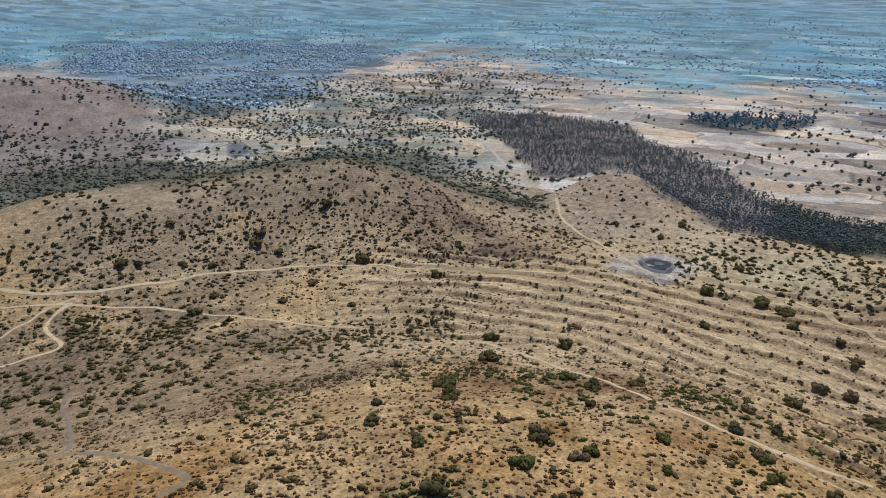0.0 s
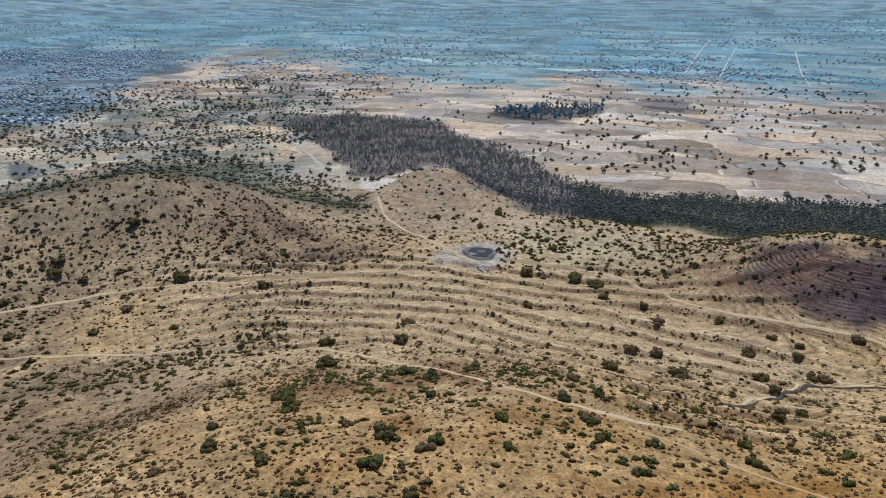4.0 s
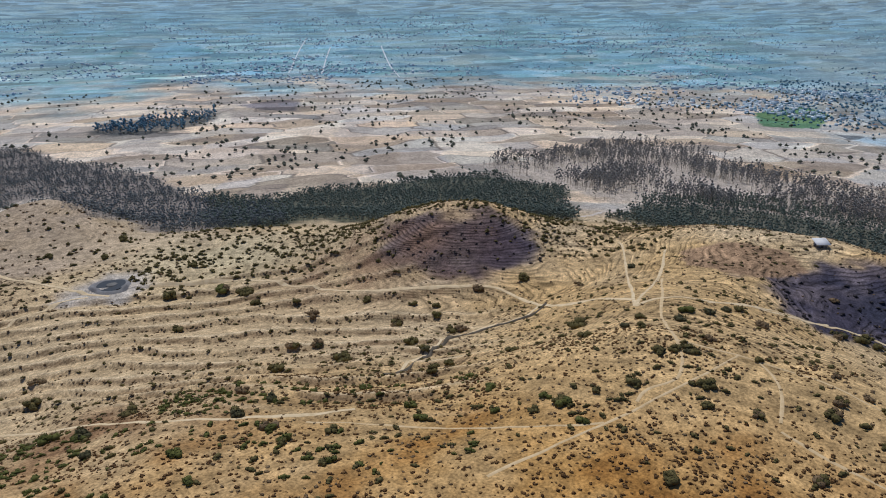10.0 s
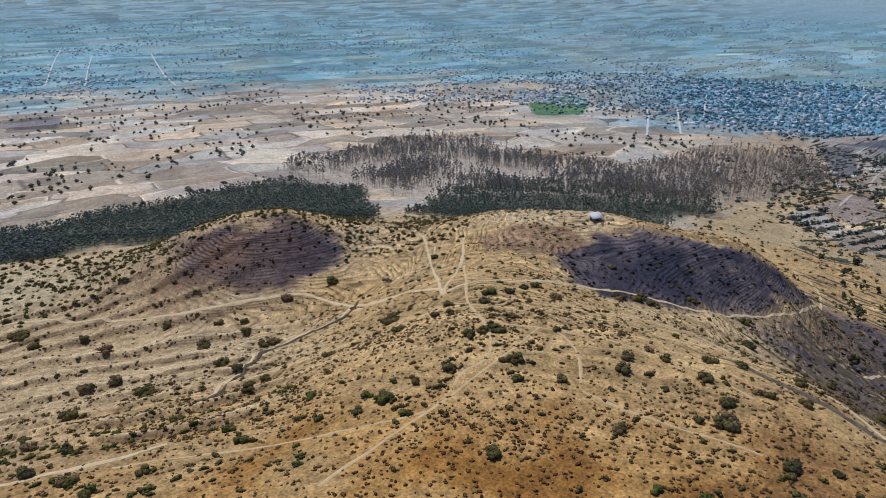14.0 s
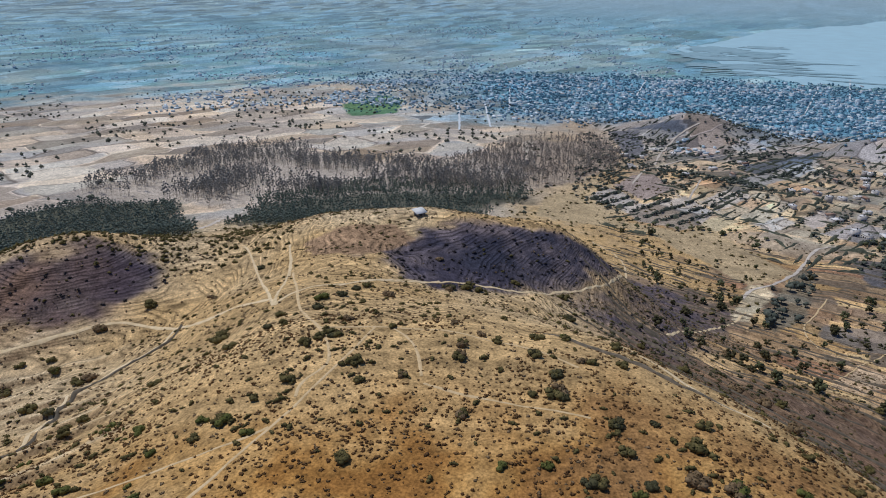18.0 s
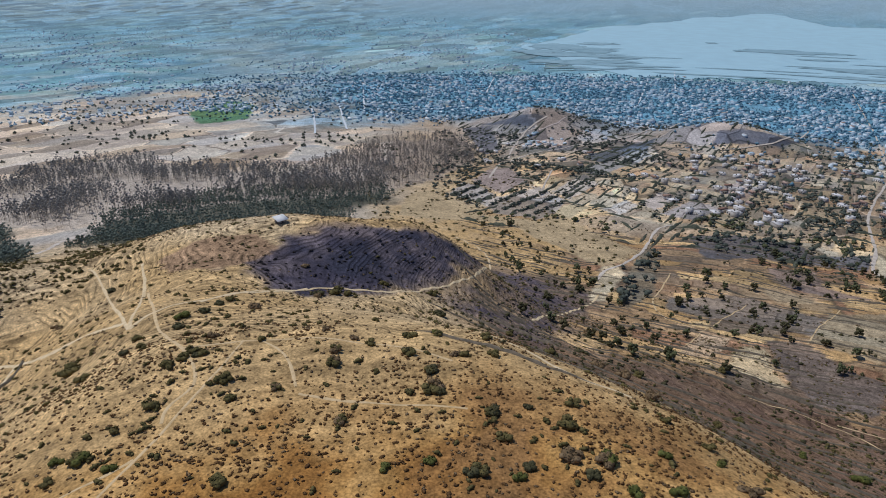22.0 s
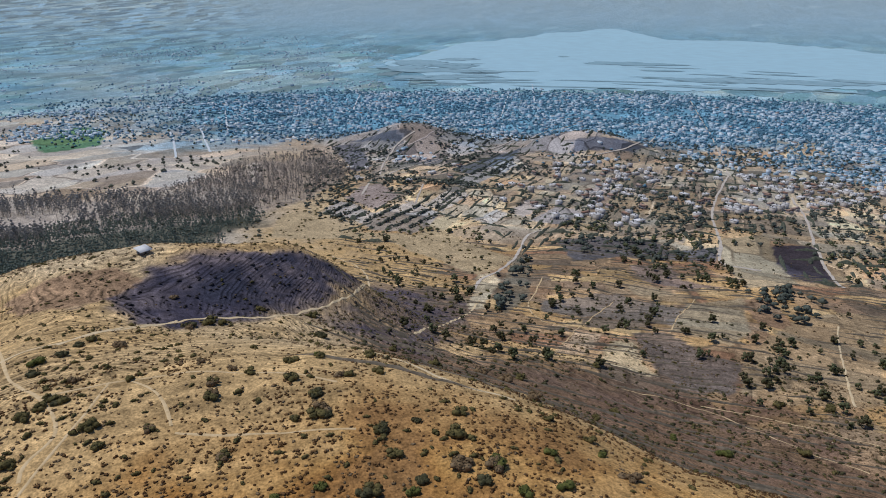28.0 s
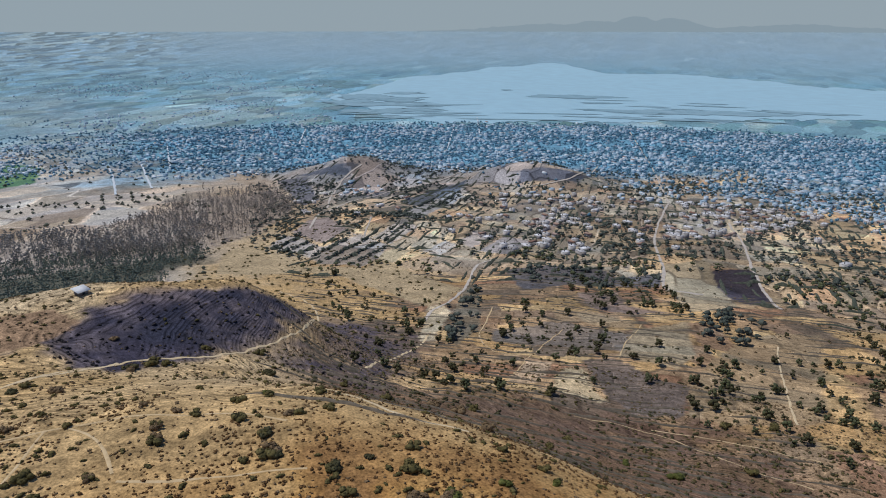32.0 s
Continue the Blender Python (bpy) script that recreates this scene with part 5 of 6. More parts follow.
def sample(n, az0, az1, r0, r1, keep=None, rng=RNG):
    """Points spread evenly over a part of the land; keep gives each one's chance."""
    out = []
    got = 0
    for _ in range(60):
        m = 4 * n + 50
        az = np.radians(rng.uniform(az0, az1, m))
        r = np.sqrt(rng.uniform(r0 ** 2, r1 ** 2, m))
        x, y = r * np.sin(az), r * np.cos(az)
        if keep is not None:
            ok = rng.uniform(0, 1, m) < keep(x, y, r, np.degrees(az))
            x, y = x[ok], y[ok]
        out.append(np.stack([x, y], -1))
        got += len(x)
        if got >= n:
            break
    p = np.concatenate(out)[:n]
    return p[:, 0], p[:, 1]


def off_tracks(x, y, gap=0.8):
    ok = np.ones(np.shape(x))
    for w, pts in TRACKS.values():
        line = draped(pts, 3.0)
        lo, hi = line.min(0) - 4, line.max(0) + 4
        sel = np.where((x > lo[0]) & (x < hi[0]) & (y > lo[1]) & (y < hi[1]))[0]
        if len(sel):
            d = np.min(np.hypot(x[sel][:, None] - line[None, :, 0], y[sel][:, None] - line[None, :, 1]), 1)
            ok[sel[d < w * 0.5 + gap]] = 0
    return ok


def tuft_shapes(rng, count):
    out = []
    for _ in range(count):
        v, f = joined([lump(rng, NUB, (0.5, 0.36, 0.2), (0, 0, 0.08), 0.24), leaves(rng, 4, (0.55, 0.5, 0.3), (0, 0, 0.12), 0.16)])
        out.append([(v, f, 0)])
    return out


# larger shrubs, each a thing of its own
SHRUB_KINDS = [
    ("olive-green rounded shrub on a dry grass slope", M_OLIVE), ("dark green dense shrub on a dry grass slope", M_DARKLEAF),
    ("fresh green leafy shrub on a dry grass slope", M_GREEN), ("dry brown half-bare shrub on a dry slope", M_BROWN)]
SHRUB_BASE = []
for kind_label, kind_mat in SHRUB_KINDS:
    for _ in range(3):
        stems, crown = shrub_shape(RNG)
        SHRUB_BASE.append((kind_label, set_mesh("shrub_stem", *stems, M_BARK), set_mesh("shrub_crown", *crown, kind_mat)))


def shrub(x, y, width, kind, turn):
    label, stem, crown = SHRUB_BASE[kind]
    base = holder("shrub", x, y, label, "shrub", "larger shrubs on the slopes", width, turn)
    part("stem", stem, base)
    part("crown", crown, base)


for area in SHRUBS.values():
    for sx, sy, width in area:
        u = RNG.uniform()
        near = math.hypot(sx, sy) < 125 and sx < 90
        green = 0.34 if near else 0.08
        kind = 6 if u < green else 3 if u < green + 0.15 else 0 if u < 0.86 else 9
        shrub(sx, sy, width * 1.25, kind + int(RNG.integers(0, 3)), float(RNG.uniform(0, 360)))

TUFTS = tuft_shapes(RNG, 6)
SMALLB = []
for _ in range(6):
    SMALLB.append([(*joined([lump(RNG, NUB, (0.36, 0.3, 0.24), (0, 0, 0.14), 0.2), lump(RNG, NUB, (0.26, 0.25, 0.18), (0.3, 0.12, 0.1), 0.2), lump(RNG, NUB, (0.24, 0.26, 0.17), (-0.28, -0.1, 0.1), 0.2), leaves(RNG, 12, (0.55, 0.45, 0.3), (0, 0, 0.13), 0.09)]), 0)])


def slope_cover(x, y, r, az):
    n = fractal(x, y, 22, 81, 3)
    _, bank, _ = terraces(x, y, r, az)
    inner = smooth(2, 10, az) * (1 - smooth(40, 50, az)) * smooth(150, 190, r) * (1 - smooth(240, 252, r))
    k = np.clip(0.42 + 0.45 * n, 0.05, 1) * (1 - 0.8 * inner) + 1.2 * bank
    k = k * (1 - inside(x, y, BURN_HILL) * 0.85) * (1 - inside(x, y, BURN_DARK) * 0.7) * (1 - inside(x, y, POND_BARE)) * off_tracks(x, y)
    return np.clip(k, 0, 1)


tx, ty = sample(15000, -38, 144, 66, 270, slope_cover)
scatter("grass_tufts", TUFTS, tx, ty, RNG.uniform(0.28, 0.78, len(tx)) * (0.8 + np.hypot(tx, ty) / 320), "brown dry tufts and low brush dotted over grass", "brush", [M_BROWN])
TINY = [[(*joined([lump(RNG, NUB, (0.46, 0.38, 0.28), (0.05, 0, 0.16), 0.22), leaves(RNG, 4, (0.55, 0.5, 0.34), (0, 0, 0.16), 0.16)]), 0)] for _ in range(6)]
SMALLF = []
for _ in range(6):
    SMALLF.append([(*joined([lump(RNG, NUB, (0.4, 0.34, 0.26), (0, 0, 0.16), 0.2), lump(RNG, NUB, (0.26, 0.26, 0.19), (0.3, 0.1, 0.11), 0.2), lump(RNG, NUB, (0.24, 0.24, 0.18), (-0.26, -0.16, 0.1), 0.2), leaves(RNG, 6, (0.55, 0.5, 0.34), (0.03, 0, 0.16), 0.13)]), 0)])
tx, ty = sample(3000, -38, 144, 66, 270, slope_cover)
scatter("low_brush", SMALLB, tx, ty, RNG.uniform(0.7, 1.9, len(tx)), "olive-brown low shrubs dotted over dry grass", "brush", [M_OLIVE])
tx, ty = sample(11000, -38, 144, 66, 135, lambda x, y, r, az: np.clip(0.5 + 0.6 * fractal(x, y, 14, 85, 3), 0, 1) * off_tracks(x, y))
scatter("rusty_tufts", TUFTS, tx, ty, RNG.uniform(0.25, 0.9, len(tx)), "rust-brown dry tufts on the hill's crown", "brush", [M_RUSTBRUSH])
tx, ty = sample(450, -20, 50, 66, 130, lambda x, y, r, az: np.clip(0.1 + 0.9 * fractal(x, y, 18, 87, 3), 0, 1) * off_tracks(x, y))
scatter("green_brush", SMALLB, tx, ty, RNG.uniform(0.7, 1.9, len(tx)), "low green shrubs among rusty grass", "brush", [M_GREEN])
tx, ty = sample(2000, -22, 25, 228, 345, lambda x, y, r, az: np.clip(0.75 + 0.4 * fractal(x, y, 20, 89, 3), 0, 1) * (1 - 0.75 * smooth(7, 11, az)) * off_tracks(x, y, 1.0) * (1 - inside(x, y, POND_BARE)) * (1 - 0.7 * smooth(19, 22, az)))
scatter("hill_scrub", SMALLF, tx, ty, RNG.uniform(0.7, 1.8, len(tx)), "dull brown scrub covering a rounded hill", "brush", [M_BROWN])
tx, ty = sample(620, -22, 25, 228, 345, lambda x, y, r, az: (1 - 0.6 * smooth(7, 11, az)) * off_tracks(x, y, 1.0) * (1 - inside(x, y, POND_BARE)) * (1 - 0.6 * smooth(19, 22, az)))
scatter("hill_bushes", SMALLF, tx, ty, RNG.uniform(1.1, 2.6, len(tx)), "olive bushes covering a rounded hill", "brush", [M_OLIVE])
tx, ty = sample(680, -38, -16, 135, 300, lambda x, y, r, az: np.clip(0.5 + 0.6 * fractal(x, y, 24, 167, 3), 0, 1) * (1 - smooth(-22, -16, az)) * off_tracks(x, y, 1.0))
scatter("west_brush", SMALLF, tx, ty, RNG.uniform(1.0, 2.5, len(tx)), "olive-brown shrubs on a dry western slope", "brush", [M_OLIVE])
tx, ty = sample(5200, -38, 9, 296, 760, lambda x, y, r, az: np.clip(0.6 + 0.6 * fractal(x, y, 30, 91, 3), 0, 1) * (r < np.interp(az, [-30, -25, -21, -15, -10, -7, -3, 0.7, 4.5, 7, 10], [760, 730, 660, 650, 690, 690, 690, 625, 545, 450, 330])))
scatter("valley_scrub", TINY, tx, ty, RNG.uniform(1.4, 3.4, len(tx)), "dark grey-green scrub filling a shallow valley", "brush", [M_SCRUB])
tx, ty = sample(1300, 20, 66, 225, 300, lambda x, y, r, az: np.clip(0.5 + 0.5 * fractal(x, y, 18, 93, 3), 0, 1) * (1 - 0.85 * inside(x, y, BURN_DARK)) * off_tracks(x, y, 1.0))
scatter("ridge_brush", SMALLF, tx, ty, RNG.uniform(1.0, 2.4, len(tx)), "olive shrubs along a dry ridge", "brush", [M_OLIVE])
tx, ty = sample(420, 40, 110, 170, 330, lambda x, y, r, az: np.clip(inside(x, y, BURN_HILL) * 0.6 + 0.4 * inside(x, y, BURN_DARK) + 0.25 * inside(x, y, BURN_EAST), 0, 1) * off_tracks(x, y))
scatter("charred_brush", SMALLF, tx, ty, RNG.uniform(0.6, 1.7, len(tx)), "charred black shrubs on burnt slopes", "brush", [M_CHAR])


def hedges(x, y, r, az):
    """Chance of a tree along the banks between the valley's fields."""
    (u, v2), (u3, v3) = plot_cells(x, y, 44, 24, 62, 8), plot_cells(x, y, 52, 19, -33, 18)
    u, v2 = np.where(r < 450, u, u3), np.where(r < 450, v2, v3)
    on = (np.abs(v2 - np.round(v2)) < 0.10) | (np.abs(u - np.round(u)) < 0.05)
    patch = np.clip(0.5 + 0.9 * fractal(x, y, 70, 95, 3), 0.02, 1)
    open_land = 1 - np.clip(sum(inside(x, y, q, 0, 3) for q in (ORCHARD, KNOLL, PLOT_A, PLOT_B, PLOT_C, PLOT_D, HILL_BURN_TOP, HILL_BURN_TOP_B, BURN_MID)) + 0.75 * sum(inside(x, y, q, 0, 3) for q in (SADDLE, MAUVE_A, PALE_C, ORANGE_A, HILL_TAN, HILL_TAN_B, BURN_PLOT)), 0, 1)
    return np.where(on, 0.95, 0.09) * patch * open_land * off_tracks(x, y, 1.5) * (1 - inside(x, y, YARD)) * (1 - 0.8 * inside(x, y, BROWN_SLOPE)) * (1 - inside(x, y, PALE_FIELD)) * (1 - inside(x, y, PALE_FIELD_B))


tx, ty = sample(2600, 92, 144, 190, 620, hedges)
scatter("hedge_brush", SMALLF, tx, ty, RNG.uniform(0.9, 2.4, len(tx)), "dark olive brush along field banks", "brush", [M_DARKLEAF])
tx, ty = sample(1500, 92, 144, 190, 620, lambda x, y, r, az: 0.4 + 0 * x)
scatter("field_tufts", SMALLF, tx, ty, RNG.uniform(0.6, 1.5, len(tx)), "brown tufts on fallow fields", "brush", [M_BROWN])


def bank_rows(name, turn, gap, reach, chance, width, height, label, lengths=(10, 45), sway=0.35, cover=M_BANK):
    """Long low banks of brush between fields, running side by side."""
    c, s = math.cos(radians(turn)), math.sin(radians(turn))
    u0, u1, v0, v1 = reach
    starts = []
    for v in np.arange(v0, v1, gap):
        u = u0 + RNG.uniform(0, 20)
        while u < u1:
            long = RNG.uniform(*lengths)
            starts.append((u, v + RNG.uniform(-0.43, 0.43) * sway * gap, long, RNG.uniform()))
            u += long + RNG.uniform(0, 8)
    starts = np.array(starts)
    mu = starts[:, 0] + starts[:, 2] / 2
    ok = starts[:, 3] < chance(mu * c - starts[:, 1] * s, mu * s + starts[:, 1] * c)
    vs, fs, n = [], [], 0
    for u, v, long, _ in starts[ok]:
        t = np.arange(u, u + long, 2.5)
        w = v + sway * gap * fractal(t, t * 0 + v, 50.0, 151, 3)
        x, y = t * c - w * s, t * s + w * c
        k = np.sin(np.linspace(0.25, 2.9, len(t))) * RNG.uniform(0.6, 1.3) * (1 + 0.4 * fractal(t, w, 5.0, 153, 2))
        h = height * k * RNG.uniform(0.6, 1.4, len(t))
        q = np.array([-0.5, -0.15, 0.2, 0.5])[None] * width * k[:, None]
        px, py = x[:, None] - q * s, y[:, None] + q * c
        pz = land(px, py) - 0.1 + np.array([0, 1, 0.85, 0])[None] * h[:, None]
        vs.append(np.stack([px, py, pz], -1).reshape(-1, 3))
        a = (np.arange(len(t) - 1)[:, None] * 4 + np.arange(3)[None]).ravel() + n
        fs.append(np.stack([a, a + 4, a + 5, a + 1], -1))
        n += 4 * len(t)
    me = set_mesh(name, np.concatenate(vs), np.concatenate(fs), cover)
    tagged(new(name, me), label, "field banks", kind="stuff")


def bank_chance(lo, hi):
    def f(x, y):
        r, az = np.hypot(x, y), np.degrees(np.arctan2(x, y))
        bare = sum(inside(x, y, q) for q in (SADDLE, PALE_FIELD, PALE_FIELD_B, KNOLL, YARD, PLOT_A, PLOT_B, PLOT_C, ORCHARD, PALE_C, HILL_BURN_TOP, HILL_BURN_TOP_B))
        ok = (r > lo) & (r < hi) & (az > 92) & (az < 140) & (bare < 0.5) & (off_tracks(x, y, 1.0) > 0)
        return ok * np.clip(0.5 + 0.6 * fractal(x, y, 60, 155, 3), 0.06, 0.95)
    return f


# Dark ribbons give both the brush and the risers' shadow lines.
bank_rows("field_banks", 62, 4.8, (-520, 300, -520, 0), bank_chance(118, 450), 1.15, 0.65, "low dark banks between terraced fields, brush and painted riser shade")
bank_rows("hedge_banks", -33, 10.0, (-100, 1200, -400, 900), bank_chance(430, 1000), 2.6, 1.5, "dark hedge banks between small fields", (8, 46), 0.35, M_HEDGE)
bank_rows("cross_hedges", 57, 34.0, (-900, 300, -1300, 0), bank_chance(400, 1000), 2.6, 1.6, "dark hedges across small fields", (8, 30), 0.35, M_HEDGE)


tx, ty = sample(750, 93, 142, 100, 235, lambda x, y, r, az: np.clip(0.5 + 0.7 * fractal(x, y, 24, 157, 3), 0, 1) * smooth(118, 165, r) * off_tracks(x, y))
scatter("slope_shrubs", SMALLB, tx, ty, RNG.uniform(0.7, 1.9, len(tx)), "dark olive shrubs on a reddish-brown slope", "brush", [M_DARKLEAF])


def earth_bank(points, aside, width, height):
    """A brushy earth bank beside a path."""
    line = draped(points, 1.5)
    tang = np.gradient(line, axis=0)
    tang /= np.hypot(*tang.T)[:, None] + 1e-9
    side = np.stack([-tang[:, 1], tang[:, 0]], -1)
    k = np.clip(1 + 0.6 * fractal(line[:, 0], line[:, 1], 6.0, 159, 3), 0.15, 2)
    rows = []
    for q, e in ((-0.5, 0), (-0.2, 1), (0.2, 0.8), (0.5, 0)):
        p = line + side * (aside + q * width * k)[:, None]
        rows.append(np.stack([p[:, 0], p[:, 1], land(p[:, 0], p[:, 1]) - 0.1 + e * height * k * RNG.uniform(0.7, 1.3, len(line))], -1))
    v = np.stack(rows, 1).reshape(-1, 3)
    a = (np.arange(len(line) - 1)[:, None] * 4 + np.arange(3)[None]).ravel()
    tagged(new("earth_bank", set_mesh("earth_bank", v, np.stack([a, a + 4, a + 5, a + 1], -1), M_BANK)), "brushy eroded earth bank beside a path", "bank", "earth banks", "structure")


for lane_name, aside, width, height in (("bank_path", 1.6, 0.9, 0.5),):
    earth_bank(TRACKS[lane_name][1], aside, width, height)


def field_tree_shapes(rng, count):
    """Round-headed trees, one metre high."""
    out = []
    for _ in range(count):
        wood, crown = tree_shape(rng, 0.9, 0.34, 0.52, 8, 0.035, 0.6)
        out.append((wood, crown))
    return out


ROUND = field_tree_shapes(RNG, 6)
ROUND_FAR = []
for _ in range(6):
    ROUND_FAR.append([(*joined([lump(RNG, NUB, (0.46, 0.46, 0.34), (0.05, 0, 0.48), 0.16), lump(RNG, NUB, (0.3, 0.3, 0.24), (-0.26, 0.14, 0.38), 0.16), leaves(RNG, 5, (0.52, 0.52, 0.4), (0, 0, 0.46), 0.18), tube([(0, 0, -0.1), (0, 0, 0.4)], [0.05, 0.03], 3)]), 0)])
SPECKS = [[(*joined([lump(RNG, NUB, (0.5, 0.42, 0.42), (0.1, 0, 0.35), 0.22), lump(RNG, NUB, (0.32, 0.3, 0.26), (-0.3, 0.1, 0.25), 0.2)]), 0)] for _ in range(6)]
TREE_KINDS = []
for wood, crown in ROUND:
    for mat, lab in ((M_TREE, "olive-green round field tree beside a bank"), (M_DARKLEAF, "dark brownish round field tree beside a bank")):
        TREE_KINDS.append((lab, set_mesh("tree_trunk", *wood, M_BARK), set_mesh("tree_crown", *crown, mat)))


def field_tree(x, y, height, kind, turn):
    lab, wood, crown = TREE_KINDS[kind]
    base = holder("field_tree", x, y, lab, "tree", "field trees", height, turn)
    part("trunk", wood, base)
    part("crown", crown, base)


tx, ty = sample(520, 94, 142, 215, 560, hedges)
order = np.argsort(np.hypot(tx, ty))
tx, ty = tx[order], ty[order]
scatter("hedge_trees", ROUND_FAR, tx[300:], ty[300:], RNG.uniform(2.0, 4.4, len(tx) - 300), "olive-green trees along field banks", "trees", [M_TREE])
for px, py in zip(tx[:300], ty[:300]):
    field_tree(float(px), float(py), float(RNG.uniform(1.9, 4.4)), int(RNG.integers(0, len(TREE_KINDS))), float(RNG.uniform(0, 360)))
tx, ty = sample(3600, 90, 144, 500, 1080, hedges)
scatter("hedge_trees", ROUND_FAR, tx, ty, RNG.uniform(2.2, 4.8, len(tx)), "dark trees along the valley's field banks", "trees", [M_FIELDTREE])


def tan_trees(x, y, r, az):
    n = fractal(x, y, 90, 97, 3) + 0.35 * (np.abs((r + 10 * fractal(x, y, 150, 4, 2)) / 26 - np.round(r / 26)) < 0.12)
    wood = inside(x, y, WOOD_MAIN) + inside(x, y, WOOD_PINE) + inside(x, y, WOOD_SPARSE)
    return np.clip(0.18 + 0.75 * n, 0.03, 1) * (1 - np.clip(wood, 0, 1)) * (1 - 0.5 * smooth(1150, 1400, r))


tx, ty = sample(2400, -38, 88, 350, 1450, tan_trees)
scatter("scattered_trees", SPECKS, tx, ty, RNG.uniform(2.4, 5.4, len(tx)), "small dark trees dotted over pale fields", "trees", [M_TANTREE])
tx, ty = sample(520, -32, 1, 140, 225, lambda x, y, r, az: np.exp(-((r - 172 - 0.09 * (az + 11) ** 2) / 13) ** 2) * np.clip(0.5 + 0.8 * fractal(x, y, 16, 173, 3), 0, 1) * off_tracks(x, y))
scatter("path_thicket", SMALLB, tx, ty, RNG.uniform(0.8, 2.1, len(tx)), "brown-olive thicket on the slope below a path", "brush", [M_OLIVE])
tx, ty = sample(3600, -38, 8, 430, 1180, lambda x, y, r, az: np.clip(0.1 + 1.1 * fractal(x, y, 55, 165, 4), 0, 1) * (1 - smooth(0, 8, az)))
scatter("vale_brush", TINY, tx, ty, RNG.uniform(1.6, 4.2, len(tx)), "grey-green brush between small valley fields", "brush", [M_SCRUB])
tx, ty = sample(1900, -38, 12, 520, 1500, lambda x, y, r, az: np.clip(0.3 + 0.9 * fractal(x, y, 60, 99, 3), 0, 1) * (1 - smooth(4, 12, az)))
scatter("grove_trees", ROUND_FAR, tx, ty, RNG.uniform(2.4, 6.0, len(tx)), "dark green trees between small pale fields", "trees", [M_TANTREE])
tx, ty = sample(420, 84, 106, 300, 620, lambda x, y, r, az: np.clip(0.5 + 0.6 * fractal(x, y, 40, 101, 3), 0, 1) * off_tracks(x, y, 1.0))
scatter("saddle_bushes", SMALLB, tx, ty, RNG.uniform(1.4, 3.2, len(tx)), "olive bushes on a straw-coloured saddle", "brush", [M_OLIVE])

for grove, count in ((GROVE_A, 26), (GROVE_B, 40), (BURN_PLOT_B, 60), (GROVE_D, 40), (GROVE_E, 26)):
    gp = np.array(grove, float)
    ga, gr = np.degrees(np.arctan2(gp[:, 0], gp[:, 1])), np.hypot(*gp.T)
    tx, ty = sample(count, ga.min(), ga.max(), gr.min(), gr.max(), lambda x, y, r, az: inside(x, y, grove, 0, 5) * (1 - inside(x, y, YARD)) * off_tracks(x, y, 1.0))
    scatter("valley_grove", ROUND_FAR, tx, ty, RNG.uniform(2.8, 5.6, len(tx)), "dark trees of a valley grove", "trees", [M_FIELDTREE])

# a straight row of bushes down the slope
for bx, by in draped(BUSH_ROW, 6.0):
    shrub(float(bx + RNG.normal(0, 0.4)), float(by + RNG.normal(0, 0.4)), float(RNG.uniform(0.7, 1.6)), int(RNG.integers(0, 6)), float(RNG.uniform(0, 360)))

# rows of the orchards
ang = radians(123)
for orchard, gap, step, tall in ((ORCHARD, 13.0, 2.6, 3.0), (ORCHARD_B, 14.0, 2.8, 3.2), (ORCHARD_C, 16.0, 3.2, 3.6)):
    ou, ov = np.meshgrid(np.arange(-240, 240, step), np.arange(-13, 14) * gap)
    ox, oy = np.mean(np.array(orchard), 0)
    gx, gy = (ox + ou * math.sin(ang) + ov * math.cos(ang)).ravel(), (oy + ou * math.cos(ang) - ov * math.sin(ang)).ravel()
    bank_rows("orchard_hedges", 90 - 123, gap, (float(ox * 0.8387 - oy * 0.5446) - 160, float(ox * 0.8387 - oy * 0.5446) + 160, float(ox * 0.5446 + oy * 0.8387) - 12 * gap, float(ox * 0.5446 + oy * 0.8387) + 12.5 * gap), lambda x, y: inside(x, y, orchard), 4.6, 1.7, "dark low hedges along orchard rows", (7, 14), 0.04, M_HEDGE)
    keep = (inside(gx, gy, orchard) > 0.5) & (RNG.uniform(0, 1, len(gx)) < np.clip(0.72 + 0.5 * fractal(gx, gy, 40, 107, 3), 0.2, 1))
    scatter("orchard_rows", ROUND_FAR, gx[keep] + RNG.normal(0, 0.4, keep.sum()), gy[keep] + RNG.normal(0, 0.4, keep.sum()), RNG.uniform(0.6, 1.15, keep.sum()) * tall, "dark trees planted in straight rows", "orchard", [M_FIELDTREE])

# ---- woods ----
GUM = [tree_shape(RNG, 1.0, 0.28, 0.23, 6, 0.012) for _ in range(5)]
THIN = [tree_shape(RNG, 1.0, 0.5, 0.13, 5, 0.013) for _ in range(5)]
PINES = [tree_shape(RNG, 1.0, 0.25, 0.22, 8, 0.02) for _ in range(4)]


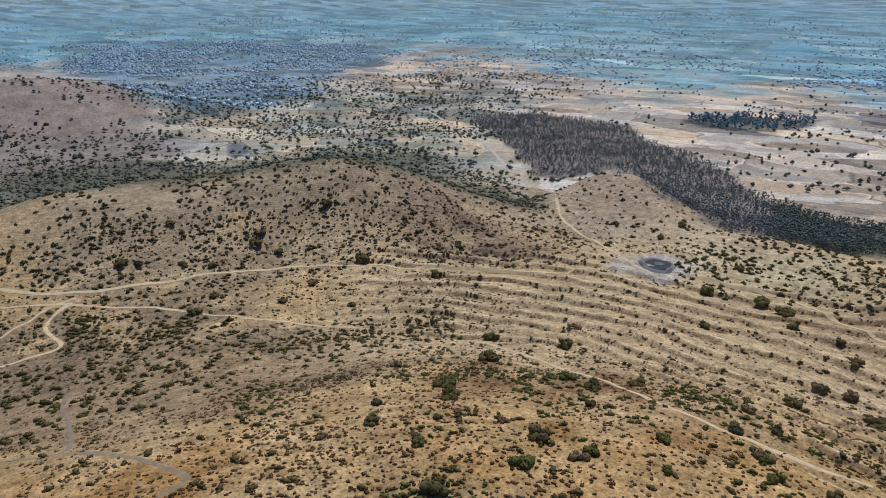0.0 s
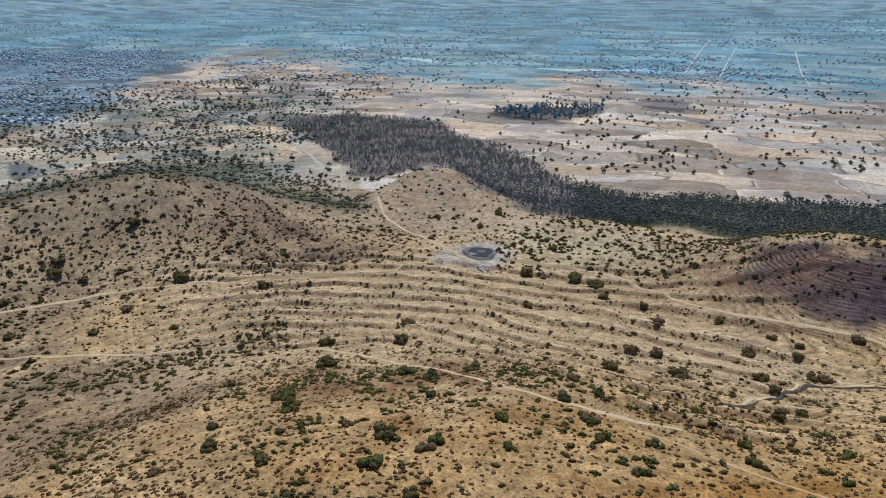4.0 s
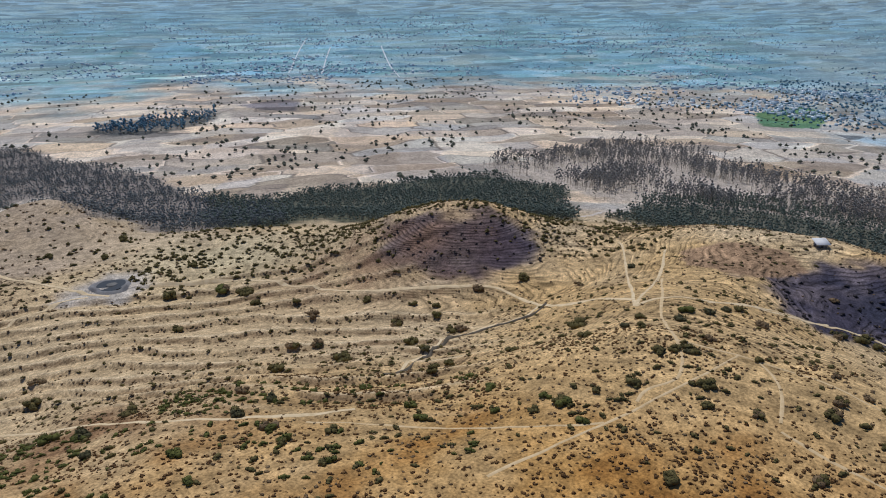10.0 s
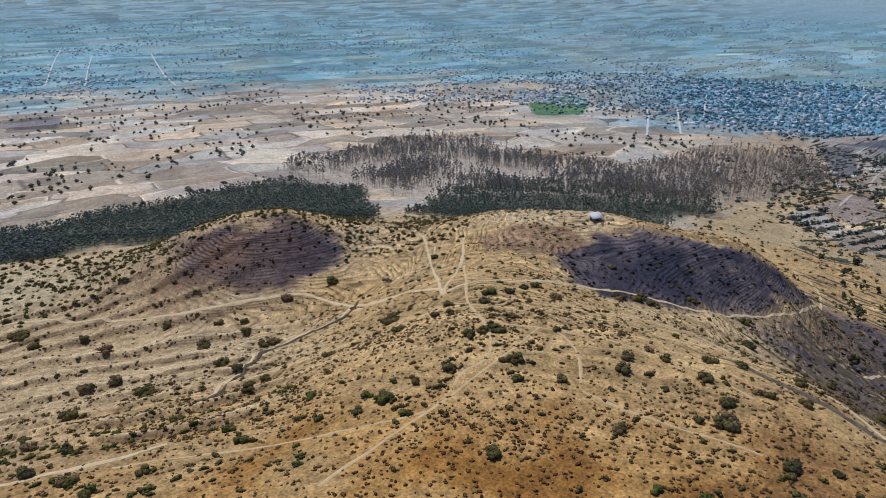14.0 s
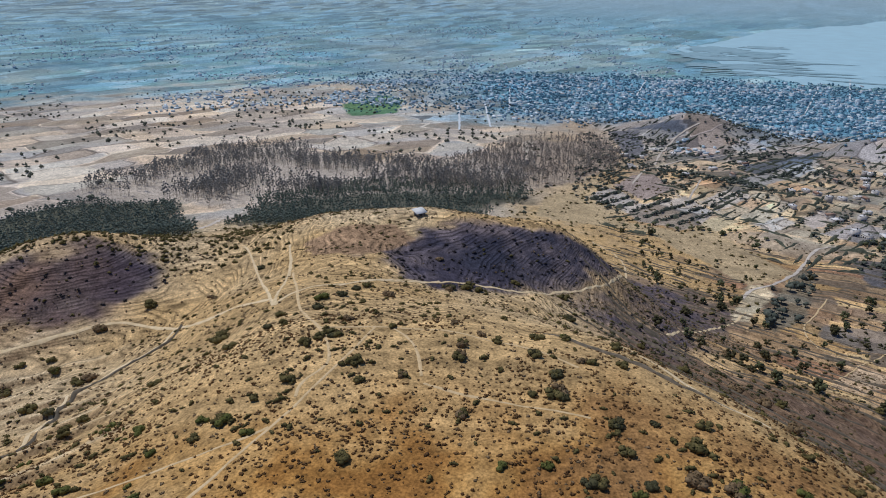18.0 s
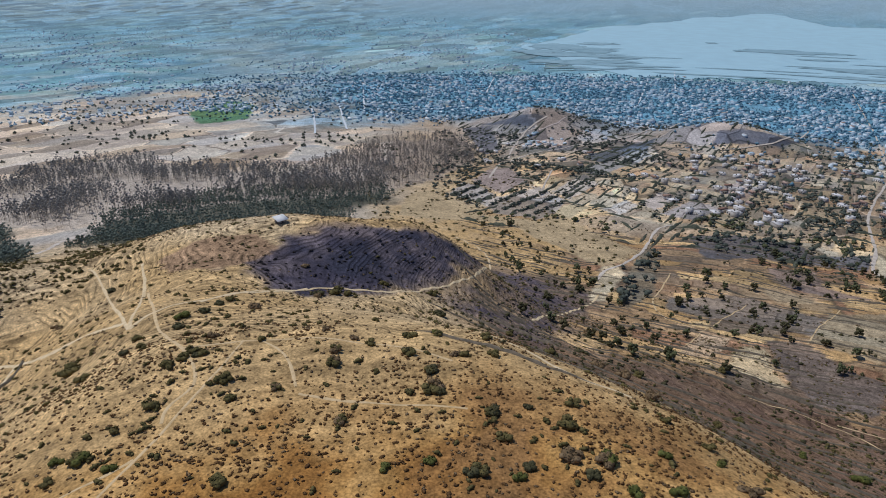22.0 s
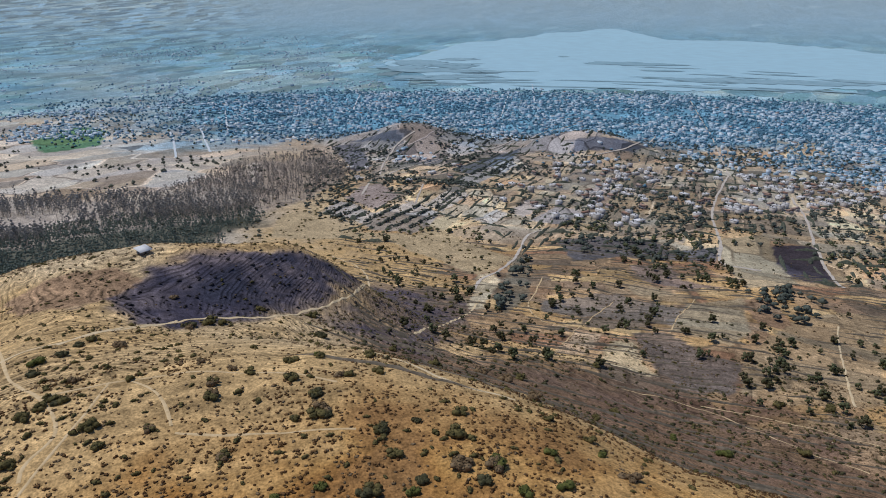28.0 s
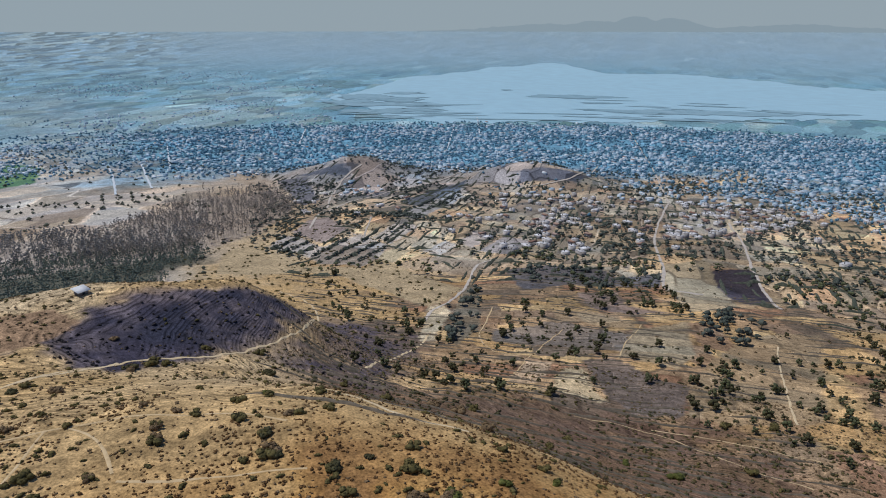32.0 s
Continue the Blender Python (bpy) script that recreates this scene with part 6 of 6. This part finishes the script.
def wood_stand(name, outline, n, low, high, shapes, light, bark, leaf, label, group, single_label, singles, thin=None):
    pts = np.array(outline, float)
    r = np.hypot(*pts.T)
    az = np.degrees(np.arctan2(pts[:, 0], pts[:, 1]))
    x, y = sample(n, az.min() - 1, az.max() + 1, r.min() - 5, r.max() + 5,
                  lambda a, b, rr, zz: inside(a, b, outline, 0, 7) * (1 if thin is None else thin(a, b)))
    h = RNG.uniform(low, high, len(x))
    order = np.argsort(np.hypot(x, y))
    x, y, h = x[order], y[order], h[order]
    kinds = [(set_mesh("tree_trunk", *w, bark), set_mesh("tree_crown", *c, leaf)) for w, c in shapes]
    for k in range(min(singles, len(x))):
        w, c = kinds[k % len(kinds)]
        base = holder(group[0], float(x[k]), float(y[k]), single_label, "tree", group[1], float(h[k]), float(RNG.uniform(0, 360)))
        part("trunk", w, base)
        part("crown", c, base)
    deep = [plain_tree_shape(RNG, *light) for _ in range(6)]
    scatter(name, [[(w[0], w[1], 0), (c[0], c[1], 1)] for w, c in deep], x[singles:], y[singles:], h[singles:], label, "woodland", [bark, leaf])


wood_stand("grey_wood", WOOD_MAIN, 9000, 2.8, 5.2, GUM, (0.3, 0.32, 2, 0.014), M_BARK, M_GUMDARK, "dense grey-green wood of slender trees", ("slender_tree", "slender wood trees"), "slender grey-green tree at the edge of a wood", 90)
wood_stand("pine_wood", WOOD_PINE, 7000, 2.6, 4.8, PINES, (0.25, 0.34, 2, 0.016), M_BARK, M_PINE, "dense dark green pine wood below the ridge", ("pine_tree", "pines"), "dark green pine in a dense wood", 110)
wood_stand("pine_belt", WOOD_PINE_B, 4200, 3.0, 5.4, GUM, (0.28, 0.32, 2, 0.016), M_BARK, M_PINE, "grey-green belt of pines behind the hut", ("pine_tree", "pines"), "dark green pine behind a bare hill", 60)
wood_stand("thin_wood", WOOD_SPARSE, 2500, 8.0, 13.0, THIN, (0.5, 0.14, 4, 0.012), M_PALEBARK, M_GUM, "thin stand of tall pale-stemmed trees on bare soil", ("pale_stemmed_tree", "tall thin trees"), "tall thin pale-stemmed tree on bare soil", 120, lambda a, b: np.clip(0.55 + 0.9 * fractal(a, b, 45, 103, 3), 0.05, 1))
wood_stand("slope_wood", WOOD_SLOPE, 1100, 8.0, 13.0, THIN, (0.5, 0.14, 4, 0.012), M_PALEBARK, M_GUMBROWN, "dry brown tall wood climbing a low slope", ("pale_stemmed_tree", "tall thin trees"), "tall dry brown tree on a low slope", 60)
wood_stand("far_grove", WOOD_FAR, 160, 7.0, 11.0, PINES, (0.25, 0.34, 4, 0.022), M_BARK, M_HAZETREE, "dark grove among pale fields, blued by painted haze", ("grove_tree", "grove trees"), "dark tree in a grove among fields", 0)

# ---- things: houses ----


def box(x0, x1, y0, y1, z0, z1):
    v = np.array([(a, b, c) for c in (z0, z1) for b in (y0, y1) for a in (x0, x1)], float)
    q = [(0, 1, 5, 4), (1, 3, 7, 5), (3, 2, 6, 7), (2, 0, 4, 6), (4, 5, 7, 6), (2, 3, 1, 0)]
    f = []
    for a, b, c, d in q:
        f += [(a, b, c), (a, c, d)]
    return v, np.array(f)


HOUSE_KINDS = []
for w, d, h, roof_mat in ((5.5, 4.5, 2.7, M_TOP), (7, 5, 2.8, M_TOP), (5, 4.2, 4.9, M_TOP), (6, 4.2, 2.6, M_ROOFRED), (8.5, 5, 2.8, M_TOP)):
    walls = set_mesh("house_wall", *joined([box(-w / 2, w / 2, -d / 2, d / 2, -1.0, h)]), M_WALL)
    if roof_mat is M_ROOFRED:
        v = np.array([(-w / 2 - .4, -d / 2 - .4, h + .02), (w / 2 + .4, -d / 2 - .4, h + .02), (w / 2 + .4, d / 2 + .4, h + .02), (-w / 2 - .4, d / 2 + .4, h + .02), (-w / 2 - .4, 0, h + 1.3), (w / 2 + .4, 0, h + 1.3)])
        roof = set_mesh("house_roof", v, np.array([(0, 1, 5), (0, 5, 4), (2, 3, 4), (2, 4, 5), (0, 4, 3), (1, 2, 5), (0, 3, 2), (0, 2, 1)]), roof_mat)
    else:
        rim = [box(-w / 2 - .15, w / 2 + .15, -d / 2 - .15, d / 2 + .15, h + 0.01, h + 0.2), box(-w / 2 - .15, w / 2 + .15, d / 2 - .1, d / 2 + .15, h + 0.2, h + 0.35), box(-w / 2 - .15, w / 2 + .15, -d / 2 - .15, -d / 2 + .1, h + 0.2, h + 0.35), box(-w / 2 - .15, -w / 2 + .1, -d / 2 + .1, d / 2 - .1, h + 0.2, h + 0.35)]
        roof = set_mesh("house_roof", *joined(rim), roof_mat)
    door = set_mesh("house_door", *box(-0.5, 0.5, -d / 2 - .04, -d / 2 + .1, 0.05, 2.05), M_DARKHOLE)
    pane = set_mesh("house_window", *box(-0.6, 0.6, -d / 2 - .04, -d / 2 + .1, 1.0, 2.1), M_DARKHOLE)
    tank = set_mesh("water_tank", *tube([(w * .2, 0, h + 0.2), (w * .2, 0, h + 0.3), (w * .2, 0, h + 1.2), (w * .2, 0, h + 1.35)], [0.02, 0.42, 0.42, 0.02], 8), M_DARKHOLE)
    HOUSE_KINDS.append((walls, roof, door, pane, w, roof_mat is M_ROOFRED, tank))


def house(x, y, kind, turn):
    walls, roof, door, pane, w, red, tank = HOUSE_KINDS[kind]
    lab = "small plastered house with a faded clay roof" if red else "small pale block house with a flat concrete roof"
    base = holder("house", x, y, lab, "house", "village houses", 1.0, turn)
    part("wall", walls, base)
    top = part("roof", roof, base, "faded clay roof" if red else "flat concrete roof")
    if not red:
        part("water_tank", tank, top, "dark round water tank")
    part("door", door, base)
    for dx in (-w * 0.3, w * 0.3):
        part("window", pane, base).location = (dx, 0, 0)


def town_chance(x, y, r, az):
    n = fractal(x, y, 110, 111, 3)
    east = smooth(76, 90, az)
    core = smooth(1010, 1130, r + 60 * n) * (1 - smooth(1600, 1660, r)) * east
    right = smooth(108, 120, az) * smooth(780, 1000, r + 80 * n) * 0.8 * (1 - smooth(1600, 1660, r))
    k = np.maximum(core, right) * np.clip(0.72 + 0.5 * n, 0.1, 1)
    hills = (1 - inside(x, y, HILL_BURN_TOP)) * (1 - inside(x, y, HILL_BURN_TOP_B)) * (1 - inside(x, y, BURN_MID))
    mound = np.exp(-((x - 1000) / 90) ** 2 - ((y + 160) / 90) ** 2) + np.exp(-((x - 905) / 90) ** 2 - ((y + 390) / 80) ** 2)
    return k * hills * (1 - np.clip(mound, 0, 0.97))


def rows_of(x, y, turn, gap, rng):
    """Pull points on to street fronts that run in straight lines."""
    c, s = math.cos(radians(turn)), math.sin(radians(turn))
    u, v = x * c + y * s, -x * s + y * c
    v = (np.floor(v / gap) + rng.choice([0.28, 0.72], len(v))) * gap + rng.normal(0, 3.0, len(v))
    return u * c - v * s, u * s + v * c


def spaced(x, y, gap):
    cell, keep = set(), []
    for k, (a, b) in enumerate(zip(np.floor(x / gap), np.floor(y / gap))):
        if (a, b) not in cell:
            cell.add((a, b))
            keep.append(k)
    return np.array(keep, int)


hx, hy = sample(6200, 74, 145, 680, 1660, lambda x, y, r, az: town_chance(x, y, r, az) * np.clip(0.55 + 0.9 * fractal(x, y, 45, 163, 3), 0.08, 1))
hx, hy = rows_of(hx, hy, 14, 30.0, RNG)
vx, vy = sample(420, 94, 140, 540, 980, lambda x, y, r, az: np.clip(0.03 + np.maximum(inside(x, y, VILLAGE, 8, 10), inside(x, y, VILLAGE_B, 8, 5)) * np.clip(0.45 + 0.9 * fractal(x, y, 60, 113, 3), 0, 1), 0, 1))
vx, vy = rows_of(vx, vy, 14, 30.0, RNG)
hx, hy = np.concatenate([hx, vx]), np.concatenate([hy, vy])
ok = spaced(hx + 2.5 * RNG.uniform(-1, 1, len(hx)), hy + 2.5 * RNG.uniform(-1, 1, len(hx)), 7.0)
hx, hy = hx[ok], hy[ok]
ok = (off_tracks(hx, hy, 4.5) > 0) & (town_chance(hx, hy, np.hypot(hx, hy), np.degrees(np.arctan2(hx, hy))) + (np.hypot(hx, hy) < 990) > 0.02)
hx, hy = hx[ok], hy[ok]
order = np.argsort(np.hypot(hx, hy))
hx, hy = hx[order], hy[order]
HOUSE_TURN = 14.0
for k in range(260):
    house(float(hx[k]), float(hy[k]), int(RNG.integers(0, len(HOUSE_KINDS))), HOUSE_TURN + float(RNG.choice([0, 90, 180, 270])) + float(RNG.normal(0, 4)))


def far_houses(name, x, y, turn, label, rng=RNG):
    n = len(x)
    unit = joined([box(-0.5, 0.5, -0.5, 0.5, -0.4, 1.0)])
    lid = joined([box(-0.53, 0.53, -0.53, 0.53, 1.003, 1.09)])
    vs, fs, sl, m = [], [], [], 0
    a = np.radians(turn + rng.choice([0, 90], n) + rng.normal(0, 5, n))
    w, d, h = np.clip(rng.lognormal(1.72, 0.38, n), 2.6, 14), rng.uniform(2.4, 5, n), rng.choice([1.9, 2.4, 4.4], n, p=[0.5, 0.35, 0.15])
    z = land(x, y)
    pick = rng.uniform(0, 1, n)
    for (v, f), slot in ((unit, 0), (lid, 1)):
        lx, ly = v[None, :, 0] * w[:, None], v[None, :, 1] * d[:, None]
        px = lx * np.cos(a)[:, None] - ly * np.sin(a)[:, None] + x[:, None]
        py = lx * np.sin(a)[:, None] + ly * np.cos(a)[:, None] + y[:, None]
        pz = v[None, :, 2] * h[:, None] + z[:, None]
        vs.append(np.stack([px, py, pz], -1).reshape(-1, 3))
        fs.append((f[None] + (np.arange(n) * len(v))[:, None, None] + m).reshape(-1, 3))
        s = np.full((n, len(f)), slot)
        if slot:
            s[pick < 0.06] = 2
            s[pick > 0.76] = 3
        sl.append(s.ravel())
        m += n * len(v)
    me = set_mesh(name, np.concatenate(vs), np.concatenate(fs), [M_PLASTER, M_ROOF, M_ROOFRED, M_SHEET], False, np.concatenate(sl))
    tagged(new(name, me), label, "houses", kind="stuff")


far_houses("town_houses", hx[260:], hy[260:], 14.0, "crowded pale flat-roofed houses of a lakeside town")
tx, ty = sample(14000, 72, 145, 690, 1680, lambda x, y, r, az: np.clip(town_chance(x, y, r, az) + 0.25 * smooth(1000, 1100, r), 0, 1))
scatter("town_trees", SPECKS, tx, ty, RNG.uniform(2.4, 5.6, len(tx)), "trees between the town's houses, blued by painted haze", "trees", [M_HAZETREE])
# other settlements: bearing from, to, distance from, to, houses, turn
for a0, a1, r0, r1, n, turn in ((-37, -1, 1000, 2400, 3400, 20), (57, 75, 1120, 1620, 420, 30), (26, 46, 1480, 1950, 300, 40), (0, 22, 1450, 2300, 330, 40), (70, 84, 1080, 1500, 420, 14), (46, 62, 2000, 3200, 260, 40), (-36, 10, 2000, 3200, 420, 30), (75, 140, 1660, 1900, 160, 14), (62, 100, 1800, 3300, 520, 20), (10, 45, 2300, 3400, 240, 30)):
    seed = int(a0 + r0)
    x, y = sample(n, a0, a1, r0, r1, lambda x, y, r, az: np.clip(0.15 + 1.0 * fractal(x, y, 160, seed, 3), 0.01, 1) * (1 if a0 != -37 else inside(x, y, TOWN_N, 0, 40)) * (1 - smooth(94, 98, az) * smooth(1630, 1700, r)))
    x, y = rows_of(x, y, turn, 34.0, RNG)
    keep = spaced(x, y, 11.0)
    far_houses("village_houses", x[keep], y[keep], turn, "scattered pale houses of a village on the plain")
    x, y = sample(int(n * 0.4), a0 - 2, a1 + 2, r0 - 60, r1 + 60, lambda x, y, r, az: np.clip(0.3 + 0.9 * fractal(x, y, 160, seed, 3), 0.03, 1) * (1 if a0 != -37 else inside(x, y, TOWN_N, 0, 60)) * (1 - smooth(94, 98, az) * smooth(1600, 1690, r)))
    scatter("village_trees", SPECKS, x, y, RNG.uniform(2.6, 5.2, len(x)), "trees round a village on the plain, blued by painted haze", "trees", [M_HAZETREE])


# hedge trees and farms dotted over the plain
def on_plain(x, y, r, az):
    lake = smooth(95, 98, az) * smooth(1620, 1700, r)
    return np.clip(0.12 + 1.1 * fractal(x, y, 210, 171, 4), 0.04, 1) * (1 - lake)


tx, ty = sample(1900, -38, 120, 1350, 2400, on_plain)
scatter("plain_hedge_trees", SPECKS, tx, ty, RNG.uniform(1.6, 3.6, len(tx)), "dark hedge trees over the far plain, blued by painted haze", "trees", [M_HAZETREE])
tx, ty = sample(2000, -38, 120, 1400, 3300, lambda x, y, r, az: on_plain(x, y, r, az) ** 2)
far_houses("plain_farms", tx, ty, 25.0, "pale small farm buildings scattered over the far plain")

# hut on the burnt hill
hut = holder("hut", HUT[0], HUT[1], "small hut with a bright white sheet roof on the hilltop", "hut", "", 0.8, -45.0)
part("wall", set_mesh("hut_wall", *joined([box(-2.0, 2.0, -1.5, 1.5, -0.8, 1.3)]), M_STONE), hut)
part("roof", set_mesh("hut_roof", np.array([(-2.9, -2.5, 1.34), (2.9, -2.5, 1.34), (2.9, 2.3, 2.6), (-2.9, 2.3, 2.6), (-2.9, -2.5, 1.44), (2.9, -2.5, 1.44), (2.9, 2.3, 2.7), (-2.9, 2.3, 2.7)]), np.array([(0, 2, 1), (0, 3, 2), (4, 5, 6), (4, 6, 7), (0, 1, 5), (0, 5, 4), (1, 2, 6), (1, 6, 5), (2, 3, 7), (2, 7, 6), (3, 0, 4), (3, 4, 7)]), M_SHEET), hut, "bright white sheet roof")
part("door", set_mesh("hut_door", *box(-0.45, 0.45, -1.54, -1.4, -0.4, 1.25), M_DARKHOLE), hut)
for side in (-2.5, 2.5):
    part("post", set_mesh("hut_post", *tube([(side, -2.3, -0.8), (side, -2.3, 1.35)], [0.07, 0.06], 6), M_BARK), hut)

# ---- pond ----
px, py = POND
pond = new("pond")
pond.location = (px, py, float(land(px, py)))
tagged(pond, "round stone-banked pond on bare grey ground", "pond")
ang = np.linspace(0, 2 * math.pi, 49)[:-1]
wob = 1 + 0.05 * np.sin(3 * ang + 1) + 0.04 * np.sin(5 * ang)
rings = []
for rad, h in ((7.0, -0.4), (6.0, 0.7), (5.3, 0.8), (4.3, 0.15)):
    qx, qy = rad * wob * np.cos(ang), rad * 0.95 * wob * np.sin(ang)
    rings.append(np.stack([qx, qy, land(qx + px, qy + py) - pond.location.z + h], -1))
v = np.concatenate(rings)
f = []
for i in range(3):
    for k in range(48):
        a, b = i * 48 + k, i * 48 + (k + 1) % 48
        f += [(a, b, b + 48), (a, b + 48, a + 48)]
part("bank", set_mesh("pond_bank", v, np.array(f), M_STONE, True), pond, "grey stone bank")
top = np.concatenate([np.stack([5.0 * wob * np.cos(ang), 4.8 * wob * np.sin(ang), np.full(48, 0.45)], -1), [[0, 0, 0.45]]])
part("water", set_mesh("pond_water", top, np.array([(k, (k + 1) % 48, 48) for k in range(48)]), M_POND), pond, "dark shallow water")
isle = lump(RNG, BALL2, (2.0, 1.5, 0.4), (0.6, 0.3, 0.42), 0.08)
part("mud_bar", set_mesh("pond_mud", *isle, M_MUD, True), pond, "dry grey mud bar")

# ---- lake ----


def shore_sheet(name, az0, az1, near, far, steps, mat, lift, label, category, rag=40.0, kind="structure"):
    """A sheet on the plain between two shores given over the bearing."""
    az = np.arange(az0, az1, 0.12)
    a = np.radians(az)
    r0 = np.interp(az, *zip(*near))
    r1 = np.interp(az, *zip(*far))
    r0 = r0 + rag * fractal(az * 30, az * 0 + 3, 40, 121, 4)
    r1 = np.maximum(r1 + 1.6 * rag * fractal(az * 30, az * 0 + 9, 60, 123, 4), r0 + 1)
    t = np.linspace(0, 1, steps)[:, None]
    r = r0[None] * (1 - t) + r1[None] * t
    x, y = r * np.sin(a)[None], r * np.cos(a)[None]
    v = np.stack([x, y, land(x, y) + lift + 0.0004 * np.maximum(r - 1600, 0)], -1).reshape(-1, 3)
    n = len(az)
    i = (np.arange(steps - 1)[:, None] * n + np.arange(n - 1)[None]).ravel()
    f = np.stack([i, i + n, i + n + 1, i + 1], -1)
    tagged(new(name, set_mesh(name, v, f, mat, True)), label, category, kind=kind)


shore_sheet("lake", 97.0, 146.0, [(97, 2300), (99, 2080), (102, 1760), (106, 1690), (112, 1690), (120, 1720), (130, 1850), (146, 2200)],
            [(97, 2320), (99, 2420), (103, 2950), (109, 3350), (115, 3600), (119, 3250), (126, 3200), (133, 3000), (146, 2700)], 60, M_LAKE, 0.6, "wide pale silty lake beyond the town", "lake")
STREAKS = [(float(RNG.uniform(98.8, 105.5)), float(RNG.uniform(1730, 2150)), float(RNG.uniform(20, 70)), float(RNG.uniform(5, 10))) for _ in range(26)]
STREAKS += [(float(RNG.uniform(117, 132)), float(RNG.uniform(1800, 2250)), float(RNG.uniform(25, 90)), float(RNG.uniform(6, 12))) for _ in range(15)]
# marsh banks: bearing, distance, half-width across, half-depth
for k, (b, d, wide, deep) in enumerate(((100.5, 1900, 90, 40), (104.5, 2050, 130, 30), (101.5, 2250, 120, 35), (111.2, 2540, 22, 18), (116.5, 2330, 130, 55), (118.8, 2150, 60, 20), (121, 1950, 110, 30), (125, 1960, 170, 40), (129, 2000, 140, 45), (123, 1800, 200, 18), (112, 1730, 160, 10), (98.5, 2150, 60, 60), (99.8, 2300, 90, 110), (100.3, 2080, 110, 60), (102.6, 2180, 70, 45), (103.4, 1920, 90, 35), (105.2, 1850, 110, 22), (103.0, 2420, 70, 40), (107, 1800, 90, 12), (114, 1860, 120, 8), (133, 2080, 120, 30), *STREAKS)):
    a = np.linspace(0, 2 * math.pi, 73)[:-1]
    wob = 1 + 0.35 * fractal(np.cos(a) * 3 + k * 9, np.sin(a) * 3, 1.2, 131 + k, 3)
    bx, by = d * math.sin(radians(b)), d * math.cos(radians(b))
    u, v = wide * wob * np.cos(a), deep * wob * np.sin(a)
    x = bx + u * math.cos(radians(b)) + v * math.sin(radians(b))
    y = by - u * math.sin(radians(b)) + v * math.cos(radians(b))
    x, y = np.append(x, bx), np.append(y, by)
    z = land(x, y) + 1.4 + 0.0006 * np.maximum(np.hypot(x, y) - 1600, 0)
    tagged(new("marsh_island", set_mesh("marsh_island", np.stack([x, y, z], -1), np.array([(i, (i + 1) % 72, 72) for i in range(72)]), M_MARSH)), "flat grey-green reed bank in the lake", "reed bank", "reed banks", "structure")

# ---- far mountains ----


def far_range(b0, b1, peaks, label):
    b = np.linspace(b0, b1, 160)
    h = np.zeros(160)
    for c, w, e in peaks:
        h = np.maximum(h, e * np.exp(-((b - c) / w) ** 2))
    h = h + 5 * fractal(b * 8, b * 0, 4.0, 141, 4) * smooth(0, 12, h)
    rows = []
    for rad, k in ((4890, 0.0), (4900, 0.55), (4910, 1.0), (4925, 0.2)):
        x, y = rad * np.sin(np.radians(b)), rad * np.cos(np.radians(b))
        rows.append(np.stack([x, y, land(x, y) - 4 + k * (h + 6)], -1))
    v = np.concatenate(rows)
    i = (np.arange(3)[:, None] * 160 + np.arange(159)[None]).ravel()
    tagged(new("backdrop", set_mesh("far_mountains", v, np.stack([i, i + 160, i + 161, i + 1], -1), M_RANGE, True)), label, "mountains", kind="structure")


# Added glowing sheet stands in for hazy air beyond the rim.
b = np.radians(np.linspace(30, 150, 121))
haze_rows = [np.stack([5200 * np.sin(b), 5200 * np.cos(b), np.full(121, z)], -1) for z in (0.0, 520.0)]
i = np.arange(120)
tagged(new("backdrop", set_mesh("glowing_haze_sheet", np.concatenate(haze_rows), np.stack([i, i + 1, i + 122, i + 121], -1), M_HAZE)), "glowing grey-blue sheet in place of hazy distance", "sky", kind="structure")
far_range(104, 142, [(114, 5, 45), (120.9, 2.2, 92), (123.5, 2.5, 80), (118, 3, 66), (132, 6, 40)], "mountains beyond the lake, glowing in haze blue")
